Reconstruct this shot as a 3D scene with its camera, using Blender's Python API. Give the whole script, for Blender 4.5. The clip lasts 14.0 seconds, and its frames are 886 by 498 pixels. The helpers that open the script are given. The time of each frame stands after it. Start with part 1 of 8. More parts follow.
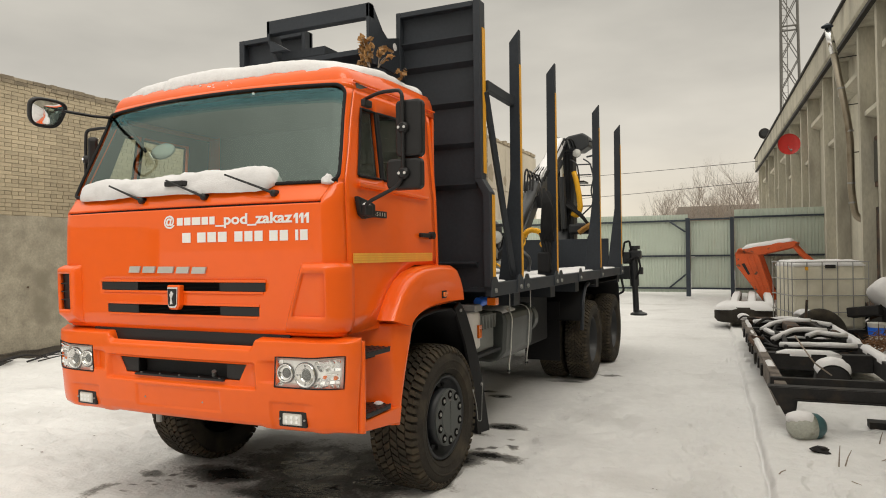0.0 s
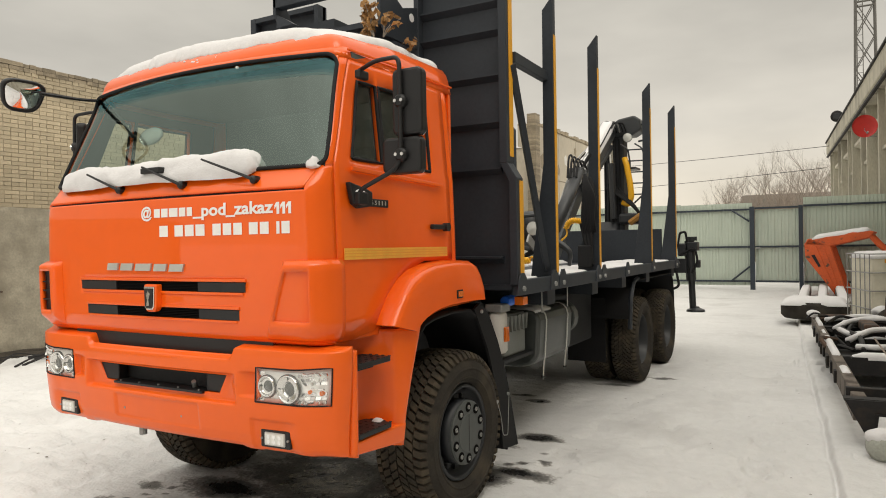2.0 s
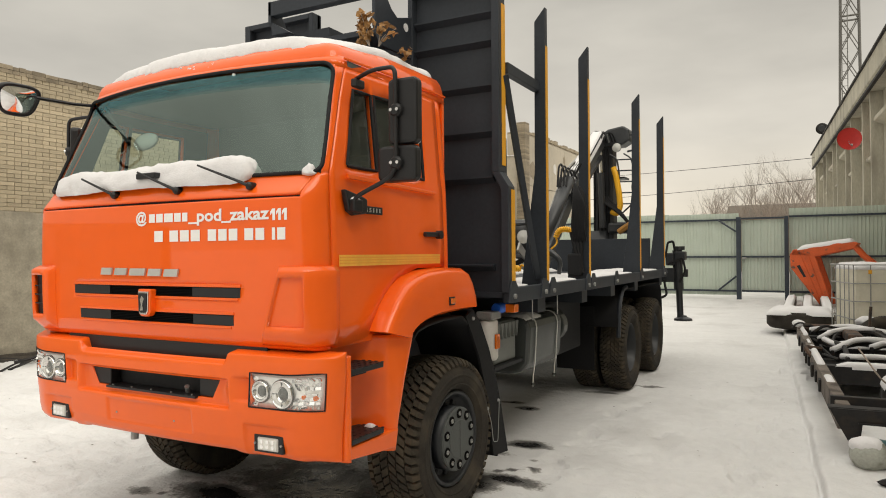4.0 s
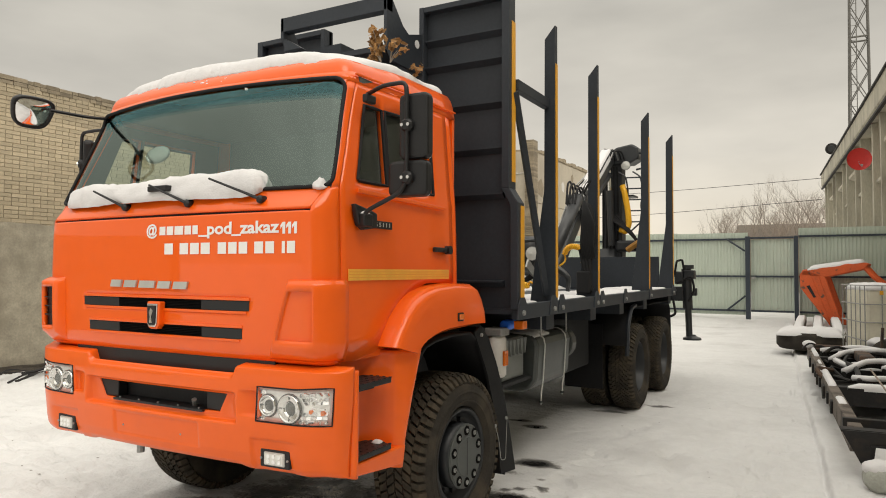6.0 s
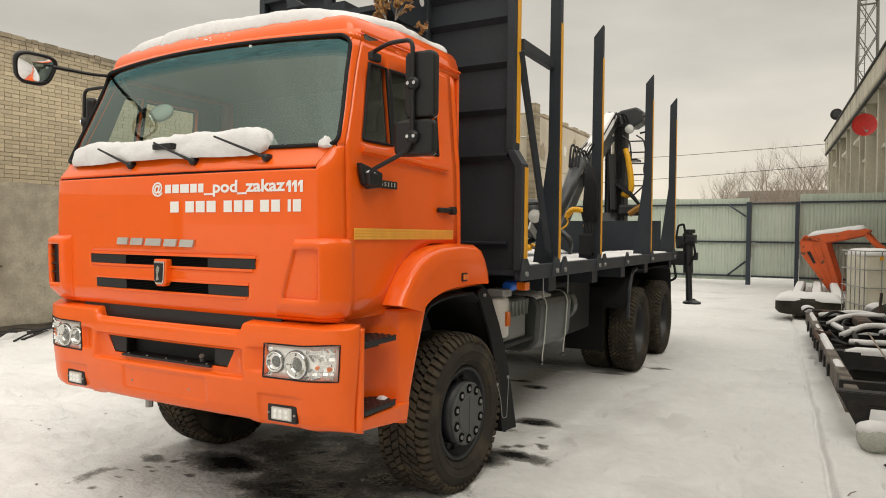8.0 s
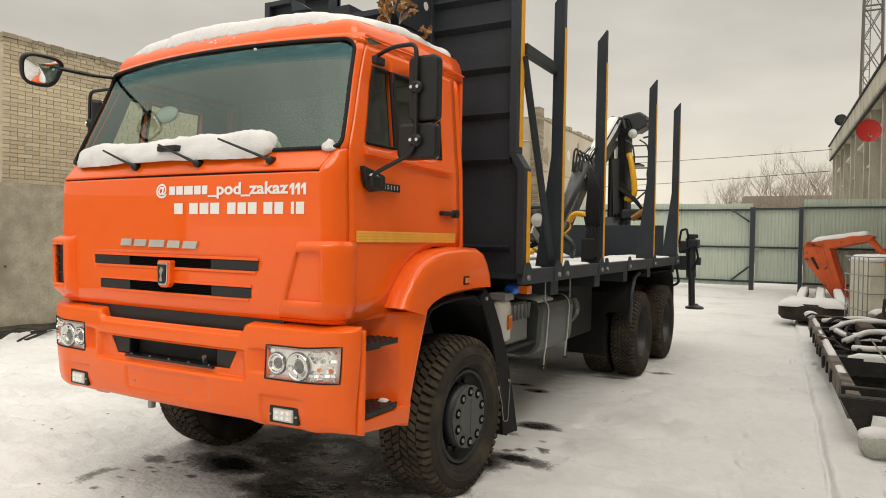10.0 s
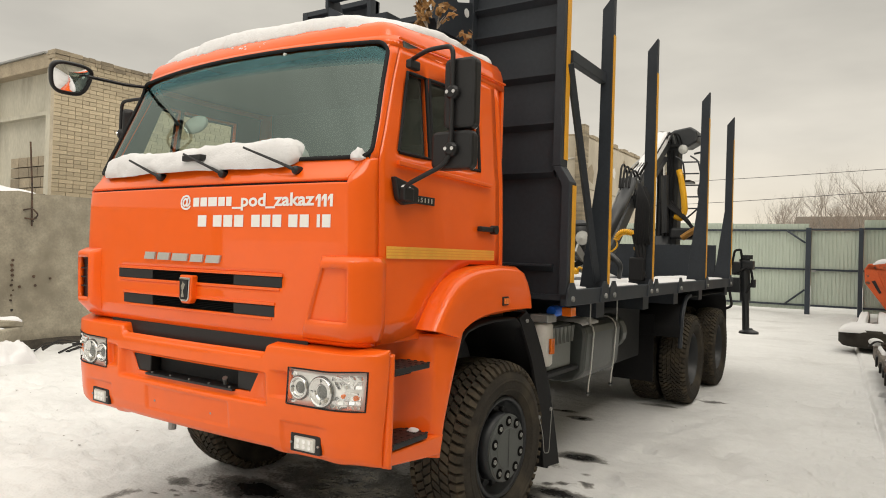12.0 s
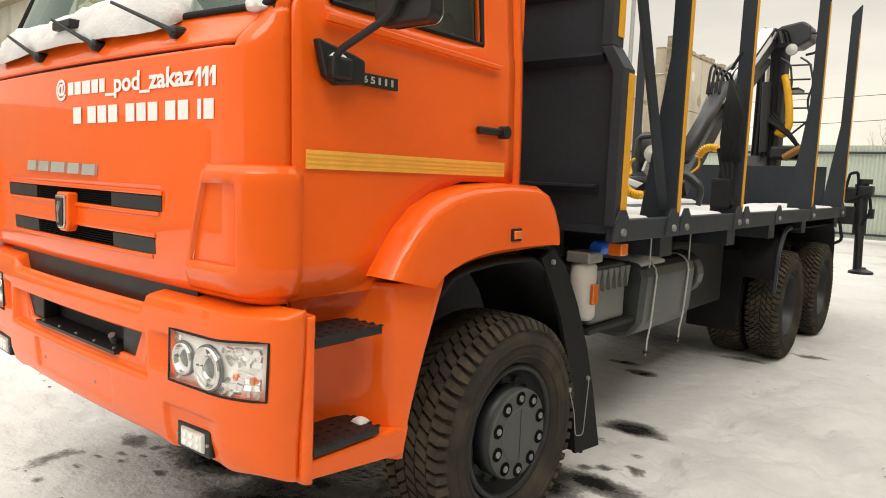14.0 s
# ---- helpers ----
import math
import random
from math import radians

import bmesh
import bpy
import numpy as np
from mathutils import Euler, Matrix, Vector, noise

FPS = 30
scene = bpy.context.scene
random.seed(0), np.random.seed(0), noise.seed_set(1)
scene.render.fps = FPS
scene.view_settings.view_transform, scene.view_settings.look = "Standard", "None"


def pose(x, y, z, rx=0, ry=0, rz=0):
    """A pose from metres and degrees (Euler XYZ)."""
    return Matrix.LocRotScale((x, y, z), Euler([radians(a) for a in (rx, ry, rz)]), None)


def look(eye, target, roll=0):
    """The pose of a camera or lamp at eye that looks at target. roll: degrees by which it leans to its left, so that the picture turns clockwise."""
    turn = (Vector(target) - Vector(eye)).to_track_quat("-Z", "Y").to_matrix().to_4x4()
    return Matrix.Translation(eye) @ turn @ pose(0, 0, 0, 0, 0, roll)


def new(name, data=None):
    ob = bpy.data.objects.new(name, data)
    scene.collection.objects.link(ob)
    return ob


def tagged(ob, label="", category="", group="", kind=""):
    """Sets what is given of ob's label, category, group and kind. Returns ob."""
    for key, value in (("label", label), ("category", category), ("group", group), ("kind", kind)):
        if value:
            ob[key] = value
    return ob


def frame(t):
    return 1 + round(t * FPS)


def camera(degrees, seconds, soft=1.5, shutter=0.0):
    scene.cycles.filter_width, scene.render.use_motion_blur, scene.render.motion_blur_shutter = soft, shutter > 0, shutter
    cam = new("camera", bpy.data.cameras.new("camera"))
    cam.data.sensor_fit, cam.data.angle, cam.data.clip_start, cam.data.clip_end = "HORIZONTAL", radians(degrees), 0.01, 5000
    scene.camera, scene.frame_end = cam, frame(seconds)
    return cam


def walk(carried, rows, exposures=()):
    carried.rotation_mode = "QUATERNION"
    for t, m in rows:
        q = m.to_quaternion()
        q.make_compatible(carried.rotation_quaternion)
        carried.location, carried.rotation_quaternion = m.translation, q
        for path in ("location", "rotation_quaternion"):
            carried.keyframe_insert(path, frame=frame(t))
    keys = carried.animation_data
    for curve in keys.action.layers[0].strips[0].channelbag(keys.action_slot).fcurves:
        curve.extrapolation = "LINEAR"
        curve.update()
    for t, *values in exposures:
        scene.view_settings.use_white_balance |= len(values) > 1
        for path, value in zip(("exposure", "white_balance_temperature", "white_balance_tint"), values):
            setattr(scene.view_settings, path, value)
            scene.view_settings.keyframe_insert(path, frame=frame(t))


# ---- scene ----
cam = camera(66.1, 14.0, soft=1.0)
PATH = [
    (0, (3.223, -3.122, 1.668), (2.393, -1.302, 1.685), -0.7),
    (0.5, (3.111, -2.903, 1.671), (2.273, -1.087, 1.671), -0.5),
    (1, (3.048, -2.766, 1.682), (2.216, -0.947, 1.697), -0.2),
    (1.5, (3.105, -2.617, 1.681), (2.166, -0.851, 1.685), -0.5),
    (2, (3.207, -2.482, 1.682), (2.23, -0.737, 1.676), -0.9),
    (2.5, (3.219, -2.457, 1.686), (2.226, -0.72, 1.683), -1.8),
    (3, (3.203, -2.5, 1.689), (2.233, -0.751, 1.701), -1.1),
    (5.5, (3.208, -2.542, 1.672), (2.269, -0.776, 1.695), -0.2),
    (6, (3.19, -2.531, 1.676), (2.225, -0.781, 1.74), 0.2),
    (6.5, (3.177, -2.524, 1.686), (2.205, -0.78, 1.805), -0.1),
    (7, (3.191, -2.553, 1.671), (2.216, -0.807, 1.703), 0.8),
    (7.5, (3.177, -2.552, 1.655), (2.199, -0.807, 1.62), 0.6),
    (8, (3.178, -2.558, 1.652), (2.212, -0.807, 1.611), 0.6),
    (10.5, (3.189, -2.569, 1.653), (2.209, -0.826, 1.625), 1.2),
    (11, (3.153, -2.572, 1.655), (2.148, -0.843, 1.641), 1.1),
    (11.5, (3.118, -2.528, 1.656), (2.097, -0.808, 1.671), 2.1),
    (12, (3.081, -2.317, 1.65), (1.999, -0.635, 1.667), 1.7),
    (12.5, (3.044, -2.097, 1.662), (1.872, -0.476, 1.669), 1.5),
    (13, (2.879, -1.81, 1.598), (1.628, -0.26, 1.416), 1.9),
    (13.5, (2.763, -1.492, 1.582), (1.489, 0.026, 1.313), 1.1),
    (14, (2.778, -1.105, 1.617), (1.514, 0.431, 1.405), 2.2),
]
walk(cam, [(t, look(eye, target, roll)) for t, eye, target, roll in PATH], [(0.0, 0.04), (1.5, 0.08), (5.5, 0.09), (10.5, 0.13), (12.0, 0.15), (12.8, 0.17), (13.4, 0.18), (14.0, 0.44)])

# ---- daylight: a thick overcast ----
world = bpy.data.worlds.new("overcast_sky")
scene.world = world
world.use_nodes = True
wn, wl = world.node_tree.nodes, world.node_tree.links
wn.clear()
w_out = wn.new("ShaderNodeOutputWorld")
w_bg = wn.new("ShaderNodeBackground")
w_co = wn.new("ShaderNodeTexCoord")
w_sep = wn.new("ShaderNodeSeparateXYZ")
wl.new(w_co.outputs["Generated"], w_sep.inputs[0])
w_ramp = wn.new("ShaderNodeValToRGB")
el = w_ramp.color_ramp.elements
el[0].position, el[0].color = 0.0, (0.93, 0.83, 0.675, 1)
el[1].position, el[1].color = 1.0, (2.1, 2.0, 1.78, 1)
for at, col in ((0.06, (0.93, 0.83, 0.675, 1)), (0.16, (0.74, 0.68, 0.575, 1)), (0.35, (0.62, 0.58, 0.495, 1)), (0.5, (1.15, 1.09, 0.96, 1))):
    e = el.new(at)
    e.color = col
wl.new(w_sep.outputs["Z"], w_ramp.inputs[0])
w_map = wn.new("ShaderNodeMapping")
w_map.inputs["Scale"].default_value = (1.6, 1.6, 5.0)
wl.new(w_co.outputs["Generated"], w_map.inputs[0])
w_noise = wn.new("ShaderNodeTexNoise")
w_noise.inputs["Scale"].default_value = 1.7
w_noise.inputs["Detail"].default_value = 5
w_noise.inputs["Roughness"].default_value = 0.5
wl.new(w_map.outputs[0], w_noise.inputs["Vector"])
w_rng = wn.new("ShaderNodeMapRange")
w_rng.inputs["From Min"].default_value, w_rng.inputs["From Max"].default_value = 0.3, 0.7
w_rng.inputs["To Min"].default_value, w_rng.inputs["To Max"].default_value = 0.82, 1.14
wl.new(w_noise.outputs[0], w_rng.inputs[0])
w_mul = wn.new("ShaderNodeMix")
w_mul.data_type, w_mul.blend_type = "RGBA", "MULTIPLY"
w_mul.inputs[0].default_value = 1.0
# thicker cloud towards the slab wall
w_side = wn.new("ShaderNodeMapRange")
w_side.inputs["From Min"].default_value, w_side.inputs["From Max"].default_value = -0.8, 0.25
w_side.inputs["To Min"].default_value, w_side.inputs["To Max"].default_value = 0.86, 1.0
wl.new(w_sep.outputs["X"], w_side.inputs[0])
w_dim = wn.new("ShaderNodeMix")
w_dim.data_type, w_dim.blend_type = "RGBA", "MULTIPLY"
w_dim.inputs[0].default_value = 1.0
wl.new(w_ramp.outputs[0], w_dim.inputs[6])
wl.new(w_side.outputs[0], w_dim.inputs[7])
wl.new(w_dim.outputs[2], w_mul.inputs[6])
wl.new(w_rng.outputs[0], w_mul.inputs[7])
w_sky = wn.new("ShaderNodeTexSky")
w_sky.sky_type, w_sky.sun_disc = "NISHITA", False
w_sky.sun_elevation, w_sky.sun_rotation = radians(51), radians(125)
w_mix = wn.new("ShaderNodeMix")
w_mix.data_type = "RGBA"
w_mix.inputs[0].default_value = 0.01
wl.new(w_mul.outputs[2], w_mix.inputs[6])
wl.new(w_sky.outputs[0], w_mix.inputs[7])
wl.new(w_mix.outputs[2], w_bg.inputs[0])
w_bg.inputs[1].default_value = 0.92
wl.new(w_bg.outputs[0], w_out.inputs[0])

sun_data = bpy.data.lights.new("sun", "SUN")
sun_data.energy, sun_data.angle, sun_data.color = 1.1, radians(35), (1.0, 0.93, 0.82)
sun = new("sun", sun_data)
sun.matrix_world = look((20, -14, 30), (0, 0, 0))


# ---- materials ----
def mat(name, base, rough=0.5, metal=0.0, var=0.12, scale=6.0, fine=60.0, bump=0.0, bscale=50.0, coat=0.0, spec=0.5,
        stain=None, stain_scale=2.0, stain_lo=0.5, stain_hi=0.65, stretch=(1, 1, 1), random=0.0, island=0.0, grain=0.0, gscale=90.0):
    """A surface with its colour varied at two scales, a stain with a shape of its own, and fine relief."""
    m = bpy.data.materials.new(name)
    m.use_nodes = True
    n, k = m.node_tree.nodes, m.node_tree.links
    p = n["Principled BSDF"]
    co = n.new("ShaderNodeTexCoord")
    mp = n.new("ShaderNodeMapping")
    mp.inputs["Scale"].default_value = stretch
    k.new(co.outputs["Object"], mp.inputs[0])

    def tex(sc, detail=4):
        t = n.new("ShaderNodeTexNoise")
        t.inputs["Scale"].default_value, t.inputs["Detail"].default_value = sc, detail
        k.new(mp.outputs[0], t.inputs["Vector"])
        return t

    def rng(src, lo, hi, a, b):
        r = n.new("ShaderNodeMapRange")
        for key, value in (("From Min", lo), ("From Max", hi), ("To Min", a), ("To Max", b)):
            r.inputs[key].default_value = value
        k.new(src, r.inputs[0])
        return r.outputs[0]

    def mix(fac, a, b, mode="MIX"):
        x = n.new("ShaderNodeMix")
        x.data_type, x.blend_type = "RGBA", mode
        for socket, v in ((x.inputs[0], fac), (x.inputs[6], a), (x.inputs[7], b)):
            if isinstance(v, (tuple, float, int)):
                socket.default_value = (*v, 1) if isinstance(v, tuple) else v
            else:
                k.new(v, socket)
        return x.outputs[2]

    big, small = tex(scale), tex(fine, 2)
    col = mix(1.0, base, rng(big.outputs[0], 0.25, 0.75, 1 - var, 1 + var), "MULTIPLY")
    col = mix(1.0, col, rng(small.outputs[0], 0.25, 0.75, 1 - var * 0.6, 1 + var * 0.6), "MULTIPLY")
    if random:
        info = n.new("ShaderNodeObjectInfo")
        col = mix(1.0, col, rng(info.outputs["Random"], 0, 1, 1 - random, 1 + random), "MULTIPLY")
    if island:
        geo = n.new("ShaderNodeNewGeometry")
        col = mix(1.0, col, rng(geo.outputs["Random Per Island"], 0, 1, 1 - island, 1 + island), "MULTIPLY")
    if stain:
        st = tex(stain_scale, 8)
        col = mix(rng(st.outputs[0], stain_lo, stain_hi, 0, 1), col, stain)
    k.new(col, p.inputs["Base Color"])
    k.new(rng(big.outputs[0], 0.2, 0.8, max(rough - 0.08, 0.02), min(rough + 0.08, 1)), p.inputs["Roughness"])
    p.inputs["Metallic"].default_value = metal
    p.inputs["Specular IOR Level"].default_value = spec
    p.inputs["Coat Weight"].default_value = coat
    p.inputs["Coat Roughness"].default_value = 0.035
    if bump:
        bt, b = tex(bscale, 6), n.new("ShaderNodeBump")
        b.inputs["Strength"].default_value, b.inputs["Distance"].default_value = 0.6, bump
        k.new(bt.outputs[0], b.inputs["Height"])
        if grain:
            gt, g2 = tex(gscale, 5), n.new("ShaderNodeBump")
            g2.inputs["Strength"].default_value, g2.inputs["Distance"].default_value = 0.7, grain
            k.new(gt.outputs[0], g2.inputs["Height"])
            k.new(b.outputs[0], g2.inputs["Normal"])
            b = g2
        k.new(b.outputs[0], p.inputs["Normal"])
    return m


def glass(name, tint, rough=0.02, clear=0.8, mirror=(1, 1, 1), edge=1.0):
    """A thin pane: it lets most light through and mirrors the rest."""
    m = bpy.data.materials.new(name)
    m.use_nodes = True
    n, k = m.node_tree.nodes, m.node_tree.links
    n.remove(n["Principled BSDF"])
    out = n["Material Output"]
    tr, gl, mx, fr = n.new("ShaderNodeBsdfTransparent"), n.new("ShaderNodeBsdfGlossy"), n.new("ShaderNodeMixShader"), n.new("ShaderNodeFresnel")
    tr.inputs[0].default_value = (*tint, 1)
    gl.inputs["Roughness"].default_value = rough
    gl.inputs[0].default_value = (*mirror, 1)
    fr.inputs[0].default_value = 1.5
    mul = n.new("ShaderNodeMath")
    mul.operation = "MULTIPLY_ADD"
    mul.inputs[1].default_value, mul.inputs[2].default_value = edge, 1 - clear
    k.new(fr.outputs[0], mul.inputs[0])
    k.new(mul.outputs[0], mx.inputs[0])
    k.new(tr.outputs[0], mx.inputs[1])
    k.new(gl.outputs[0], mx.inputs[2])
    k.new(mx.outputs[0], out.inputs[0])
    return m


M_ORANGE = mat("orange_cab_paint", (0.86, 0.118, 0.006), 0.40, spec=0.12, var=0.03, scale=1.5, fine=9, coat=0.72, bump=0.00015, bscale=14)
M_ORANGE_PLASTIC = mat("orange_bumper_plastic", (0.85, 0.126, 0.008), 0.45, spec=0.15, var=0.03, scale=2, fine=12, coat=0.5, bump=0.0004, bscale=60)
M_OLD_ORANGE = mat("faded_orange_paint", (0.62, 0.10, 0.02), 0.6, var=0.15, scale=4, fine=30, stain=(0.12, 0.06, 0.035), stain_scale=6, stain_lo=0.6, stain_hi=0.68)
M_BLACK = mat("black_plastic", (0.014, 0.014, 0.015), 0.45, spec=0.35, var=0.15, scale=12, fine=120, bump=0.0006, bscale=300)
M_PIT = mat("matt_black_recess", (0.006, 0.006, 0.006), 0.95, spec=0.05, var=0.1)
M_RUBBER = mat("black_rubber", (0.014, 0.014, 0.015), 0.75, spec=0.25, var=0.2, scale=10, fine=90)
M_TYRE = mat("dusty_tyre_rubber", (0.034, 0.030, 0.025), 0.9, spec=0.2, var=0.25, scale=9, fine=70, stain=(0.066, 0.055, 0.041), stain_scale=5, stain_lo=0.5, stain_hi=0.72, bump=0.002, bscale=60)
M_LUG = mat("dusty_tread_rubber", (0.042, 0.036, 0.028), 0.9, spec=0.2, var=0.25, scale=9, fine=70, stain=(0.088, 0.070, 0.048), stain_scale=7, stain_lo=0.46, stain_hi=0.72, bump=0.002, bscale=60)
M_STEEL = mat("navy_black_painted_steel", (0.031, 0.036, 0.044), 0.5, spec=0.28, var=0.16, scale=2.5, fine=40, bump=0.0006, bscale=18)
M_CHASSIS = mat("black_chassis_paint", (0.032, 0.033, 0.035), 0.65, spec=0.18, var=0.2, scale=5, fine=50)
M_FLAP = mat("black_mudguard_plastic", (0.011, 0.011, 0.012), 0.7, spec=0.18, var=0.2, scale=5, fine=60)
M_RIM = mat("graphite_rim_paint", (0.013, 0.015, 0.018), 0.5, var=0.1, scale=8, fine=60)
M_HUB = mat("grey_hub_cover", (0.062, 0.068, 0.066), 0.55, var=0.08, scale=8, fine=60)
M_CHROME = mat("bright_chrome", (0.75, 0.75, 0.74), 0.16, metal=1.0, var=0.04)
M_ZINC = mat("galvanised_steel", (0.34, 0.34, 0.33), 0.5, metal=0.6, var=0.15, scale=10)
M_YELLOW = mat("amber_marking_tape", (0.75, 0.36, 0.015), 0.4, var=0.06, scale=20, fine=150)
M_STRIPE = mat("gold_reflective_tape", (0.84, 0.44, 0.06), 0.42, var=0.10, scale=14, fine=200)
M_STRIPE_LINE = mat("orange_tape_lines", (0.80, 0.33, 0.04), 0.45, var=0.05)
M_WHITE = mat("white_vinyl_lettering", (0.82, 0.80, 0.78), 0.5, var=0.03)
M_SILVER = mat("satin_silver_trim", (0.55, 0.55, 0.52), 0.35, metal=0.5, var=0.05)
M_SNOW = mat("fresh_snow", (0.69, 0.68, 0.685), 0.75, var=0.03, scale=5, fine=60, bump=0.008, bscale=22, grain=0.003, gscale=110, spec=0.2)
M_GROUND = mat("trodden_snow", (0.648, 0.643, 0.638), 0.8, var=0.06, scale=0.9, fine=11, bump=0.060, bscale=6, grain=0.012, gscale=34, spec=0.2, stain=(0.50, 0.49, 0.482), stain_scale=0.8, stain_lo=0.52, stain_hi=0.75)


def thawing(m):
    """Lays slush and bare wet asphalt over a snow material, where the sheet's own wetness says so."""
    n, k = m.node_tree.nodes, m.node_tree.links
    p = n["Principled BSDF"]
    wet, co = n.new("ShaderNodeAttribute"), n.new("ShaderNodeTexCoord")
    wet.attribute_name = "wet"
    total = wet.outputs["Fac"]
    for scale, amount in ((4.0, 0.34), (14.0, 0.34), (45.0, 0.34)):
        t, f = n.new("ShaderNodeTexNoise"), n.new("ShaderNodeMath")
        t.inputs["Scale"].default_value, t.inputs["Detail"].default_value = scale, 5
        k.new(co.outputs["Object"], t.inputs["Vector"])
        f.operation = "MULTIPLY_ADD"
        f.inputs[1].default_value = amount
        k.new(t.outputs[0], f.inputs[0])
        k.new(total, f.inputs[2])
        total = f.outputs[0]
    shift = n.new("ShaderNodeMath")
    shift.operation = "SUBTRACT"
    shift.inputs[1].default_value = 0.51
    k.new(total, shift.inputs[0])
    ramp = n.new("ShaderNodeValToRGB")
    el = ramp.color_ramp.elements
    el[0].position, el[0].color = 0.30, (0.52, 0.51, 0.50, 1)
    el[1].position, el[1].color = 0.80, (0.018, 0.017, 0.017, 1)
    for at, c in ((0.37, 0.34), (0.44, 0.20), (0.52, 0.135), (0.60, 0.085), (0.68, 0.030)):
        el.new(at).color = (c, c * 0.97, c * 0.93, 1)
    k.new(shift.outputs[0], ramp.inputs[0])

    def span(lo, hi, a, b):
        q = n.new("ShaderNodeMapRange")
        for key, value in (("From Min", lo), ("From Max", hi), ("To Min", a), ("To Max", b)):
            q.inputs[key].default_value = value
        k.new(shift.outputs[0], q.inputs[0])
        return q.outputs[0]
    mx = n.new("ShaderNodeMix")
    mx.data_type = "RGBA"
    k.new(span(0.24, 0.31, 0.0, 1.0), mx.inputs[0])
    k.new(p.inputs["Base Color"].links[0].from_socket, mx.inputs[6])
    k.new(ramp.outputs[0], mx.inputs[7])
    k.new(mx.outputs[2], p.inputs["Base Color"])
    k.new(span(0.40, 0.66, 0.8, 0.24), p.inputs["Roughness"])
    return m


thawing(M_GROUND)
M_CONCRETE = mat("weathered_concrete", (0.46, 0.435, 0.355), 0.88, var=0.18, scale=1.3, fine=26, bump=0.004, bscale=30, stain=(0.24, 0.22, 0.18), stain_scale=1.6, stain_lo=0.50, stain_hi=0.74, stretch=(1, 1, 0.30))
M_CONCRETE_WALL = mat("rough_concrete_slab", (0.290, 0.260, 0.198), 0.9, var=0.24, scale=5.0, fine=34, bump=0.010, bscale=16, stain=(0.200, 0.176, 0.130), stain_scale=1.6, stain_lo=0.48, stain_hi=0.68)
M_FOOTING = mat("dark_brown_footing", (0.050, 0.042, 0.032), 0.95, var=0.35, scale=6, fine=40, bump=0.02, bscale=14)
M_BRICK = mat("cream_silicate_brick", (0.47, 0.395, 0.275), 0.85, var=0.10, scale=6, fine=50, bump=0.003, bscale=70, random=0.14, island=0.10)
M_PLASTER = mat("beige_plaster", (0.47, 0.42, 0.335), 0.9, var=0.12, scale=0.6, fine=9, stain=(0.33, 0.29, 0.23), stain_scale=0.5, stain_lo=0.55, stain_hi=0.75, stretch=(1, 1, 0.5))
M_MORTAR = mat("grey_mortar", (0.42, 0.365, 0.275), 0.95, var=0.15, scale=5, fine=40, bump=0.004, bscale=40)
M_OLD_BRICK = mat("sooty_old_brick", (0.27, 0.225, 0.16), 0.9, var=0.2, scale=5, fine=40, island=0.25)
M_FENCE = mat("pale_green_sheet_steel", (0.47, 0.53, 0.455), 0.5, var=0.05, scale=1.2, fine=20, stain=(0.40, 0.46, 0.39), stain_scale=0.8, stain_lo=0.5, stain_hi=0.8)
M_FENCE_POST = mat("dark_blue_steel", (0.025, 0.035, 0.05), 0.5, var=0.15, scale=6)
M_WINDOW = mat("dark_window_pane", (0.02, 0.022, 0.024), 0.12, var=0.1)
M_IBC = mat("cloudy_white_plastic", (0.70, 0.66, 0.54), 0.5, var=0.08, scale=3, fine=20, stain=(0.55, 0.51, 0.40), stain_scale=2.5, stain_lo=0.5, stain_hi=0.75)
M_RUST = mat("rusty_steel", (0.085, 0.05, 0.032), 0.85, var=0.3, scale=8, fine=60, bump=0.003, bscale=70, stain=(0.03, 0.026, 0.024), stain_scale=5, stain_lo=0.45, stain_hi=0.6)
M_SCRAP = mat("black_grimy_steel", (0.020, 0.019, 0.019), 0.65, spec=0.25, var=0.3, scale=7, fine=50, stain=(0.035, 0.028, 0.022), stain_scale=6, stain_lo=0.55, stain_hi=0.68)
M_STAINLESS = mat("stained_stainless_steel", (0.30, 0.26, 0.20), 0.35, metal=0.8, var=0.15, scale=3, stain=(0.12, 0.085, 0.05), stain_scale=1.5, stain_lo=0.5, stain_hi=0.7)
M_RED = mat("red_dish_paint", (0.60, 0.035, 0.03), 0.45, var=0.06)
M_GALV = mat("grey_lattice_steel", (0.13, 0.125, 0.115), 0.6, metal=0.2, var=0.12)
M_BARK = mat("bare_twig_bark", (0.27, 0.225, 0.185), 0.95, var=0.2, scale=8)
M_LEAF = mat("dry_brown_leaf", (0.30, 0.16, 0.055), 0.8, var=0.2, scale=30, island=0.35)
M_BRUSH = mat("rusty_brown_brushwood", (0.17, 0.085, 0.04), 0.9, var=0.25, scale=12, island=0.35)
M_BLUE = mat("blue_plastic_cap", (0.02, 0.15, 0.74), 0.35, var=0.05)
M_CANISTER = mat("white_filter_canister", (0.62, 0.60, 0.56), 0.4, var=0.06)
M_TANK = mat("grey_painted_tank", (0.046, 0.052, 0.049), 0.45, var=0.12, scale=3, fine=25, coat=0.2, bump=0.001, bscale=6)
M_GREYBOX = mat("ribbed_grey_metal", (0.19, 0.20, 0.19), 0.5, var=0.1, scale=5)
M_AMBER = mat("amber_lens", (0.75, 0.16, 0.01), 0.15, var=0.06, coat=1.0)
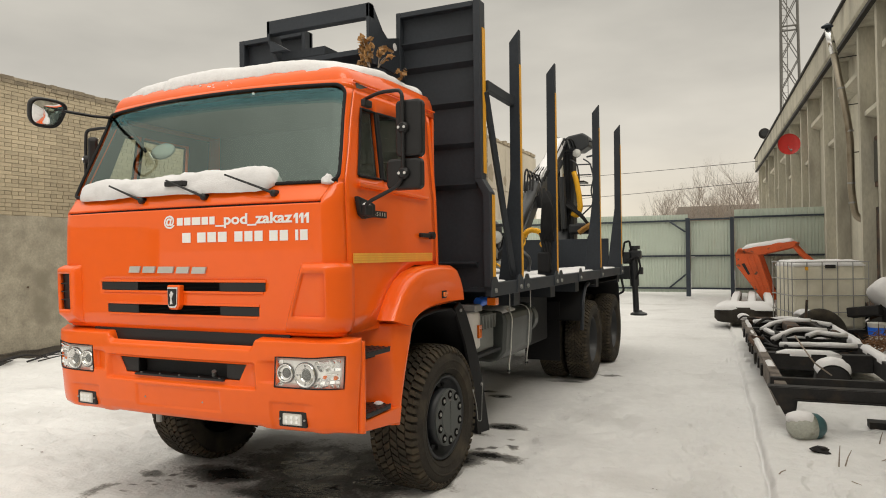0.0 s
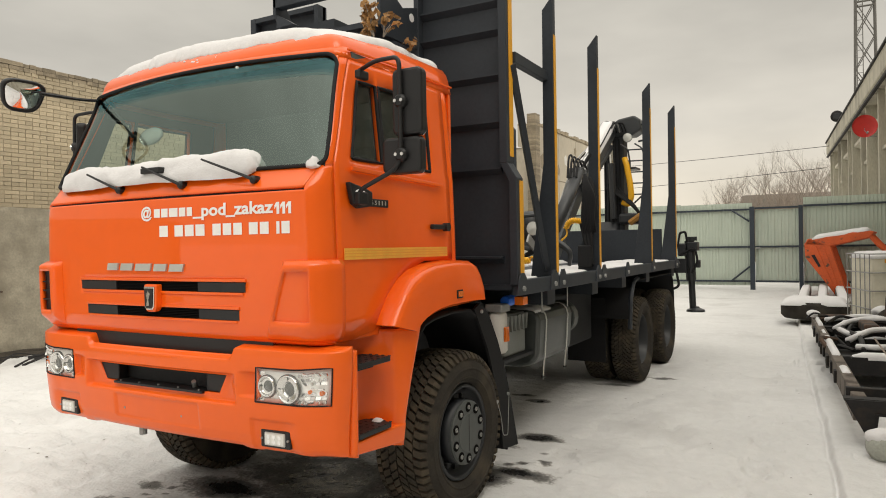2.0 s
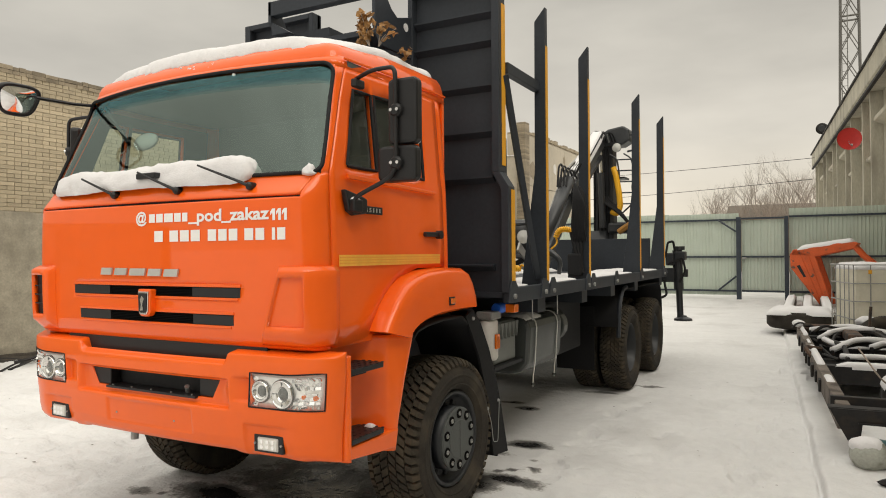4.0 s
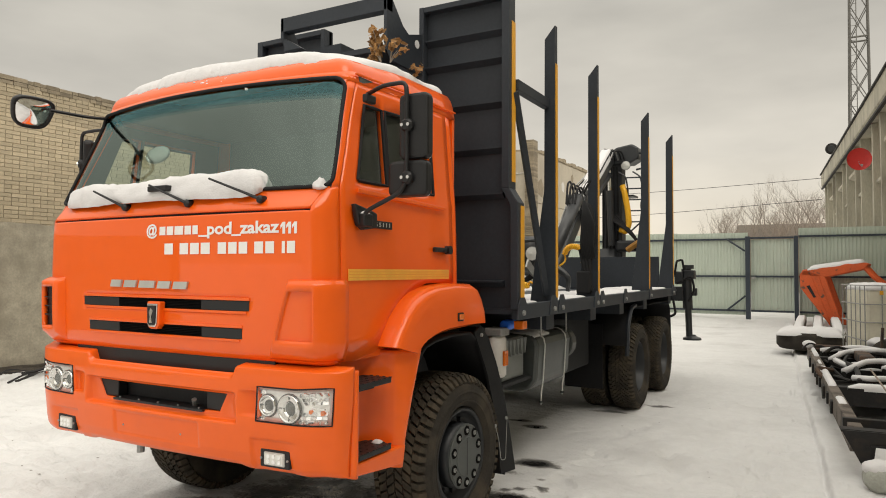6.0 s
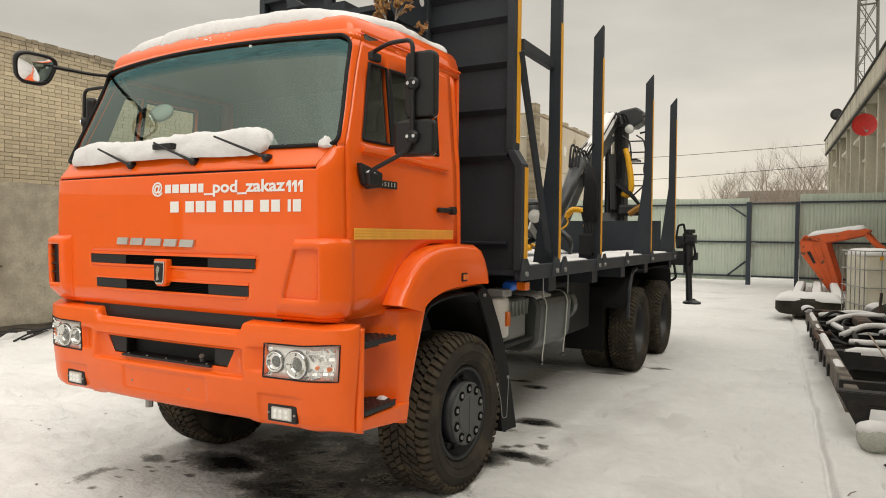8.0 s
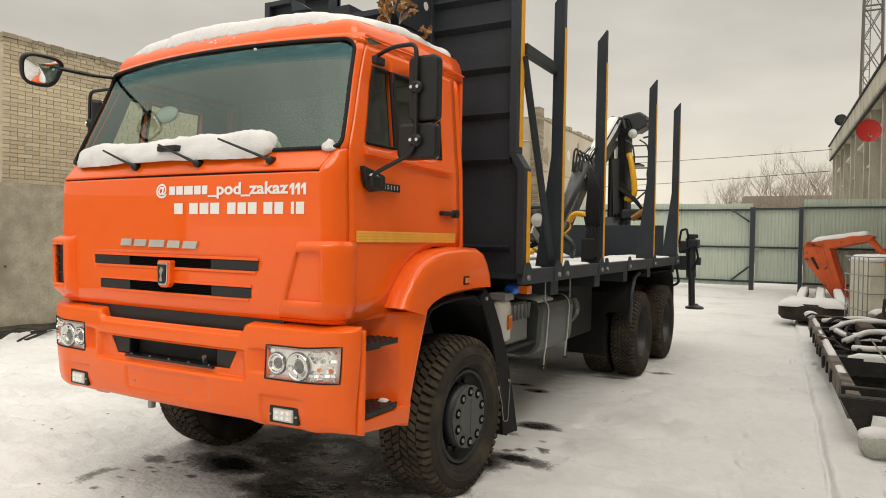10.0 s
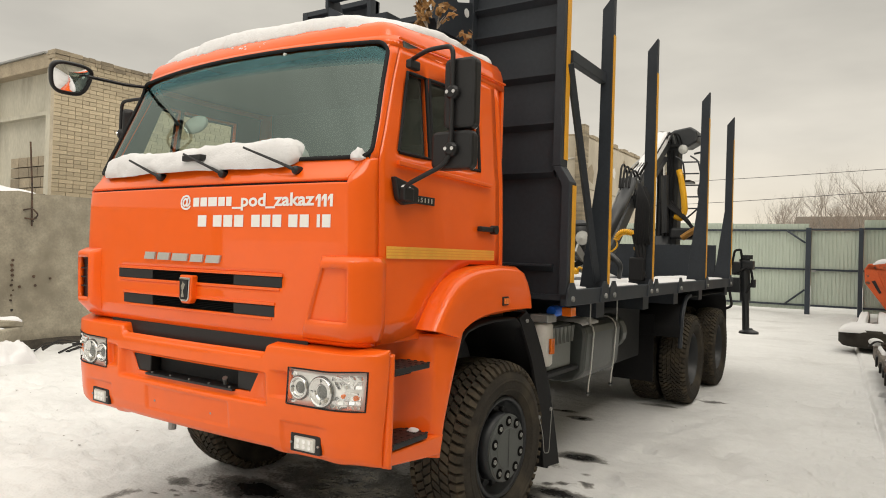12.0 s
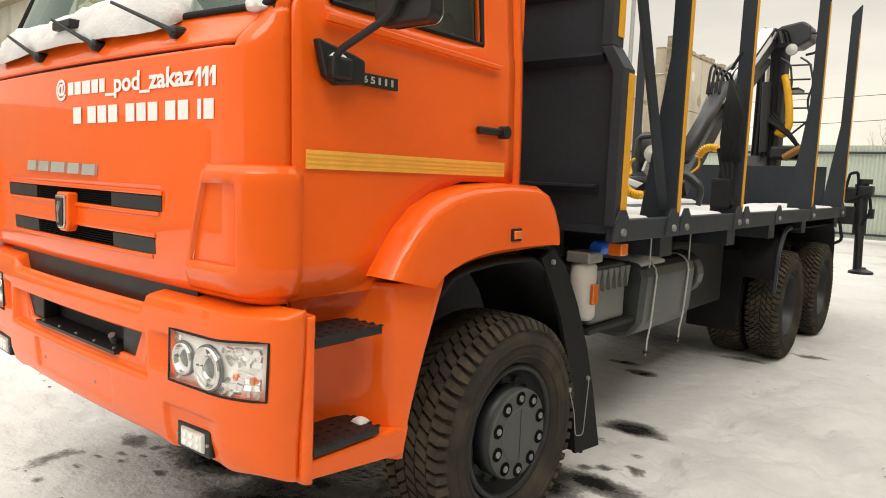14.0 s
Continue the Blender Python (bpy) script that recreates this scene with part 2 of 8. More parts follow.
M_DARK_TRIM = mat("dark_cab_trim", (0.045, 0.047, 0.046), 0.7, var=0.15, scale=8)
M_GREY_TRIM = mat("grey_cab_trim", (0.10, 0.115, 0.108), 0.8, var=0.1, scale=8)
M_HOSE = mat("yellow_spiral_hose", (0.78, 0.40, 0.01), 0.4, var=0.06)
M_CRANE = mat("charcoal_crane_paint", (0.021, 0.023, 0.026), 0.45, var=0.15, scale=5, fine=40)
M_CRANE_GREY = mat("grey_crane_boom_paint", (0.028, 0.031, 0.034), 0.4, var=0.12, scale=5, fine=40)
M_LENS = mat("milky_lamp_lens", (0.66, 0.66, 0.62), 0.2, var=0.05, coat=1.0)
M_REFLECTOR = mat("bright_lamp_reflector", (0.93, 0.93, 0.92), 0.14, metal=0.3, var=0.05, scale=30)
M_FACET = mat("faceted_lamp_reflector", (0.93, 0.93, 0.93), 0.10, metal=0.8, var=0.05, scale=30, island=0.15)
M_PROJECTOR = mat("grey_projector_glass", (0.10, 0.105, 0.10), 0.06, var=0.1, scale=30, coat=1.0)
M_STRAP = mat("pale_strap_steel", (0.50, 0.50, 0.47), 0.5, metal=0.2, var=0.1)
M_MIRROR = mat("mirror_glass", (0.9, 0.9, 0.9), 0.02, metal=1.0, var=0.0)
M_WOOD = mat("grey_weathered_wood", (0.12, 0.10, 0.08), 0.9, var=0.25, scale=6, stretch=(1, 1, 6))
G_SCREEN = glass("windscreen_glass", (0.80, 0.93, 0.87), 0.015, 0.915, (0.80, 0.97, 0.90))
G_SIDE = glass("side_window_glass", (0.93, 0.95, 0.93), 0.02, 0.91, edge=0.0)
G_LAMP = glass("clear_lamp_cover", (0.97, 0.97, 0.96), 0.02, 0.94, edge=0.0)


# ---- building helpers ----
def link(name, bm, material, parent=None, label="", smooth=False, bevel=0.0, thick=0.0, facing=None):
    me = bpy.data.meshes.new(name)
    bmesh.ops.recalc_face_normals(bm, faces=bm.faces)
    bm.normal_update()
    if facing and sum((f.normal.dot(Vector(facing)) for f in bm.faces), 0.0) < 0:
        bmesh.ops.reverse_faces(bm, faces=bm.faces)
    bm.to_mesh(me)
    bm.free()
    me.materials.append(material)
    if smooth:
        for f in me.polygons:
            f.use_smooth = True
    ob = new(name, me)
    if parent:
        ob.parent = parent
    if label:
        ob["label"] = label
    if thick:
        md = ob.modifiers.new("thickness", "SOLIDIFY")
        md.thickness, md.offset = thick, -1
    if bevel:
        md = ob.modifiers.new("edge", "BEVEL")
        md.width, md.segments, md.limit_method, md.angle_limit = bevel, 2, "ANGLE", radians(35)
        md.harden_normals = False
    return ob


def part(name, bm, material, parent, label="", **kw):
    return link(name, bm, material, parent, label, **kw)


def thing(name, label, category, group="", kind=""):
    return tagged(new(name), label, category, group, kind)


def struct(name, bm, material, label, category, **kw):
    return tagged(link(name, bm, material, **kw), label, category, kind="structure")


def box(bm, x0, x1, y0, y1, z0, z1, m=None):
    v = [bm.verts.new((x, y, z)) for x in (x0, x1) for y in (y0, y1) for z in (z0, z1)]
    for q in ((0, 1, 3, 2), (4, 6, 7, 5), (0, 4, 5, 1), (2, 3, 7, 6), (0, 2, 6, 4), (1, 5, 7, 3)):
        bm.faces.new([v[i] for i in q])
    if m is not None:
        for a in v:
            a.co = m @ a.co
    return bm


def B():
    return bmesh.new()


def boxm(*a, m=None):
    return box(B(), *a, m=m)


def prism(bm, pts, axis, a, b):
    """A polygon of (u, v) pairs pushed along an axis from a to b."""
    def at(u, v, w):
        return {"x": (w, u, v), "y": (u, w, v), "z": (u, v, w)}[axis]
    lo = [bm.verts.new(at(u, v, a)) for u, v in pts]
    hi = [bm.verts.new(at(u, v, b)) for u, v in pts]
    bm.faces.new(lo)
    bm.faces.new(hi[::-1])
    n = len(pts)
    for i in range(n):
        bm.faces.new((lo[i], lo[(i + 1) % n], hi[(i + 1) % n], hi[i]))
    return bm


def tube(bm, pts, r, seg=8, r1=None, close=True):
    """A round bar along a line of points, from radius r to r1."""
    pts = [Vector(p) for p in pts]
    r1 = r if r1 is None else r1
    rings, side = [], None
    for i, p in enumerate(pts):
        d = (pts[min(i + 1, len(pts) - 1)] - pts[max(i - 1, 0)]).normalized()
        if side is None:
            side = d.cross(Vector((0, 0, 1)) if abs(d.z) < 0.9 else Vector((1, 0, 0))).normalized()
        else:
            side = (side - d * side.dot(d)).normalized()
        up = d.cross(side)
        rr = r + (r1 - r) * i / max(len(pts) - 1, 1)
        rings.append([bm.verts.new(p + (side * math.cos(a) + up * math.sin(a)) * rr) for a in [2 * math.pi * j / seg for j in range(seg)]])
    for a, b in zip(rings, rings[1:]):
        for j in range(seg):
            bm.faces.new((a[j], a[(j + 1) % seg], b[(j + 1) % seg], b[j]))
    if close:
        bm.faces.new(rings[0][::-1])
        bm.faces.new(rings[-1])
    return bm


def bent(pts, n=5, k=0.3):
    """The line with its corners rounded."""
    pts = [Vector(p) for p in pts]
    out = [pts[0]]
    for a, b, c in zip(pts, pts[1:], pts[2:]):
        d = min((a - b).length, (c - b).length) * k
        p, q = b + (a - b).normalized() * d, b + (c - b).normalized() * d
        for i in range(n + 1):
            t = i / n
            out.append(p * (1 - t) ** 2 + b * 2 * t * (1 - t) + q * t * t)
    return out + [pts[-1]]


def lathe(bm, prof, seg, centre, axis="x", caps=False):
    """A closed profile of (along, radius) turned about an axis."""
    c = Vector(centre)
    rings = []
    for u, r in prof:
        ring = []
        for j in range(seg):
            a = 2 * math.pi * j / seg
            p = {"x": (u, r * math.cos(a), r * math.sin(a)), "y": (r * math.cos(a), u, r * math.sin(a)), "z": (r * math.cos(a), r * math.sin(a), u)}[axis]
            ring.append(bm.verts.new(c + Vector(p)))
        rings.append(ring)
    for a, b in zip(rings, rings[1:]):
        for j in range(seg):
            bm.faces.new((a[j], a[(j + 1) % seg], b[(j + 1) % seg], b[j]))
    if caps or len(prof) == 2:
        bm.faces.new(rings[0][::-1])
        bm.faces.new(rings[-1])
    return bm


def disc(bm, centre, r, depth, axis="x", seg=16):
    return lathe(bm, [(-depth / 2, r), (depth / 2, r)], seg, centre, axis)


def lerp(table, z):
    for (a, va), (b, vb) in zip(table, table[1:]):
        if z <= b:
            return va + (vb - va) * max(0, (z - a)) / (b - a)
    return table[-1][1]


def sheet(bm, fn, us, vs, holes=()):
    """A surface fn(u, v) over two lists of lines, open where a hole (u0, u1, v0, v1) lies."""
    g = [[bm.verts.new(fn(u, v)) for u in us] for v in vs]
    for j in range(len(vs) - 1):
        for i in range(len(us) - 1):
            u, v = (us[i] + us[i + 1]) / 2, (vs[j] + vs[j + 1]) / 2
            if not any(a < u < b and c < v < d for a, b, c, d in holes):
                bm.faces.new((g[j][i], g[j][i + 1], g[j + 1][i + 1], g[j + 1][i]))
    loose = [v for v in bm.verts if not v.link_faces]
    for v in loose:
        bm.verts.remove(v)
    return bm


def steps(a, b, n):
    return [a + (b - a) * i / n for i in range(n + 1)]


def merged(*lists):
    out = sorted(set(round(v, 5) for q in lists for v in q))
    return [v for i, v in enumerate(out) if i == 0 or v - out[i - 1] > 1e-4]


def mound(bm, x0, x1, y0, y1, z, h, nx, ny, edge=0.25, rough=0.25, seed=0.0, base=None):
    """A snow cover: rounded at its rim, lumpy on top."""
    def fn(i, j):
        u, v = i / nx, j / ny
        wob = 0.05 * noise.noise(Vector((u * 5, v * 5, seed + 3)))
        e = min(1.0, max(0.0, min(u, 1 - u) * (x1 - x0) / edge)), min(1.0, max(0.0, min(v, 1 - v) * (y1 - y0) / edge))
        k = math.sqrt(max(0, 1 - (1 - e[0]) ** 2)) * math.sqrt(max(0, 1 - (1 - e[1]) ** 2))
        x, y = x0 + (x1 - x0) * (u + wob * (0.5 if 0 < i < nx else 0.25)), y0 + (y1 - y0) * (v + wob * (0.5 if 0 < j < ny else 0.25))
        zz = (base(x, y) if base else z) + h * k * (1 + rough * noise.noise(Vector((x * 4, y * 4, seed))) + 0.4 * rough * noise.noise(Vector((x * 13, y * 13, seed))))
        return Vector((x, y, zz))
    sheet(bm, fn, list(range(nx + 1)), list(range(ny + 1)))
    rim = [e for e in bm.edges if len(e.link_faces) == 1]
    new_e = bmesh.ops.extrude_edge_only(bm, edges=rim)["geom"]
    for q in new_e:
        if isinstance(q, bmesh.types.BMVert):
            q.co.z -= 0.03
    return bm


def text_mesh(body, size):
    cu = bpy.data.curves.new("lettering", "FONT")
    cu.body, cu.size, cu.resolution_u = body, size, 3
    cu.offset = 0.030 * size
    ob = bpy.data.objects.new("lettering", cu)
    scene.collection.objects.link(ob)
    bpy.context.view_layer.update()
    me = bpy.data.meshes.new_from_object(ob.evaluated_get(bpy.context.evaluated_depsgraph_get()))
    bpy.data.objects.remove(ob)
    return me


# ---- ground: one snowy sheet, a kerb step along the yard, a drift by the slab wall ----
def kerb_x(y):
    return 3.40 - 0.051 * y


prints = {}
rnd = random.Random(5)


def tread_print(x, y, a, depth):
    for ix in range(int(x * 2) - 1, int(x * 2) + 3):
        for iy in range(int(y * 2) - 1, int(y * 2) + 3):
            prints.setdefault((ix, iy), []).append((x, y, math.cos(a), math.sin(a), depth * 0.95))


for x0, y0, a, n in ((-6.8, -0.5, 0.9, 9), (-5.9, -1.0, 1.5, 9), (-4.6, -1.8, 1.9, 8), (-3.4, -1.2, 0.3, 8), (-5.2, 0.6, 0.2, 9), (-4.0, 1.5, -0.3, 8), (-2.6, -0.6, 2.4, 7), (-6.6, 2.2, -0.5, 7), (-1.9, -1.2, 0.6, 6),
                     (2.1, 1.0, 1.5, 14), (2.7, 0.2, 1.6, 14), (1.9, 3.0, 1.4, 12), (2.5, 4.0, 1.75, 12), (1.7, 8.5, 1.5, 10), (4.2, 1.2, 1.2, 6), (3.9, 2.0, 0.5, 4), (4.8, 2.5, 1.9, 6)):
    for k in range(n):
        d = 0.36 * k
        side = 0.11 * (1 if k % 2 else -1)
        tread_print(x0 + d * math.cos(a) - side * math.sin(a) + rnd.uniform(-0.06, 0.06), y0 + d * math.sin(a) + side * math.cos(a) + rnd.uniform(-0.06, 0.06), a + rnd.uniform(-0.3, 0.3), rnd.uniform(0.010, 0.028))
for k in range(200):
    tread_print(rnd.uniform(1.25, 3.3), rnd.uniform(-1.2, 9.0), rnd.uniform(0, 6), rnd.uniform(0.006, 0.026))
for k in range(60):
    tread_print(rnd.uniform(3.5, 5.5), rnd.uniform(0.3, 4.0), rnd.uniform(0, 6), rnd.uniform(0.008, 0.030))
for k in range(170):
    tread_print(rnd.uniform(-7, -1.3), rnd.uniform(-2, 3.5), rnd.uniform(0, 6), rnd.uniform(0.008, 0.034))


def ground_z(x, y):
    n1 = noise.noise(Vector((x * 0.5, y * 0.5, 0.3)))
    n2 = noise.noise(Vector((x * 2.2, y * 2.2, 1.7)))
    n3 = noise.noise(Vector((x * 7.0, y * 7.0, 4.1)))
    near = 1.0 if abs(x) < 30 and abs(y) < 40 else 0.0
    z = near * (0.014 * n1 + 0.014 * n2 + 0.008 * n3)
    for px, py, c, s, dep in prints.get((int(x * 2), int(y * 2)), ()):
        u, v = (x - px) * c + (y - py) * s, -(x - px) * s + (y - py) * c
        q = (u / 0.15) ** 2 + (v / 0.07) ** 2
        if q < 2.2:
            z += -dep if q < 0.8 else (-dep + (q - 0.8) * dep * 1.2)
    d = x - kerb_x(y) - 0.03 * n1 - 0.022 * n2 - 0.006 * n3
    if near and y < 21.0:
        k = min(1.0, max(0.0, d / 0.045))
        k = k * k * (3 - 2 * k)
        z += k * (0.050 + 0.03 * n2 + 0.02 * n1)
        z -= 0.032 * math.exp(-((d + 0.002) / 0.014) ** 2) * max(0.25, 0.8 + 0.9 * n2)
        z += min(1.0, max(0.0, (d - 0.5) / 1.2)) * (0.06 + 0.07 * n2 + 0.02 * n3)
    if near and x < -5.5:
        k = min(1.0, (-5.5 - x) / 2.2)
        z += k * (0.045 + 0.05 * n1 + 0.05 * n2 + 0.03 * n3)
    elif near and x < -1.6:
        z += 0.022 * n2 + 0.014 * n3
    if near and y > 20.4:
        z += min(1.0, (y - 20.4) / 1.0) * (0.16 + 0.06 * n1)
    return z


gx = merged([-2500, -900, -300, -100, -50, -30], steps(-20, -9, 11), steps(-9, -7, 20), steps(-7, -1.6, 96), steps(-1.6, 1.6, 110), steps(1.6, 2.6, 18), steps(2.6, 3.8, 110), steps(3.7, 6.0, 46), steps(6.0, 7.5, 8), steps(8, 20, 8), [30, 60, 150, 400, 1000, 2500])
gy = merged([-2500, -900, -300, -100, -40], steps(-20, -3, 17), steps(-3, 0, 50), steps(0, 3.4, 120), steps(3.4, 8, 84), steps(8, 22, 90), steps(23, 40, 10), [60, 100, 200, 500, 1200, 2500])
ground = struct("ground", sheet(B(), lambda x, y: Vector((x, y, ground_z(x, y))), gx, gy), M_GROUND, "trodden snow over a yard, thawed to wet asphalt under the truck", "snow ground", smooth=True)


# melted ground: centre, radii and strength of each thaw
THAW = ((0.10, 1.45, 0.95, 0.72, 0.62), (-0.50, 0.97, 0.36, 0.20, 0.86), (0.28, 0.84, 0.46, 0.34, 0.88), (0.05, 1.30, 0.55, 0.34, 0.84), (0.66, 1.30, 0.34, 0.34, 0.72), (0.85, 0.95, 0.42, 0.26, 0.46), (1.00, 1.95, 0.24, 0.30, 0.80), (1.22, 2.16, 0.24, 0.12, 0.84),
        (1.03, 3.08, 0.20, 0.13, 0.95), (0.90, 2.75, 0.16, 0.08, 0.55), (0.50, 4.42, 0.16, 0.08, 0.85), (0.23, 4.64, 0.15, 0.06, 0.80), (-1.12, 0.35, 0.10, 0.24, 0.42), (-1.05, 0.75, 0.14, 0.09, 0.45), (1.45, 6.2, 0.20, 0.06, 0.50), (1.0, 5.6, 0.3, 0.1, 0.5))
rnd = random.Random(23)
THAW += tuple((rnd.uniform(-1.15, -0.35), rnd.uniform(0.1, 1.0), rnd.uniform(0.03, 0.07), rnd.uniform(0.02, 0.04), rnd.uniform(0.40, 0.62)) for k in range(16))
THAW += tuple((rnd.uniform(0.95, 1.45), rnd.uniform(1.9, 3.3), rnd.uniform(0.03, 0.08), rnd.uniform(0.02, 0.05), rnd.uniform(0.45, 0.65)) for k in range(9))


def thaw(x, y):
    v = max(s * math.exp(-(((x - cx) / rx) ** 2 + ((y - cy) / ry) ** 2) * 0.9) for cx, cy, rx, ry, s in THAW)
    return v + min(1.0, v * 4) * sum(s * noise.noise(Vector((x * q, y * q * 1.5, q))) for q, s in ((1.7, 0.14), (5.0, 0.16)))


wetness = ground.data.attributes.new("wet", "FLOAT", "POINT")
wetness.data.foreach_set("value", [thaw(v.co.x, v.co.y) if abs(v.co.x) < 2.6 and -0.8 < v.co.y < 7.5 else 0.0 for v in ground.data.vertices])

# ---- slab wall along the yard's far side ----
slab_wall = thing("wall_west", "grey weathered concrete slab wall, stained and chipped", "wall", kind="structure")


def slab(y0, y1, k):
    bm = B()
    top = {-1: 2.34, 0: 2.39}.get(k, 2.365)
    ys, zs = steps(y0, y1, 14), merged(steps(-0.3, top, 14))

    def fn(y, z):
        e = 0.02 if z > top - 0.02 else 0.0
        return Vector((-8.0 + 0.012 * noise.noise(Vector((y * 2, z * 2, k))) - e, y, z + (0.03 * noise.noise(Vector((y * 3, 7, k))) if z > top - 0.1 else 0)))
    sheet(bm, fn, ys, zs)
    part("slab", bm, M_CONCRETE_WALL, slab_wall, thick=0.16)


for k in range(-3, 10):
    slab(2.40 + 3.0 * k + 0.010, 5.40 + 3.0 * k - 0.010, k)
# dark brown strip along the foot of the slabs
bm = sheet(B(), lambda y, z: Vector((-7.795 + 0.05 * noise.noise(Vector((y * 3.1, z * 6, 2))) - 0.22 * max(0.0, z - 0.06), y, z + 0.05 * noise.noise(Vector((y * 2.3, 3, z))))), steps(-6.0, 12.0, 120), [-0.1, 0.0, 0.06, 0.12, 0.17])
part("footing", bm, M_FOOTING, slab_wall, "dark brown footing strip under the slabs", thick=0.05)
part("joint", boxm(-8.0, -7.90, -7.0, 32.0, -0.2, 2.28), M_CHASSIS, slab_wall)
for k, (y, z, a, b) in enumerate(((2.305, 1.74, 0.08, 0.20), (2.475, 1.79, 0.08, 0.18), (2.32, 0.60, 0.08, 0.14), (2.48, 0.66, 0.08, 0.20), (5.30, 1.78, 0.08, 0.20), (5.48, 1.82, 0.08, 0.18))):
    bm = B()
    prism(bm, [(y - a / 2, z - b / 2), (y + a / 2 * 0.8, z - b / 2 * 0.9), (y + a / 2, z + b / 2), (y - a / 2 * 0.9, z + b / 2 * 0.9)], "x", -7.90, -7.826)
    part("rusted_plate", bm, M_RUST, slab_wall, "rusted embedded steel plate")
bm = B()
tube(bm, [(-7.82, 3.02, 1.90), (-7.81, 3.00, 2.5), (-7.80, 2.95, 3.18)], 0.014, 6)
tube(bm, bent([(-7.84, 2.90, 2.14), (-7.74, 2.98, 2.17), (-7.72, 3.06, 2.08), (-7.76, 3.02, 2.00), (-7.84, 2.92, 2.02)]), 0.012, 6)
part("bar", bm, M_RUST, slab_wall, "bent rusty reinforcing bar")
rnd = random.Random(17)
for k in range(26):
    y, z = (2.77 + rnd.uniform(-0.03, 0.03), 1.38 - 0.075 * k) if k < 9 else (rnd.uniform(1.0, 5.4), rnd.uniform(0.4, 2.2))
    bm = disc(B(), (-7.832, y, z), rnd.uniform(0.010, 0.024), 0.010, "x", 7)
    for v in bm.verts:
        v.co.y += rnd.uniform(-0.006, 0.006)
    part("pock", bm, M_RUST, slab_wall, "chipped hole in the slab")

# ---- brick building behind the slab wall ----
brick_house = thing("brick_building", "cream brick workshop with grey concrete bays and a flat roof", "building", kind="structure")
part("wall", boxm(-9.62, -9.512, 4.15, 27.0, 0, 5.04), M_MORTAR, brick_house, "cream brick side wall")
bm = B()
box(bm, -24, -9.62, 4.46, 27.0, 0, 4.9)
part("concrete_bay", bm, M_CONCRETE, brick_house, "grey stained concrete infill")
bm = B()
for x in (-9.9, -12.35, -14.8, -17.25, -19.7):
    box(bm, x - 0.13, x + 0.13, 4.28, 4.46, 0, 4.9)
part("pillar", bm, M_CONCRETE, brick_house)
bm = B()
for i in range(5):
    x = -10.03 - 2.45 * i
    box(bm, x - 2.19, x, 4.33, 4.46, 4.05, 4.12)
part("ledge", bm, M_CONCRETE, brick_house)
part("parapet", boxm(-24, -9.765, 4.24, 4.75, 4.9, 5.16), M_OLD_BRICK, brick_house, "sooty brick parapet")
bm, y = B(), 4.13
rnd = random.Random(41)
while y < 27.0:
    w = rnd.choice((0.12, 0.25, 0.25, 0.26))
    for z in (5.00, 5.075):
        k = rnd.uniform(-0.012, 0.012)
        if z < 5.05 or rnd.random() < 0.93:
            box(bm, -9.76 + k, -9.487 + k, y + 0.004, y + w - 0.004, z + 0.003, z + 0.070 + rnd.uniform(-0.008, 0.012) * (z > 5.05))
    y += w
part("parapet", bm, M_OLD_BRICK, brick_house, "sooty mossy brick parapet")
part("roof", boxm(-24, -9.76, 4.76, 27.0, 4.85, 5.05), M_CONCRETE, brick_house)
bm = B()
prism(bm, [(4.20, 5.165), (4.82, 5.165), (4.82, 5.20), (4.20, 5.20)], "x", -24, -10.0)
part("coping", bm, M_ZINC, brick_house, "dull roof-edge flashing")
bm = B()
random.seed(4)
for i in range(5):
    x = -10.03 - 2.45 * i
    for r in range(4):
        y0, end = ((x - 1.42, x), (x - 1.62, x - 0.02), (x - 2.15, x), (x - 1.2, x), (x - 2.15, x))[i]
        while y0 < end - 0.1:
            w = random.uniform(0.3, 0.42)
            box(bm, y0 + 0.01, min(y0 + w, end) - 0.01, 4.36, 4.47, 2.5 + r * 0.2 + 0.01, 2.5 + (r + 1) * 0.2 - 0.01)
            y0 += w
part("block_infill", bm, M_OLD_BRICK, brick_house, "sooty block infill under the bays")

# lean-to roof of sheet iron between wall and workshop
canopy = thing("lean_to_roof", "snow-covered sheet-iron lean-to roof over the slab wall", "roof")
bm = B()
bm.faces.new([bm.verts.new(p) for p in ((-7.95, 2.10, 2.30), (-7.95, 3.22, 2.38), (-9.48, 3.22, 2.58), (-9.48, 2.10, 2.50))])
part("sheet", bm, M_ZINC, canopy, thick=0.02)
bm = mound(B(), -9.46, -7.96, 2.12, 3.20, 0, 0.050, 14, 20, edge=0.12, seed=4.2, base=lambda x, y: 2.305 - (x + 7.95) * 0.131 + (y - 2.10) * 0.072)
part("snow_cover", bm, M_SNOW, canopy, "soft white snow", smooth=True)
part("post", tube(B(), [(-8.06, 3.29, 2.2), (-8.06, 3.29, 2.42)], 0.03), M_RUST, canopy)

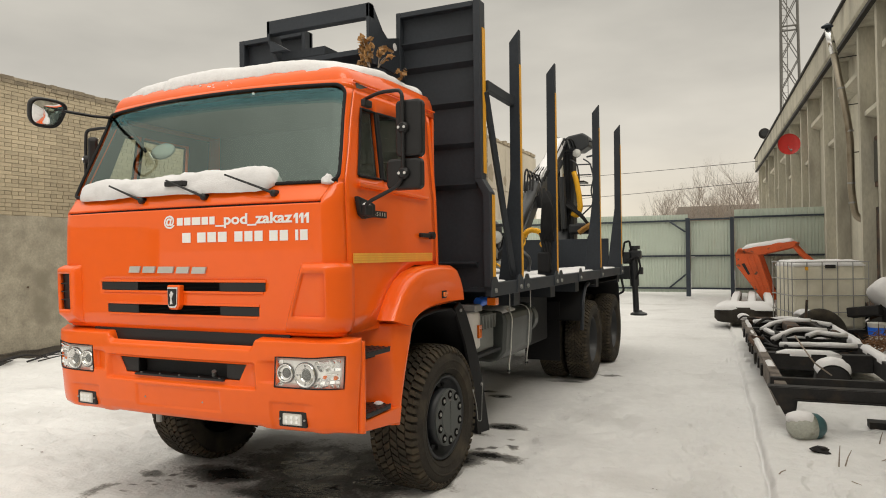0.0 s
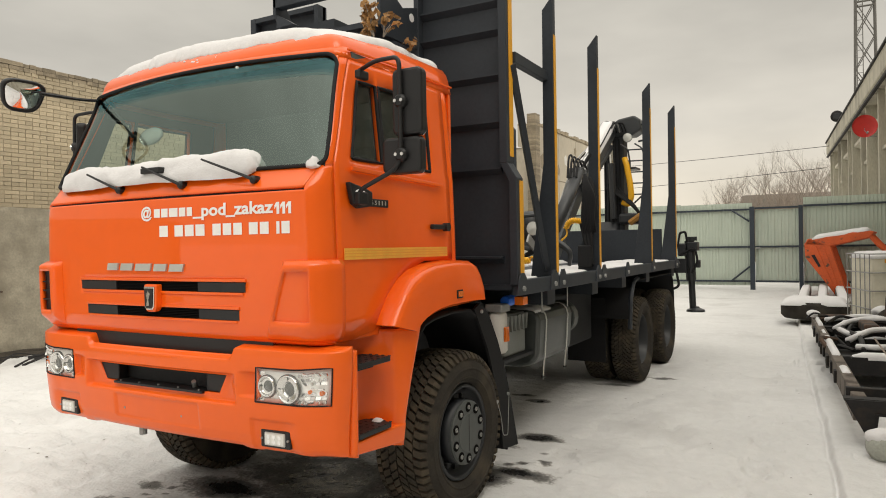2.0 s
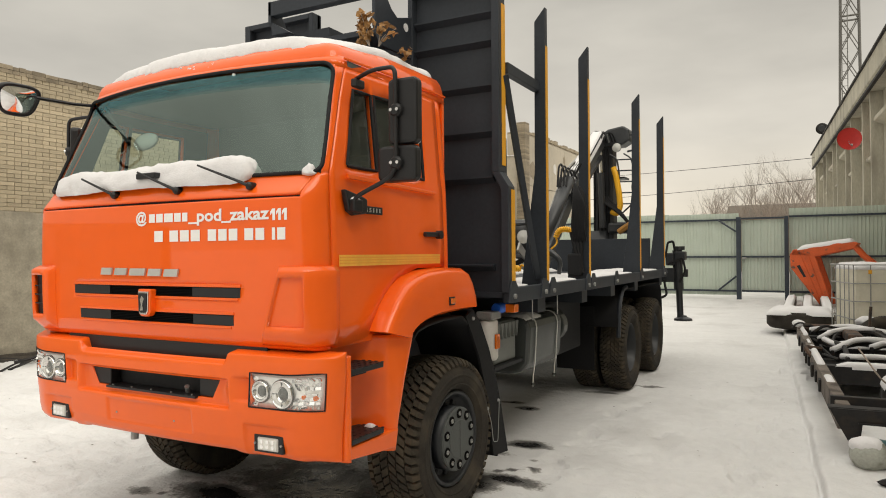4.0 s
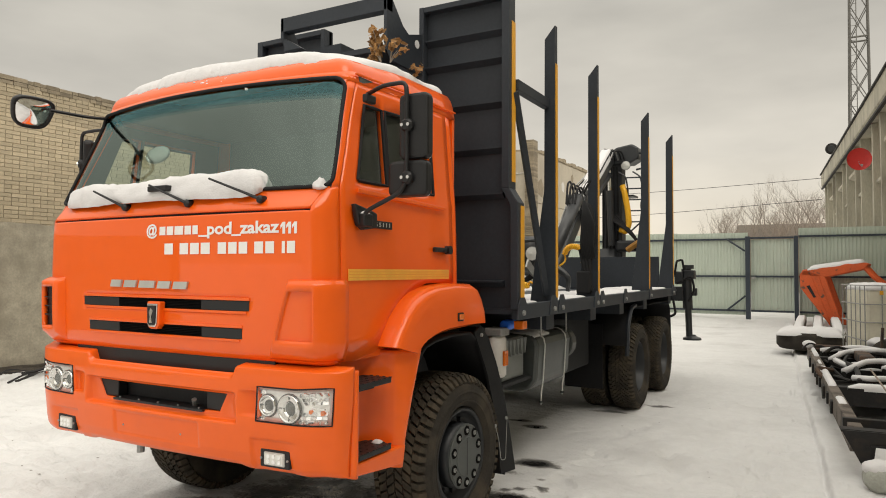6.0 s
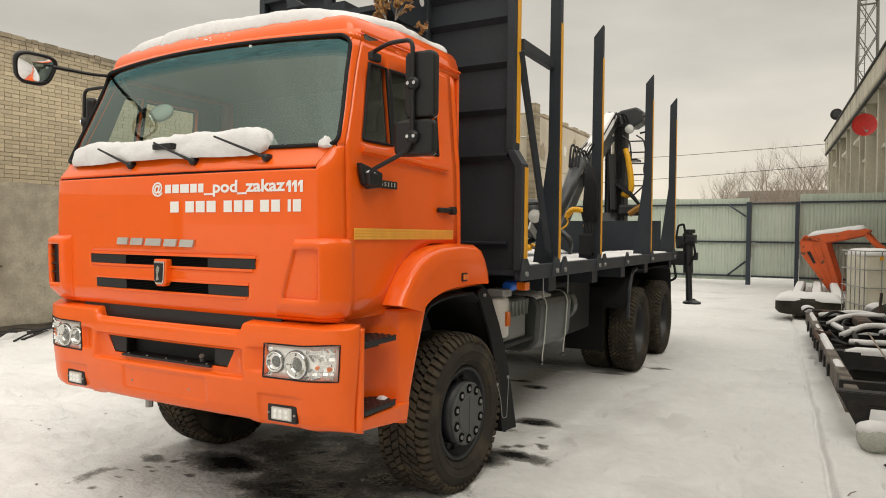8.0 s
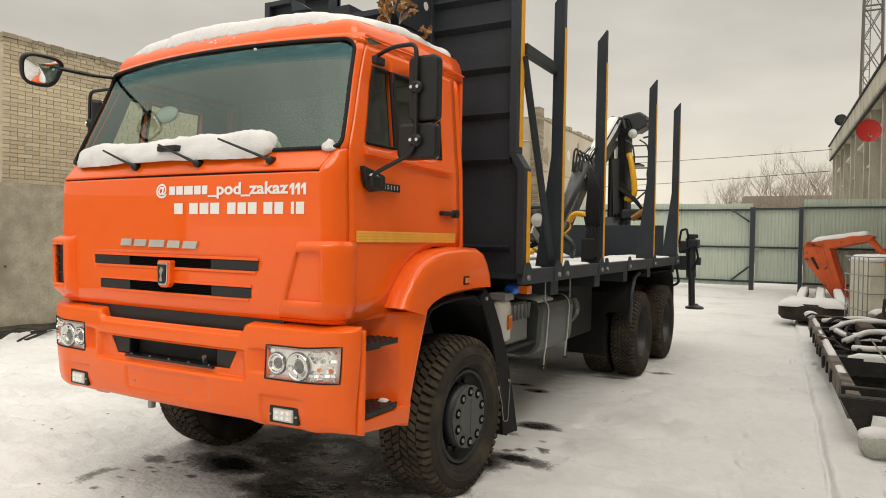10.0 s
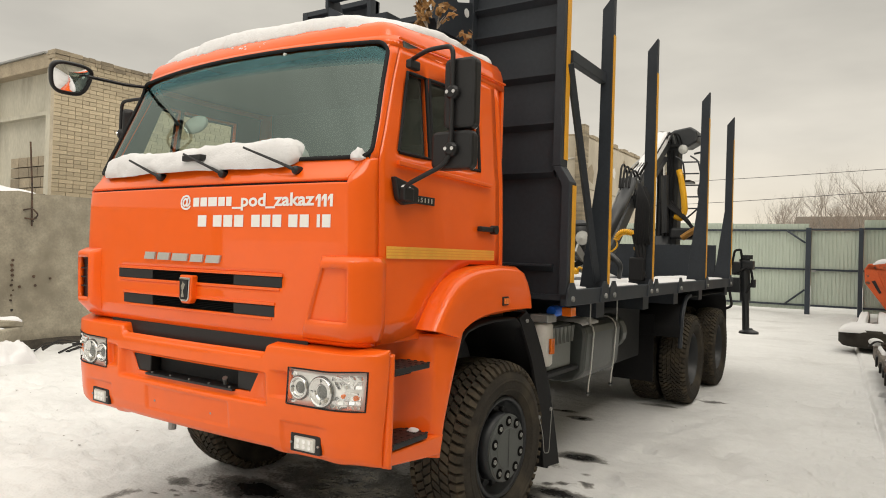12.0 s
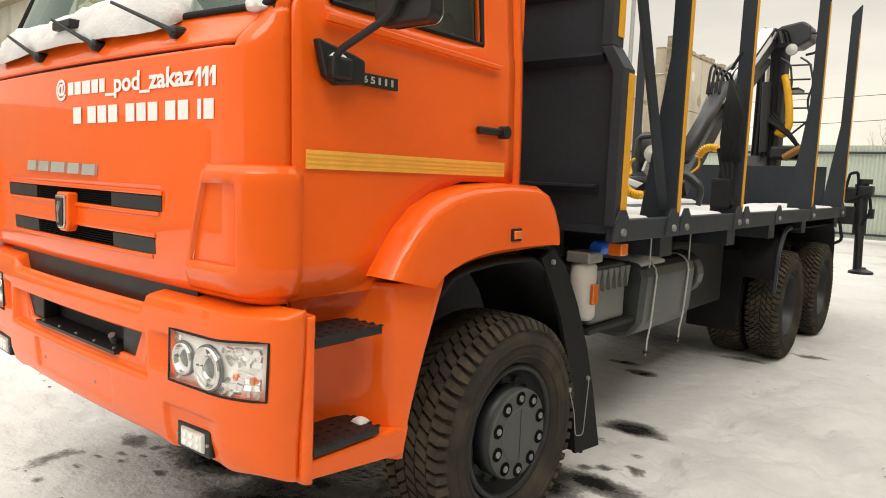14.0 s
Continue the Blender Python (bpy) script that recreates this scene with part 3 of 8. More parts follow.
# ---- far brick hall behind the truck ----
hall = thing("far_hall", "weathered beige plastered hall with a brick corner pier and chipped roof edge", "building", kind="structure")
part("wall", boxm(-30, -9.95, 30.05, 39.5, 0, 6.75), M_PLASTER, hall, "beige plastered annexe")
bm = mound(B(), -30, -9.97, 30.0, 33.0, 6.74, 0.14, 30, 6, edge=0.1, seed=5)
part("snow_cover", bm, M_SNOW, hall, "snow along the annexe roof", smooth=True)
part("wall", boxm(-10.6, -9.62, 30.3, 39.5, 0, 7.9), M_PLASTER, hall, "beige plastered wall")
bm = B()
z = 0.0
while z < 8.3:
    box(bm, -9.92, -9.45, 29.9, 30.5, z, z + 0.088)
    z += 0.1
part("brick_pier", bm, M_OLD_BRICK, hall, "brown brick corner pier")
bm = B()
for i in range(3):
    y = 30.6 + i * 3.0
    box(bm, -9.62, -9.56, y + 0.02, y + 2.98, 0.1, 2.6)
    box(bm, -9.62, -9.56, y + 0.02, y + 2.98, 2.64, 5.2)
    box(bm, -9.62, -9.56, y + 0.02, y + 2.98, 5.24, 7.8)
part("wall_panel", bm, M_PLASTER, hall)
rnd = random.Random(8)
y = 30.5
while y < 39.5:
    w = rnd.uniform(0.25, 0.7)
    part("parapet_block", boxm(-10.2, -9.55 + rnd.uniform(-0.03, 0.03), y, min(y + w - 0.02, 39.5), 7.9, 8.02 + rnd.uniform(-0.05, 0.12)), M_OLD_BRICK, hall)
    y += w
part("roof", boxm(-10.6, -10.2, 30.3, 39.5, 7.9, 8.0), M_OLD_BRICK, hall, "dark flat roof")
for k in range(7):
    y, z, h = 31.2 + 1.25 * k + rnd.uniform(-0.4, 0.4), rnd.uniform(5.6, 7.2), rnd.uniform(0.3, 0.9)
    patch = prism(B(), [(y - h * 0.4, z), (y + h * 0.3, z - h * 0.2), (y + h * 0.5, z + h * 0.5), (y + h * 0.1, z + h), (y - h * 0.5, z + h * 0.7)], "x", -9.565, -9.552)
    part("bare_patch", patch, M_CANISTER if k % 2 else M_OLD_BRICK, hall, "patch where the plaster has come off")
part("flue", tube(B(), [(-12.2, 31, 6.7), (-12.2, 31, 12.5)], 0.11), M_ZINC, hall, "thin grey flue pipe")

# ---- sheet-steel fence and gate across the yard's end ----
FY = 21.6


def sheeting(x0, x1, z0, z1, y=FY, pitch=0.10, deep=0.016):
    bm = B()
    pts, x = [], x0
    while x < x1:
        pts += [(x, 0), (x + pitch * 0.55, 0), (x + pitch * 0.65, deep), (x + pitch * 0.9, deep)]
        x += pitch
    low = [bm.verts.new((a, y + b, z0)) for a, b in pts]
    top = [bm.verts.new((a, y + b, z1)) for a, b in pts]
    for i in range(len(pts) - 1):
        bm.faces.new((low[i], low[i + 1], top[i + 1], top[i]))
    return bm


fence = thing("fence", "pale green corrugated sheet-steel fence on dark rails", "fence", kind="structure")
for x0, x1, z0, z1 in ((-9.3, -5.2, 0.28, 2.98), (-5.2, -1.1, 0.28, 2.97), (-1.1, 1.13, 0.28, 2.95), (2.65, 5.30, 0.28, 3.06)):
    part("sheet", sheeting(x0, x1, z0, z1), M_FENCE, fence, "pale green corrugated steel sheet", thick=0.003)
for z in (0.42, 1.53, 2.74):
    part("rail", boxm(-9.3, 1.12, FY - 0.065, FY - 0.005, z - 0.03, z + 0.03), M_FENCE_POST, fence, "dark steel rail")
    part("rail", boxm(2.65, 5.30, FY - 0.065, FY - 0.005, z - 0.03 + 0.06 * (z > 2), z + 0.03 + 0.06 * (z > 2)), M_FENCE_POST, fence, "dark steel rail")
for x in (-9.3, -6.4, -3.4, 5.25):
    part("post", boxm(x - 0.04, x + 0.04, FY + 0.025, FY + 0.105, 0, 2.9), M_FENCE_POST, fence, "dark steel post")
gate = thing("yard_gate", "closed green sheet-steel gate in a dark frame", "gate", kind="structure")
gate.location = (-0.15, 0, 0)
for x, w in ((1.34, 0.07), (2.73, 0.06)):
    part("post", boxm(x - w, x + w, FY - 0.16, FY + 0.02, 0.0, 2.82), M_FENCE_POST, gate, bevel=0.006)
part("sheet", sheeting(1.42, 2.66, 0.40, 2.72), M_FENCE, gate, "pale green corrugated steel sheet", thick=0.003)
for z in (0.42, 1.53, 2.77):
    part("rail", boxm(1.42, 2.66, FY - 0.07, FY - 0.01, z - 0.03, z + 0.03), M_FENCE_POST, gate)
for a, b in (((1.26, 2.35), (0.72, 2.74)), ((1.26, 0.9), (0.72, 0.44))):
    bm = tube(B(), [(a[0], FY - 0.09, a[1]), (b[0], FY - 0.09, b[1])], 0.028, 4)
    part("brace", bm, M_FENCE_POST, gate)
part("latch", boxm(1.44, 1.56, FY - 0.11, FY - 0.07, 1.46, 1.52), M_ZINC, gate)
part("foot", boxm(1.2, 1.5, FY - 0.22, FY + 0.05, 0.0, 0.05), M_SCRAP, gate)

# ---- concrete hall along the yard's other side ----
shed = thing("concrete_hall", "grey ribbed concrete hall with stained panels and deep fascia", "building", kind="structure")
shed.matrix_world = pose(5.28, 21.6, 0, 0, 0, 3.7)
part("wall", boxm(0, 0.4, -34, 21.5, -0.2, 6.6), M_CONCRETE, shed, "grey stained concrete wall")
part("end_wall", boxm(0.4, 14, 21.0, 21.5, -0.2, 6.6), M_CONCRETE, shed)
ribs = [-31.5, -26.7, -22.0, -17.3, -12.6, -7.9, -3.2, 1.5, 6.2, 10.9, 15.6, 20.3]
for y in ribs:
    for dy in (-0.85, 0.85):
        bm = B()
        prism(bm, [(0.0, -0.2), (-0.30, -0.2), (-0.34, 6.6), (0.0, 6.6)], "y", y + dy - 0.09, y + dy + 0.09)
        part("rib", bm, M_CONCRETE, shed, bevel=0.01)
for y in ribs:
    bm = B()
    prism(bm, [(0.0, 4.55), (-0.24, 4.62), (-0.24, 4.72), (0.0, 4.72)], "y", y - 0.75, y + 0.75)
    part("ledge", bm, M_CONCRETE, shed)
    bm = B()
    prism(bm, [(0.0, 5.55), (-0.26, 5.66), (-0.26, 5.78), (0.0, 5.78)], "y", y + 0.96, y + 3.7)
    part("ledge", bm, M_CONCRETE, shed)
bm = B()
prism(bm, [(0.4, 6.6), (-0.40, 6.6), (-0.50, 6.72), (-0.50, 7.36), (0.4, 7.36)], "y", -34, 21.6)
part("fascia", bm, M_CONCRETE, shed, "grey concrete fascia", bevel=0.015)
part("flashing", boxm(-0.56, 0.5, -34, 21.7, 7.362, 7.42), M_SCRAP, shed, "dark roof edge")
part("gutter", boxm(-0.50, -0.40, -34, 21.6, 6.52, 6.60), M_SCRAP, shed, "dark sooty drip edge")
part("roof", boxm(0.4, 14, -34, 21.5, 7.1, 7.3), M_CONCRETE, shed)
win = part("window", boxm(-0.06, 0.02, -7.75, -6.55, 3.05, 4.15), M_RUST, shed, "rusty-framed dark window")
part("pane", boxm(-0.075, -0.062, -7.65, -6.65, 3.15, 4.05), M_WINDOW, win, "dark dirty pane")
part("door", boxm(-0.05, 0.0, -7.9, -6.7, 0.1, 2.6), M_RUST, shed, "rusty steel door")

# ---- things on that hall ----
flue = thing("flue_pipe", "stained stainless steel flue pipe with a conical cap", "flue pipe")
part("pipe", tube(B(), bent([(5.80, 14.9, 2.20), (5.36, 15.0, 2.42), (5.29, 15.0, 3.0), (5.28, 15.0, 4.40), (4.985, 15.0, 6.22)], 6, 0.3), 0.078, 14), M_STAINLESS, flue, smooth=True)
part("top_section", tube(B(), [(4.985, 15.0, 6.22), (4.87, 15.0, 6.82)], 0.080, 14), M_CHROME, flue, "bright stainless top section", smooth=True)
for z, x in ((3.2, 5.29), (4.4, 5.275), (5.4, 5.12), (2.75, 5.31)):
    part("collar", lathe(B(), [(-0.02, 0.083), (0.02, 0.083)], 14, (x, 15.0, z), "z"), M_ZINC, flue)
part("cap", lathe(B(), [(0, 0.13), (0.02, 0.13), (0.09, 0.02)], 14, (4.86, 15.0, 6.86), "z"), M_FENCE_POST, flue, "dark conical rain cap")
for z, x in ((6.1, 5.01), (5.0, 5.18), (3.9, 5.285)):
    part("stay", tube(B(), [(x, 15.0, z), (x + 0.55, 15.0, z + 0.03)], 0.012, 5), M_SCRAP, flue)
dish = thing("satellite_dish", "red satellite dish on a wall bracket", "satellite dish")
bm = lathe(B(), [(0.0, 0.56), (0.03, 0.55), (0.09, 0.40), (0.12, 0.22), (0.13, 0.005)], 28, (0, 0, 0), "y")
part("reflector", bm, M_RED, dish, "plain red dish", smooth=True)
part("arm", tube(B(), [(0, 0.1, -0.2), (0.02, -0.35, -0.42)], 0.02, 6), M_ZINC, dish)
part("receiver", tube(B(), [(0.02, -0.33, -0.40), (0.02, -0.42, -0.34)], 0.045, 8), M_ZINC, dish)
part("bracket", tube(B(), bent([(0, 0.12, -0.1), (0.05, 0.3, -0.45), (0.6, 0.35, -0.5)]), 0.025, 6), M_ZINC, dish)
dish.matrix_world = pose(4.38, 22.9, 5.30, 0, 0, 10) @ Matrix.Scale(0.64, 4)
flood = thing("floodlight", "round dark floodlight on the roof edge", "floodlight")
part("housing", lathe(B(), [(0.3, 0.08), (0.1, 0.30), (0.0, 0.40), (-0.06, 0.40), (-0.03, 0.24), (-0.03, 0.002)], 18, (0, 0, 0), "y"), M_SCRAP, flood, smooth=True)
part("lens", lathe(B(), [(-0.062, 0.24), (-0.075, 0.2), (-0.08, 0.002)], 18, (0, 0, 0), "y"), M_WINDOW, flood, "dull glass lens")
part("bracket", tube(B(), [(0, 0.1, -0.4), (0.1, 0.2, -1.2)], 0.05, 6), M_SCRAP, flood)
flood.matrix_world = pose(3.85, 37.5, 8.0, 0, 0, -12) @ Matrix.Scale(0.72, 4)

# ---- lattice mast beyond the hall ----
mast = thing("lattice_mast", "tall grey steel lattice mast behind the hall", "lattice mast")
legs = []
for sx, sy in ((-1, -1), (1, -1), (1, 1), (-1, 1)):
    legs.append([(5.52 + sx * (0.66 - 0.010 * z), 46 + sy * (0.66 - 0.010 * z), z) for z in range(0, 31, 2)])
    part("leg", tube(B(), legs[-1], 0.062, 6), M_GALV, mast)
for f in range(4):
    a, b = legs[f], legs[(f + 1) % 4]
    for i in range(len(a) - 1):
        part("brace", tube(B(), [a[i], b[i + 1]], 0.028, 4), M_GALV, mast)
        part("brace", tube(B(), [b[i], a[i + 1]], 0.028, 4), M_GALV, mast)
        if i % 3 == 2:
            part("ring_bar", tube(B(), [a[i], b[i]], 0.06, 4), M_GALV, mast)
bm = B()
for z in np.arange(0, 30, 0.45):
    tube(bm, [(5.07, 45.3, z), (5.37, 45.3, z)], 0.014, 4)
tube(bm, [(5.07, 45.3, 0), (5.07, 45.3, 30)], 0.025, 4)
tube(bm, [(5.37, 45.3, 0), (5.37, 45.3, 30)], 0.025, 4)
part("ladder", bm, M_GALV, mast)

# ---- wires, low shed and bare trees behind the fence ----
for k, (a, b) in enumerate((((-40, 62, 10.6), (3.6, 41, 6.95)), ((-40, 62, 8.0), (3.4, 41, 5.75)))):
    pts = []
    for i in range(25):
        t = i / 24
        pts.append((a[0] + (b[0] - a[0]) * t, a[1] + (b[1] - a[1]) * t, a[2] + (b[2] - a[2]) * t - 0.9 * math.sin(math.pi * t)))
    tagged(link("power_line", tube(B(), pts, 0.016, 5), M_SCRAP), "thin dark sagging overhead wire", "power line", "overhead wires")
low = thing("low_shed", "long low brown shed roof seen over the fence", "building", kind="structure")
part("wall", boxm(-3.0, 30, 62, 70, 0, 4.6), M_OLD_BRICK, low)
part("roof", prism(B(), [(61.4, 4.6), (70.6, 4.6), (66, 6.0)], "x", -3.3, 30.3), M_WOOD, low, "faded brown roof")


def tree(x, y, h, seed, spread=1.0):
    rnd = random.Random(seed)
    t = thing("bare_tree", "leafless winter tree with fine twigs behind the fence", "tree", "bare trees")
    trunk, crown = B(), B()

    def grow(p, d, length, r, depth):
        q = p
        pts = [p]
        for i in range(3):
            d = (d + Vector((rnd.uniform(-1, 1), rnd.uniform(-1, 1), rnd.uniform(-0.3, 0.5))) * 0.13).normalized()
            q = q + d * length / 3
            pts.append(q)
        tube(trunk if depth < 2 else crown, pts, r, 5 if depth < 2 else 3, r * 0.62, close=depth < 2)
        if depth < 6:
            for i in range(rnd.choice((3, 4)) if depth < 4 else 2):
                k = rnd.uniform(0.35, 1.0)
                base = pts[0].lerp(pts[3], k)
                out = Vector((rnd.uniform(-1, 1), rnd.uniform(-1, 1), rnd.uniform(0.1, 1.0))).normalized()
                grow(base, (d * 0.75 + out * 0.65 * spread).normalized(), length * rnd.uniform(0.5, 0.75), r * 0.5, depth + 1)
    grow(Vector((x, y, -0.2)), Vector((0, 0, 1)), h * 0.37, h * 0.0085, 0)
    part("trunk", trunk, M_BARK, t)
    part("crown", crown, M_BARK, t, "fine leafless twigs")


for k, (x, y, h) in enumerate(((2.6, 47, 9.5), (3.6, 56, 10.5), (0.6, 57, 11), (-0.8, 58, 10.5), (-2.2, 58, 10.2), (-3.6, 60, 10.4), (1.8, 60, 11.4), (-4.4, 62, 9.8), (-1.6, 63, 11), (0.0, 60, 10.8), (1.2, 63, 11.6), (-9.5, 84, 7.6), (3.0, 62, 12.0), (-13, 84, 7.4), (-0.2, 66, 11.0), (-2.8, 68, 10.8), (-5.0, 66, 10.0))):
    tree(x, y, h, 50 + k)


# ---- the timber truck: nose towards -y, wheels on z = 0 ----
truck = thing("timber_truck", "orange cab-over timber truck with dark stake bed, standing on snow", "truck")

CAB_FRONT = [(1.2, 0.075), (1.222, 0.045), (1.245, 0.026), (1.28, 0.014), (1.45, 0.006), (1.70, 0.002), (1.90, 0.002), (1.97, 0.006), (2.0, 0.014), (2.05, 0.040), (2.12, 0.058), (2.68, 0.235), (2.76, 0.275), (2.9, 0.38)]
CAB_HALF = [(1.2, 1.115), (1.7, 1.115), (2.1, 1.102), (2.68, 1.056), (2.76, 1.04), (2.9, 0.99)]
CAB_BACK, CAB_R = 1.50, 0.13


def corner_r(z):
    return lerp([(1.2, CAB_R), (1.98, CAB_R), (2.12, 0.078), (2.9, 0.085)], z)


def smooth01(t):
    t = min(1.0, max(0.0, t))
    return t * t * (3 - 2 * t)


def half(z, y=0.0):
    """The cab's half width: its upper sides draw in towards the front."""
    return lerp(CAB_HALF, z) - 0.036 * smooth01((z - 2.1) / 0.55) * smooth01((0.95 - y) / 0.55)


def cab_at(s, z, off=0.0):
    """The cab's skin: s 0 to 1 from its middle to the corner, 1 to 2 round the corner, 2 to 3 along the side."""
    a, sign = abs(s), (1 if s >= 0 else -1)
    w, f, r = half(z), lerp(CAB_FRONT, z), corner_r(z)
    flat = w - r

    curve = lerp([(1.2, 0.03), (1.985, 0.03), (2.08, 0.085), (2.6, 0.138)], z)

    def bow(x):
        return curve * (x / 1.1) ** 2
    if a <= 1:
        x = a * flat
        p = Vector((x, f + bow(x) - off, z))
    elif a <= 2:
        t = (a - 1) * math.pi / 2
        ry = 0.182 + max(0.0, z - 2.1) * 0.42 - f - bow(flat)
        p = Vector((flat + (r + off) * math.sin(t), f + bow(flat) + ry - (ry + off) * math.cos(t), z))
    else:
        y0 = 0.182 + max(0.0, z - 2.1) * 0.42
        y = y0 + (CAB_BACK - y0) * (a - 2)
        p = Vector((half(z, y) + off, y, z))
    p.x *= sign
    return p


def front_at(x, z, off=0.0):
    w, r = half(z), corner_r(z)
    flat = w - r
    if abs(x) <= flat:
        return cab_at(x / flat, z, off)
    return cab_at(math.copysign(1 + math.asin(min(1, (abs(x) - flat) / r)) / (math.pi / 2), x), z, off)


FLAT = 1.115 - CAB_R
cab = truck
S_FRONT = merged(steps(-2.0, -1.0, 8), [-1.285, 1.285], steps(-1, 1, 28), steps(1.0, 2.0, 8))


def sx(x):
    return x / FLAT


slots = [(-0.672, 0.672, 1.466, 1.520), (-0.622, 0.622, 1.322, 1.379)]


def slot_end(x, z):
    """The slots' ends lean inwards towards their lower edge."""
    k = 0.0
    for a, b, c, d in slots:
        if c - 0.02 < z < d + 0.02:
            k = min(1.0, max(0.0, (d - z) / (d - c))) * (0.030 if d < 1.45 else 0.016) * smooth01((0.80 - abs(x)) / 0.12) * smooth01((abs(x) - 0.45) / 0.15)
    return x - math.copysign(k, x)


def front_skin(s, z):
    return front_at(slot_end(s * FLAT, z), z) if abs(s) < 1 else cab_at(s, z)


bm = sheet(B(), front_skin, merged(S_FRONT, [sx(v) for h in slots for v in h[:2]]), merged([1.212, 1.222, 1.232, 1.245], steps(1.262, 1.945, 16), [1.958, 1.968], [1.99, 2.02, 2.05, 2.075, 2.092], [v for h in slots for v in h[2:]]),
           [(sx(a), sx(b), c, d) for a, b, c, d in slots] + [(-1.285, 1.285, 1.968, 2.2)])
part("front_panel", bm, M_ORANGE, cab, "glossy orange front panel", smooth=True, thick=0.02)
bm = sheet(B(), cab_at, merged(steps(-1.275, -1, 4), steps(-1, 1, 16), steps(1, 1.275, 4)), [1.984, 1.992, 2.02, 2.05, 2.075, 2.090])
part("cowl", bm, M_ORANGE, cab, smooth=True, thick=0.02)
for sg in (1, -1):
    bm = sheet(B(), lambda s, z: cab_at(sg * s, z, -0.012), [1.25, 1.28, 1.31], [1.960, 2.03, 2.09])
    part("panel_gap", bm, M_RUBBER, cab, "black rubber gap", thick=0.01)
bm = sheet(B(), lambda s, z: cab_at(s, z, -0.012), merged(steps(-1.30, 1.30, 34)), [1.955, 2.0])
part("panel_gap", bm, M_RUBBER, cab, "black rubber gap", thick=0.01)
# raised frame lips and bars round the grille slots
for a, b, c, d in slots:
    for z0, z1 in ((d, d + 0.016), (c - 0.014, c)):
        bm = sheet(B(), lambda x, z: front_at(x, z, -0.001), steps(a + (0.0 if z0 > c else 0.02), b - (0.0 if z0 > c else 0.02), 18), [z0, (z0 + z1) / 2, z1])
        part("grille_bar", bm, M_ORANGE, cab, smooth=True, thick=0.006, bevel=0.002)
    g = part("grille_insert", sheet(B(), lambda x, z: front_at(x, z, -0.030), steps(a, b, 18), [c - 0.01, d + 0.01]), M_PIT, cab, "black grille insert", thick=0.01)
    for z in steps(c + 0.006, d - 0.006, 5):
        bm = sheet(B(), lambda x, q: front_at(x, q, -0.016), steps(-0.33, 0.33, 8), [z - 0.0025, z + 0.0025])
        part("louvre", bm, M_PIT, g, "thin black louvre", thick=0.012)
    for x0, x1 in ((a + 0.005, -0.335), (0.335, b - 0.005)):
        bm = sheet(B(), lambda x, q: front_at(x, q, -0.012), steps(x0, x1, 6), [c + 0.003, d - 0.003])
        part("filler", bm, M_BLACK, g, thick=0.014)

# badge: a plain shield, and five plain plates
shield = [(-0.052, 0.075), (0.052, 0.075), (0.046, -0.055), (0.030, -0.075), (-0.030, -0.075), (-0.046, -0.055)]
badge = part("badge", prism(B(), [(x, 1.428 + z) for x, z in shield], "y", -0.028, 0.014), M_ORANGE, cab, "orange badge holder", bevel=0.008)
part("badge_rim", prism(B(), [(x * 0.80, 1.428 + z * 0.84) for x, z in shield], "y", -0.036, -0.026), M_CHROME, badge, "silver rim", bevel=0.003)
part("badge_field", prism(B(), [(x * 0.64, 1.428 + z * 0.70) for x, z in shield], "y", -0.040, -0.034), M_BLACK, badge)
part("badge_mark", prism(B(), [(-0.012, 1.386), (0.012, 1.389), (0.004, 1.421), (0.018, 1.453), (0.0, 1.469), (-0.014, 1.446), (-0.006, 1.421)], "y", -0.044, -0.039), M_CHROME, badge, "plain silver shape")
for x0, x1 in ((-0.405, -0.300), (-0.285, -0.170), (-0.155, -0.015), (0.000, 0.110), (0.125, 0.242)):
    bm = B()
    h = 0.020
    zc = 1.595 - 0.012 * (x0 + 0.08)
    pts = [(x0, zc - h), (x1 - 0.012, zc - h), (x1, zc + h), (x0 + 0.012, zc + h)]
    lo = [bm.verts.new(front_at(x, z, 0.001)) for x, z in pts]
    hi = [bm.verts.new(front_at(x, z, 0.012)) for x, z in pts]
    bm.faces.new(lo), bm.faces.new(hi[::-1])
    for i in range(4):
        bm.faces.new((lo[i], lo[(i + 1) % 4], hi[(i + 1) % 4], hi[i]))
    part("letter_plate", bm, M_SILVER, cab, "plain silver plate")


def lettering(body, size, x0, x1, z0, name, label):
    """Vinyl letters laid on the cab's front between x0 and x1."""
    me = text_mesh(body, size)
    xs = [v.co.x for v in me.vertices]
    k = (x1 - x0) / (max(xs) - min(xs))
    lo = min(xs)
    bm = bmesh.new()
    bm.from_mesh(me)
    bmesh.ops.triangulate(bm, faces=bm.faces)
    bmesh.ops.subdivide_edges(bm, edges=[e for e in bm.edges if e.calc_length() > 0.02], cuts=2)
    bm.to_mesh(me)
    bm.free()
    for v in me.vertices:
        v.co = front_at(x0 + (v.co.x - lo) * k, z0 + v.co.y, 0.004)
    me.materials.append(M_WHITE)
    ob = new(name, me)
    ob.parent = cab
    ob["label"] = label


def bars(spans, z0, z1, label):
    for a, b in spans:
        r = 0.012
        bm = sheet(B(), lambda x, z: front_at(x, z, 0.003), [a, a + r * 0.5, b - r * 0.5, b], [z0, z0 + r * 0.5, z1 - r * 0.5, z1])
        part("lettering_bar", bm, M_WHITE, cab, label)


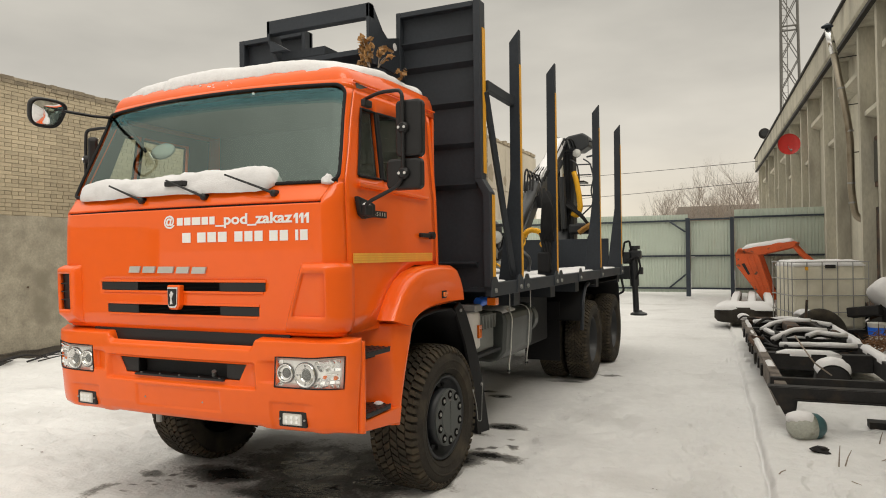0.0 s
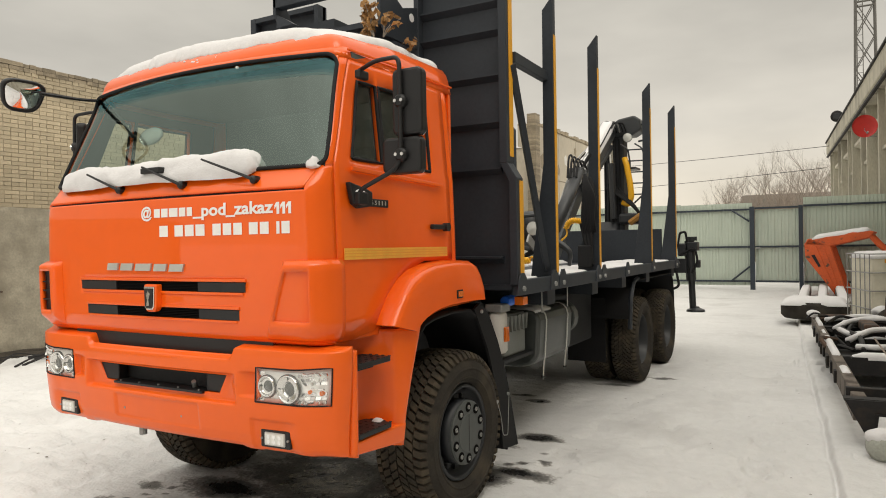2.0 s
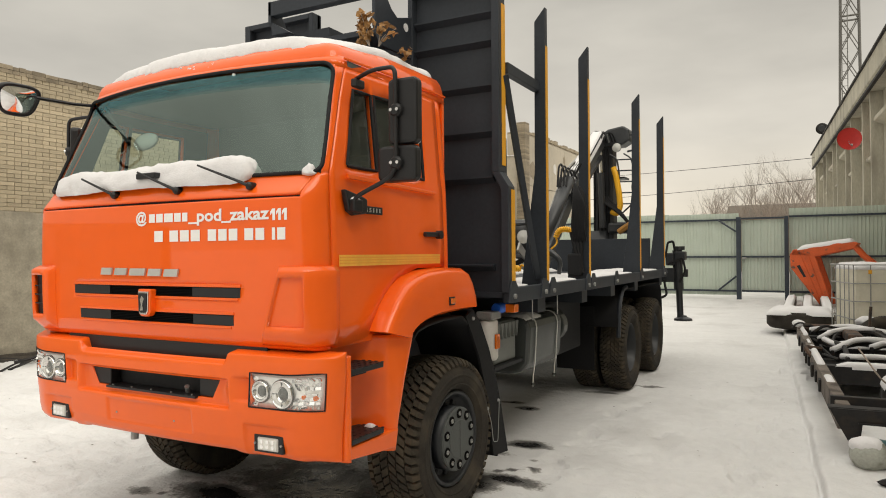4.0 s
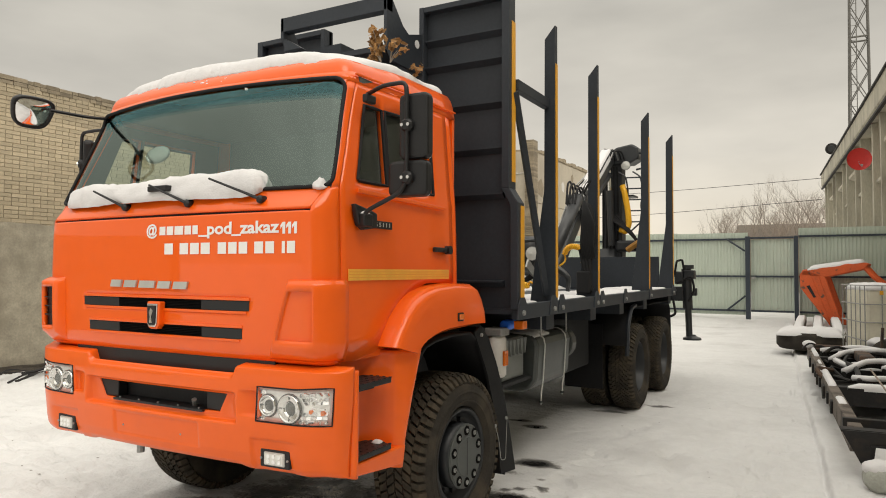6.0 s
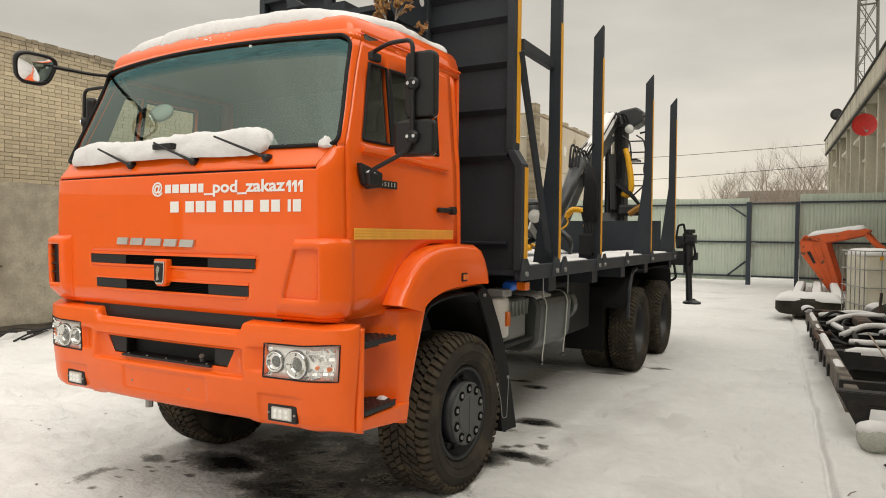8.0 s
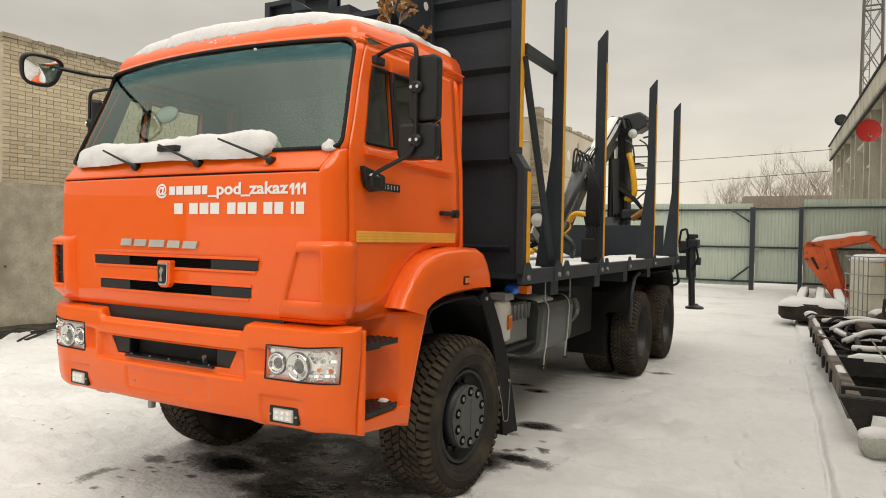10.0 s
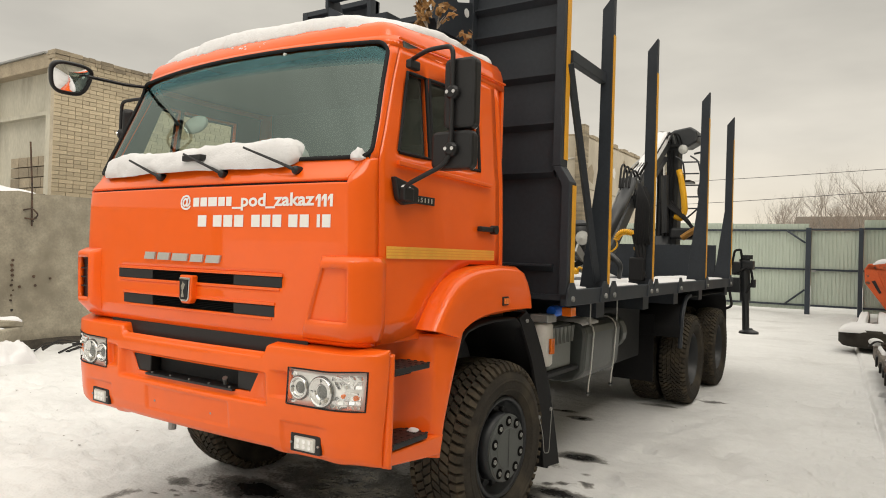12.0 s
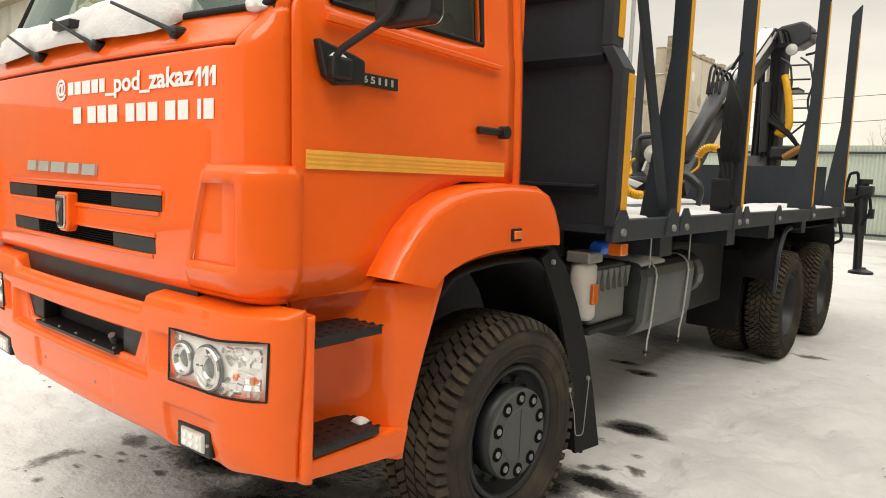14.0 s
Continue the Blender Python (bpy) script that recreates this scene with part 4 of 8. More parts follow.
def figure_one(x0, x1, z0, h):
    """A plain figure one with its flag, cut from vinyl."""
    w, bar = x1 - x0, 0.017
    outline = [(x1 - bar, 0), (x1, 0), (x1, h), (x1 - bar, h), (x0, h - 0.016), (x0, h - 0.034), (x1 - bar, h - 0.019)]
    bm = B()
    lo = [bm.verts.new(front_at(x, z0 + z, 0.003)) for x, z in outline]
    bm.faces.new((lo[0], lo[1], lo[2], lo[3], lo[6]))
    bm.faces.new((lo[3], lo[4], lo[5], lo[6]))
    part("lettering", bm, M_WHITE, cab, "white vinyl figure", facing=(0, -1, 0))


lettering("@", 0.082, -0.098, -0.008, 1.868, "lettering", "white vinyl sign")
bars(((0.008, 0.056), (0.066, 0.118), (0.128, 0.196), (0.206, 0.256), (0.266, 0.306)), 1.866, 1.913, "plain white vinyl bar")
lettering("_pod_zakaz", 0.086, 0.312, 0.862, 1.864, "lettering", "white vinyl letters")
for x0 in (0.868, 0.904, 0.940):
    figure_one(x0, x0 + 0.030, 1.856, 0.058)
bars(((0.050, 0.118), (0.170, 0.236), (0.250, 0.316), (0.330, 0.396), (0.453, 0.512), (0.526, 0.584), (0.598, 0.656), (0.702, 0.760), (0.774, 0.830), (0.878, 0.898), (0.910, 0.960)), 1.760, 1.820, "plain white vinyl bar")

# corner deflectors with a sunk trapezoid
for sg in (1, -1):
    def defl(u, z, off=0.0, sg=sg):
        lean = (z - 1.331) / 0.241
        s = lerp([(0.0, 0.828 + 0.080 * lean), (1.0, 0.861 + 0.079 * lean), (2.0, 1.335), (3.0, 1.50), (4.0, 1.75), (5.0, 2.02)] if sg > 0 else [(0.0, 0.885), (1.0, 0.92), (2.0, 0.950), (3.0, 1.10), (4.0, 1.40), (5.0, 2.02)], u)
        k = 0.022 + 0.010 * min(1, max(0, (s - 0.95) / 0.3)) - 0.022 * max(0, (1.300 - z)) / 0.07 - 0.020 * max(0, (z - 1.602)) / 0.028
        k *= min(1.0, u / 0.6)
        if sg < 0:
            k += 0.026 * smooth01((u - 0.1) / 1.2) * smooth01((z - 1.25) / 0.06) * smooth01((1.635 - z) / 0.03)
        return cab_at(sg * s, z, k - off)
    bm = sheet(B(), defl, merged([0, 0.1, 0.25, 0.6], [2.0, 3.5], steps(1, 5, 20)), merged([1.232, 1.245, 1.275, 1.30], steps(1.331, 1.572, 5), [1.602, 1.611, 1.621, 1.630]), [(1, 2, 1.331, 1.572) if sg > 0 else (2.0, 3.5, 1.331, 1.572)])
    d = part("corner_deflector", bm, M_ORANGE, cab, "glossy orange corner deflector", smooth=True, thick=0.03)
    if sg > 0:
        bm = sheet(B(), lambda u, z: defl(u, z, 0.016), merged([0.9], steps(1, 2, 5), [2.1]), steps(1.321, 1.582, 4))
        part("sunk_panel", bm, M_ORANGE, d, smooth=True)
    else:
        part("vent", sheet(B(), lambda u, z: defl(u, z, 0.034), steps(1.8, 3.7, 9), [1.321, 1.582]), M_BLACK, d, "black air vent")
        for z in (1.398, 1.452, 1.506):
            part("vent_bar", sheet(B(), lambda u, q: defl(u, q, 0.016), steps(2.0, 3.5, 8), [z - 0.004, z + 0.004]), M_BLACK, d, "thin black vent bar", thick=0.010)
# windscreen opening: pillars, header, rubber, glass
for sg in (1, -1):
    bm = sheet(B(), lambda s, z: cab_at(sg * s, z), steps(1.54, 2.0, 6), merged([2.09], steps(2.12, 2.72, 8)))
    part("windscreen_pillar", bm, M_ORANGE, cab, smooth=True, thick=0.016)


def screen_top(s):
    return 2.690 + 0.028 * (1 - (min(abs(s), 1.55) / 1.55) ** 2)


bm = sheet(B(), lambda s, v: cab_at(s, screen_top(s) + (2.752 - screen_top(s)) * v), merged(steps(-3.0, -2, 8), steps(-2.0, -1, 6), steps(-1, 1, 16), steps(1, 2.0, 6), steps(2, 3, 8)), [0.0, 0.5, 1.0])
part("header", bm, M_ORANGE, cab, smooth=True, thick=0.03)
ss = merged(steps(-1.54, -1, 6), steps(-1, 1, 18), steps(1, 1.54, 6))


def pane(s, v):
    """The glass: bowed between the corners, straight from there into its seal."""
    z = 2.086 + (screen_top(s) + 0.008 - 2.086) * v
    if abs(s) <= 1:
        return cab_at(s, z, -0.004)
    a, b = cab_at(math.copysign(1, s), z, -0.004), cab_at(math.copysign(1.54, s), z, -0.004)
    return a.lerp(b, (abs(s) - 1) / 0.54)


bm = sheet(B(), pane, ss, steps(0, 1, 8))
ob = part("windscreen", bm, G_SCREEN, cab, "large greenish windscreen", smooth=True, facing=(0, -1, 0))
ob.visible_shadow = False
# rubber seal with rounded corners, and the painted fillets outside it
RC = 0.050


def seal_corner(sg, top):
    """An arc across a corner of the windscreen, from its side to its top or bottom edge."""
    out = []
    for k in range(6):
        a = radians(90 * k / 5)
        s = 1.54 - 0.40 * (1 - math.cos(a)) * RC / 0.05
        z = (screen_top(s) - RC * (1 - math.sin(a))) if top else (2.094 + RC * (1 - math.sin(a)))
        out.append((sg * s, z))
    return out


loop = seal_corner(1, True) + [(v, screen_top(v)) for v in steps(1.1, -1.1, 18)] + seal_corner(-1, True)[::-1] + [(-1.54, z) for z in steps(2.6, 2.18, 4)] + seal_corner(-1, False) + [(v, 2.094) for v in steps(-1.1, 1.1, 18)] + seal_corner(1, False)[::-1] + [(1.54, z) for z in steps(2.18, 2.6, 4)]
rim = [cab_at(a, z, 0.004) for a, z in loop]
part("windscreen_seal", tube(B(), rim + rim[:1], 0.0105, 8, close=False), M_RUBBER, cab, "black rubber seal", smooth=True)
for sg in (1, -1):
    for top in (True, False):
        arc = seal_corner(sg, top)
        bm = B()
        hub = bm.verts.new(cab_at(sg * 1.56, screen_top(1.54) + 0.004 if top else 2.086, 0.001))
        fan = [bm.verts.new(cab_at(a, z, 0.001)) for a, z in arc]
        for p, q in zip(fan, fan[1:]):
            bm.faces.new((hub, p, q))
        part("screen_fillet", bm, M_ORANGE if top else M_RUBBER, cab, facing=(0, -1, 0))
G_BAND = glass("tinted_band", (0.86, 0.935, 0.955), 0.05, 1.0, edge=0.0)
for k, low in enumerate((0.800, 0.825, 0.850)):
    bm = sheet(B(), lambda s, v: pane(s, v) + Vector((0, -0.0015 - 0.0008 * k, 0)), ss, [low, 0.93, 1.0])
    ob = part("sun_band", bm, G_BAND, cab, "blue-green tinted band along the top of the windscreen", smooth=True, facing=(0, -1, 0))
    ob.visible_shadow = False

# roof, rising towards its back
def roof_rise(y):
    return 0.055 * smooth01((y - 0.30) / 0.75)


prof = [(2.735, 0.0), (2.768, 0.008), (2.798, 0.022), (2.824, 0.048), (2.846, 0.11), (2.864, 0.25), (2.875, 0.5)]
peri = merged(steps(-3, -2, 8), steps(-2, -1, 6), steps(-1, 1, 14), steps(1, 2, 6), steps(2, 3, 8))
bm = B()
rows = []
for z, inset in prof:
    row = []
    for s in peri:
        p = cab_at(s, 2.74)
        c = Vector((0, 0.95, 0))
        d = Vector((p.x, p.y, 0)) - c
        q = c + d * max(0.0, 1 - inset / max(d.length, 0.01) * 1.15)
        if abs(s) >= 2.99:
            q.y = CAB_BACK
        row.append(bm.verts.new((q.x, q.y, z + roof_rise(q.y) * (z - 2.735) / 0.14)))
    rows.append(row)
for a, b in zip(rows, rows[1:]):
    for i in range(len(peri) - 1):
        bm.faces.new((a[i], a[i + 1], b[i + 1], b[i]))
bm.faces.new(rows[-1])
bm.faces.new([r[0] for r in rows] + [r[-1] for r in rows][::-1])
part("roof", bm, M_ORANGE, cab, "glossy orange roof", smooth=True)
for sg in (1, -1):
    bm = sheet(B(), lambda s, z: cab_at(sg * s, 2.742, 0.008 + z), merged(steps(1.85, 2, 3), steps(2, 3, 8)), [0.0, 0.010])
    part("roof_gutter", bm, M_ORANGE, cab, thick=0.010)


# doors and sides
def door_front(z):
    return 0.190 + max(0.0, z - 2.1) * 0.42


def arch(y):
    return lerp([(0.0, 1.218), (0.30, 1.222), (0.48, 1.245), (0.56, 1.29), (0.66, 1.44), (0.83, 1.55), (0.97, 1.60), (1.6, 1.60)], y)


def side(sg):
    def cols(z):
        f = door_front(z)
        win = 0.338 + max(0.0, z - 2.14) * 0.335
        bar = 0.617 + max(0.0, z - 2.14) * 0.045
        return [f, win, bar, bar + 0.024, 1.135, 1.36]

    def fn(u, v):
        zq = 2.1 + v if v > 0 else 2.1
        c = cols(zq)
        i = min(int(u), 4)
        y = c[i] + (c[i + 1] - c[i]) * (u - i)
        if v > 0:
            z = 2.1 + v
        else:
            z = arch(y) + (2.1 - arch(y)) * (1 + v)
        x = half(z, y) + (0.006 if v <= 0 else 0.0)
        return Vector((sg * x, y, z))
    vs = merged(steps(-1, 0, 8), [0.04], steps(0.04, 0.48, 5), [0.56, 0.60])
    bm = sheet(B(), fn, merged(steps(0, 5, 20)), vs, [(1, 2, 0.04, 0.48), (3, 4, 0.04, 0.48)])
    door = part("door", bm, M_ORANGE, cab, "glossy orange cab door", smooth=True, thick=0.035)
    door.data.set_sharp_from_angle(angle=radians(35))
    for a, b in ((1, 2), (3, 4)):
        ob = part("side_window", sheet(B(), lambda u, v: fn(u, v) - Vector((sg * 0.015, 0, 0)), [a, (a + b) / 2, b], steps(0.03, 0.49, 3)), G_SIDE, door, "dark-tinted side glass", facing=(sg, 0, 0))
        ob.visible_shadow = False
        loop = [fn(a, 0.045), fn((a + b) / 2, 0.045), fn(b, 0.045), fn(b, 0.26), fn(b, 0.475), fn((a + b) / 2, 0.475), fn(a, 0.475), fn(a, 0.26)]
        part("window_seal", tube(B(), loop + loop[:1], 0.011, 5, close=False), M_RUBBER, door)
    bm = B()
    prism(bm, [(0.30, 2.075), (1.22, 2.055), (1.24, 2.075), (0.30, 2.10)], "x", sg * 1.12, sg * 1.136)
    part("belt_moulding", bm, M_ORANGE, door, bevel=0.004)
    # handle
    bm = boxm(sg * 1.12, sg * 1.150, 1.085, 1.240, 1.791, 1.821)
    part("door_handle", bm, M_BLACK, door, "black door handle", bevel=0.008)
    part("handle_lock", disc(B(), (sg * 1.145, 1.250, 1.806), 0.027, 0.035, "x", 14), M_BLACK, door)
    # reflective stripe: pale band with two thin lines
    part("stripe", boxm(sg * 1.124, sg * 1.1285, 0.232, 1.285, 1.625, 1.683), M_STRIPE, door, "gold reflective stripe")
    for z in (1.640, 1.655, 1.669):
        part("stripe_line", boxm(sg * 1.1285, sg * 1.1295, 0.232, 1.285, z - 0.0025, z + 0.0025), M_STRIPE_LINE, door)
    # rear corner of the cab
    bm = B()
    ys = [(1.37, 0.0), (1.43, 0.006), (1.47, 0.025), (1.50, 0.075)]
    sheet(bm, lambda i, z: Vector((sg * (lerp(CAB_HALF, z) - ys[i][1]), ys[i][0], z)), [0, 1, 2, 3], merged(steps(1.30, 2.1, 5), steps(2.1, 2.72, 5)))
    part("rear_corner", bm, M_ORANGE, cab, smooth=True, thick=0.03)
    bm = B()
    sheet(bm, lambda y, z: Vector((sg * (lerp(CAB_HALF, z) - 0.03), y, z)), [0.17, 1.38], steps(1.29, 2.1, 2))
    part("inner_side", bm, M_DARK_TRIM, cab, thick=0.01)
    bm = sheet(B(), lambda u, v: fn(u, v) - Vector((sg * 0.044, 0, 0)), merged(steps(0, 5, 20)), [0.0, 0.03, 0.49, 0.56], [(0.96, 2.04, 0.03, 0.49), (2.96, 4.04, 0.03, 0.49)])
    part("door_lining", bm, M_DARK_TRIM, door, "dark inner door trim", thick=0.006)
    bm = sheet(B(), lambda s, z: cab_at(sg * s, z, -0.022), steps(1.48, 2.1, 5), steps(2.09, 2.73, 6))
    part("pillar_lining", bm, M_DARK_TRIM, cab, "dark pillar trim", thick=0.004)
    # gap between corner and door
    bm = B()
    sheet(bm, lambda y, z: Vector((sg * (half(z, door_front(z)) - 0.012), door_front(z) + y, z)), [-0.03, 0.01], steps(1.29, 2.7, 8))
    part("door_gap", bm, M_RUBBER, cab, "dark door gap")


for sg in (1, -1):
    side(sg)
bm = boxm(-1.05, 1.05, 1.47, 1.50, 1.3, 2.74)
part("rear_wall", bm, M_ORANGE, cab)
part("rear_lining", boxm(-0.97, 0.97, 1.44, 1.468, 1.3, 2.73), M_GREY_TRIM, cab, "grey cab lining")
part("head_lining", boxm(-1.02, 1.02, 0.46, 1.44, 2.70, 2.73), M_GREY_TRIM, cab, "grey cab lining")
part("floor_pan", boxm(-1.10, 1.10, 0.10, 1.48, 1.27, 1.30), M_CHASSIS, cab)

# cab inside: dashboard, wheel, seats
bm = B()
prism(bm, [(0.10, 1.5), (0.10, 2.03), (0.22, 2.085), (0.40, 2.08), (0.48, 2.0), (0.50, 1.8), (0.40, 1.5)], "x", -1.05, 1.05)
part("dashboard", bm, M_DARK_TRIM, cab, "dark dashboard", bevel=0.03)
bm = B()
ring = [Vector((0.55 + 0.23 * math.cos(a), 0.60 + 0.23 * math.sin(a) * 0.75, 2.06 + 0.23 * math.sin(a) * 0.5)) for a in [2 * math.pi * i / 28 for i in range(29)]]
tube(bm, ring, 0.016, 6, close=False)
tube(bm, [(0.33, 0.60, 2.05), (0.77, 0.60, 2.05)], 0.018, 6)
tube(bm, [(0.55, 0.6, 2.05), (0.55, 0.42, 1.75)], 0.03, 8)
part("steering_wheel", bm, M_BLACK, cab, smooth=True)
for x in (0.55, -0.55, 0.0):
    seat = part("seat", boxm(x - 0.24, x + 0.24, 0.80, 1.30, 1.45, 1.78), M_GREY_TRIM, cab, "grey cab seat", bevel=0.04)
    part("backrest", boxm(x - 0.23, x + 0.23, 1.25, 1.38, 1.76, 2.36), M_GREY_TRIM, seat, bevel=0.05)
# reflection of the front mirror and its arm, built as solid shapes
part("strut", tube(B(), [(-0.92, 0.40, 2.675), (-0.66, 0.37, 2.42)], 0.011, 6), M_BLACK, cab)
bm = B()
bmesh.ops.create_icosphere(bm, subdivisions=3, radius=1.0)
for v in bm.verts:
    v.co = Vector((-0.55 + 0.115 * v.co.x, 0.42 + 0.022 * v.co.y, 2.420 + 0.055 * v.co.z + 0.01 * v.co.x))
inner = part("inner_mirror", bm, M_LENS, cab, "pale oval standing for the front mirror's reflection", smooth=True)

# bumper
BUMP = [(0.672, 0.075), (0.688, 0.028), (0.712, 0.006), (0.76, -0.008), (0.90, -0.022), (1.115, -0.024), (1.140, -0.020), (1.155, -0.008), (1.165, 0.012), (1.19, 0.075), (1.20, 0.11)]


def bump_at(s, z, off=0.0):
    a, sign = abs(s), (1 if s >= 0 else -1)
    w, r = 1.214 - 0.026 * smooth01((1.15 - z) / 0.46), 0.29
    flat = w - r
    f = lerp(BUMP, z)
    x = a * flat if a <= 1 else flat + r * math.sin((min(a, 2) - 1) * math.pi / 2)
    pod = smooth01((x - 0.565 - 0.10 * max(0.0, 1.02 - z)) / 0.040)
    top = smooth01((z - 1.05) / 0.09)
    f += 0.034 * (1 - pod) * (1 - smooth01((z - 1.045) / 0.016)) * smooth01((z - 0.895) / 0.020)
    f += 0.020 * (1 - pod) * smooth01((z - 1.125) / 0.02)
    plate = smooth01((0.343 - x) / 0.012) * smooth01((z - 0.745) / 0.012) * smooth01((0.885 - z) / 0.012)
    f += 0.010 * plate
    sunk = smooth01((x - 0.69) / 0.012) * smooth01((1.0 - x) / 0.10) * smooth01((0.845 - z) / 0.012)
    f += 0.014 * sunk
    scoop = smooth01((x - 0.615) / 0.01) * smooth01((0.742 - x) / 0.02) * smooth01((1.072 - z) / 0.012) * smooth01((z - 0.945) / 0.012)
    f += 0.034 * scoop * smooth01((x - 0.60) / 0.13)

    def bow(q):
        return 0.05 * (q / 1.1) ** 2
    if a <= 1:
        p = Vector((x, f + bow(x) - off, z))
    else:
        t = (min(a, 2) - 1) * math.pi / 2
        fb = f + bow(flat)
        ry = 0.170 - fb
        p = Vector((flat + (r + off) * math.sin(t), fb + ry - (ry + off) * math.cos(t), z))
    p.z -= 0.055 * (1 - pod) * smooth01((z - 1.150) / 0.03)
    p.z += 0.046 * pod * top - 0.012 * smooth01((x - 0.60) / 0.05) * smooth01((1.10 - x) / 0.12) * (1 - smooth01((z - 0.67) / 0.08)) + 0.012 * smooth01((x - 0.95) / 0.2) * smooth01((z - 0.9) / 0.1)
    p.z -= pod * (0.55 * max(0.0, z - 1.14) + 0.016 * smooth01((x - 0.95) / 0.2) * smooth01((z - 1.11) / 0.04))
    p.x *= sign
    return p


def bump_skin(s, z):
    p = bump_at(s, z)
    if abs(p.x) < 0.575 and 0.90 < z < 1.06:
        p.x *= 1 - 0.11 * min(1.0, abs(p.x) / 0.50) ** 3 * (1.045 - z) / 0.11
    return p


def bx(x):
    a = abs(x)
    s = a / 0.918 if a <= 0.918 else 1 + math.asin((a - 0.918) / 0.29) / (math.pi / 2)
    return math.copysign(s, x)


b_holes = [(-0.52, 0.52, 0.942, 1.040)]
for sg in (1, -1):
    q = sorted((sg * 0.742, sg * 1.156))
    b_holes.append((q[0], q[1], 0.930, 1.085))
    q = sorted((sg * 0.775, sg * 0.938))
    b_holes.append((q[0], q[1], 0.715, 0.783))
us = merged(steps(-2, -1, 18), steps(-1, 1, 60), steps(1, 2, 18), [bx(v) for h in b_holes for v in h[:2]], [bx(sg * v) for sg in (1, -1) for v in (0.331, 0.343, 0.355, 0.565, 0.575, 0.585, 0.595, 0.605, 0.615, 0.62, 0.63, 0.69, 0.70, 0.712, 0.722, 0.732)])
vs = merged([0.672, 0.680, 0.688, 0.70], steps(0.712, 1.20, 30), [1.115, 1.128, 1.14, 1.148, 1.155, 1.16, 1.165], [v for h in b_holes for v in h[2:]], [0.745, 0.757, 0.833, 0.845, 0.873, 0.885, 0.895, 0.905, 0.915, 0.945, 0.957, 1.045, 1.053, 1.061, 1.06, 1.072, 1.125, 1.135, 1.145])
bm = sheet(B(), bump_skin, us, vs, [(bx(a), bx(b), c, d) for a, b, c, d in b_holes])
part("bumper", bm, M_ORANGE_PLASTIC, truck, "orange plastic bumper with lamp pods", smooth=True, thick=0.025)
part("bumper_slot", boxm(-0.56, 0.56, 0.10, 0.14, 0.92, 1.06), M_CHASSIS, truck, "black radiator opening")
for x0, x1 in ((-0.52, -0.36), (0.36, 0.52)):
    part("slot_filler", boxm(x0, x1, 0.030, 0.09, 0.944, 1.04), M_BLACK, truck, "black slot filler", bevel=0.006)
part("slot_step", boxm(-0.36, 0.36, -0.002, 0.11, 0.934, 0.946), M_BLACK, truck, "black perforated step")
for i in range(5):
    part("slot_bolt", disc(B(), (-0.32 + 0.16 * i, 0.015, 0.949), 0.006, 0.006, "z", 8), M_ZINC, truck)
part("tow_eye", tube(B(), [(0.24, 0.06, 0.945), (0.26, 0.035, 0.985)], 0.014, 8), M_ZINC, truck)
bm = sheet(B(), lambda x, z: front_at(x, 1.25, -0.045) + Vector((0, 0, z - 1.25)), steps(-0.80, 0.80, 12), [1.10, 1.262])
part("lower_grille", bm, M_BLACK, truck, "black gap grille over the bumper", thick=0.02)
for x in (-0.27, 0.20):
    part("plate_screw", disc(B(), (x, 0.003, 0.80), 0.006, 0.01, "y", 8), M_ZINC, truck)
part("tow_pin", tube(B(), [(-0.30, 0.14, 0.610), (-0.30, 0.14, 0.72)], 0.022, 8), M_ZINC, truck)


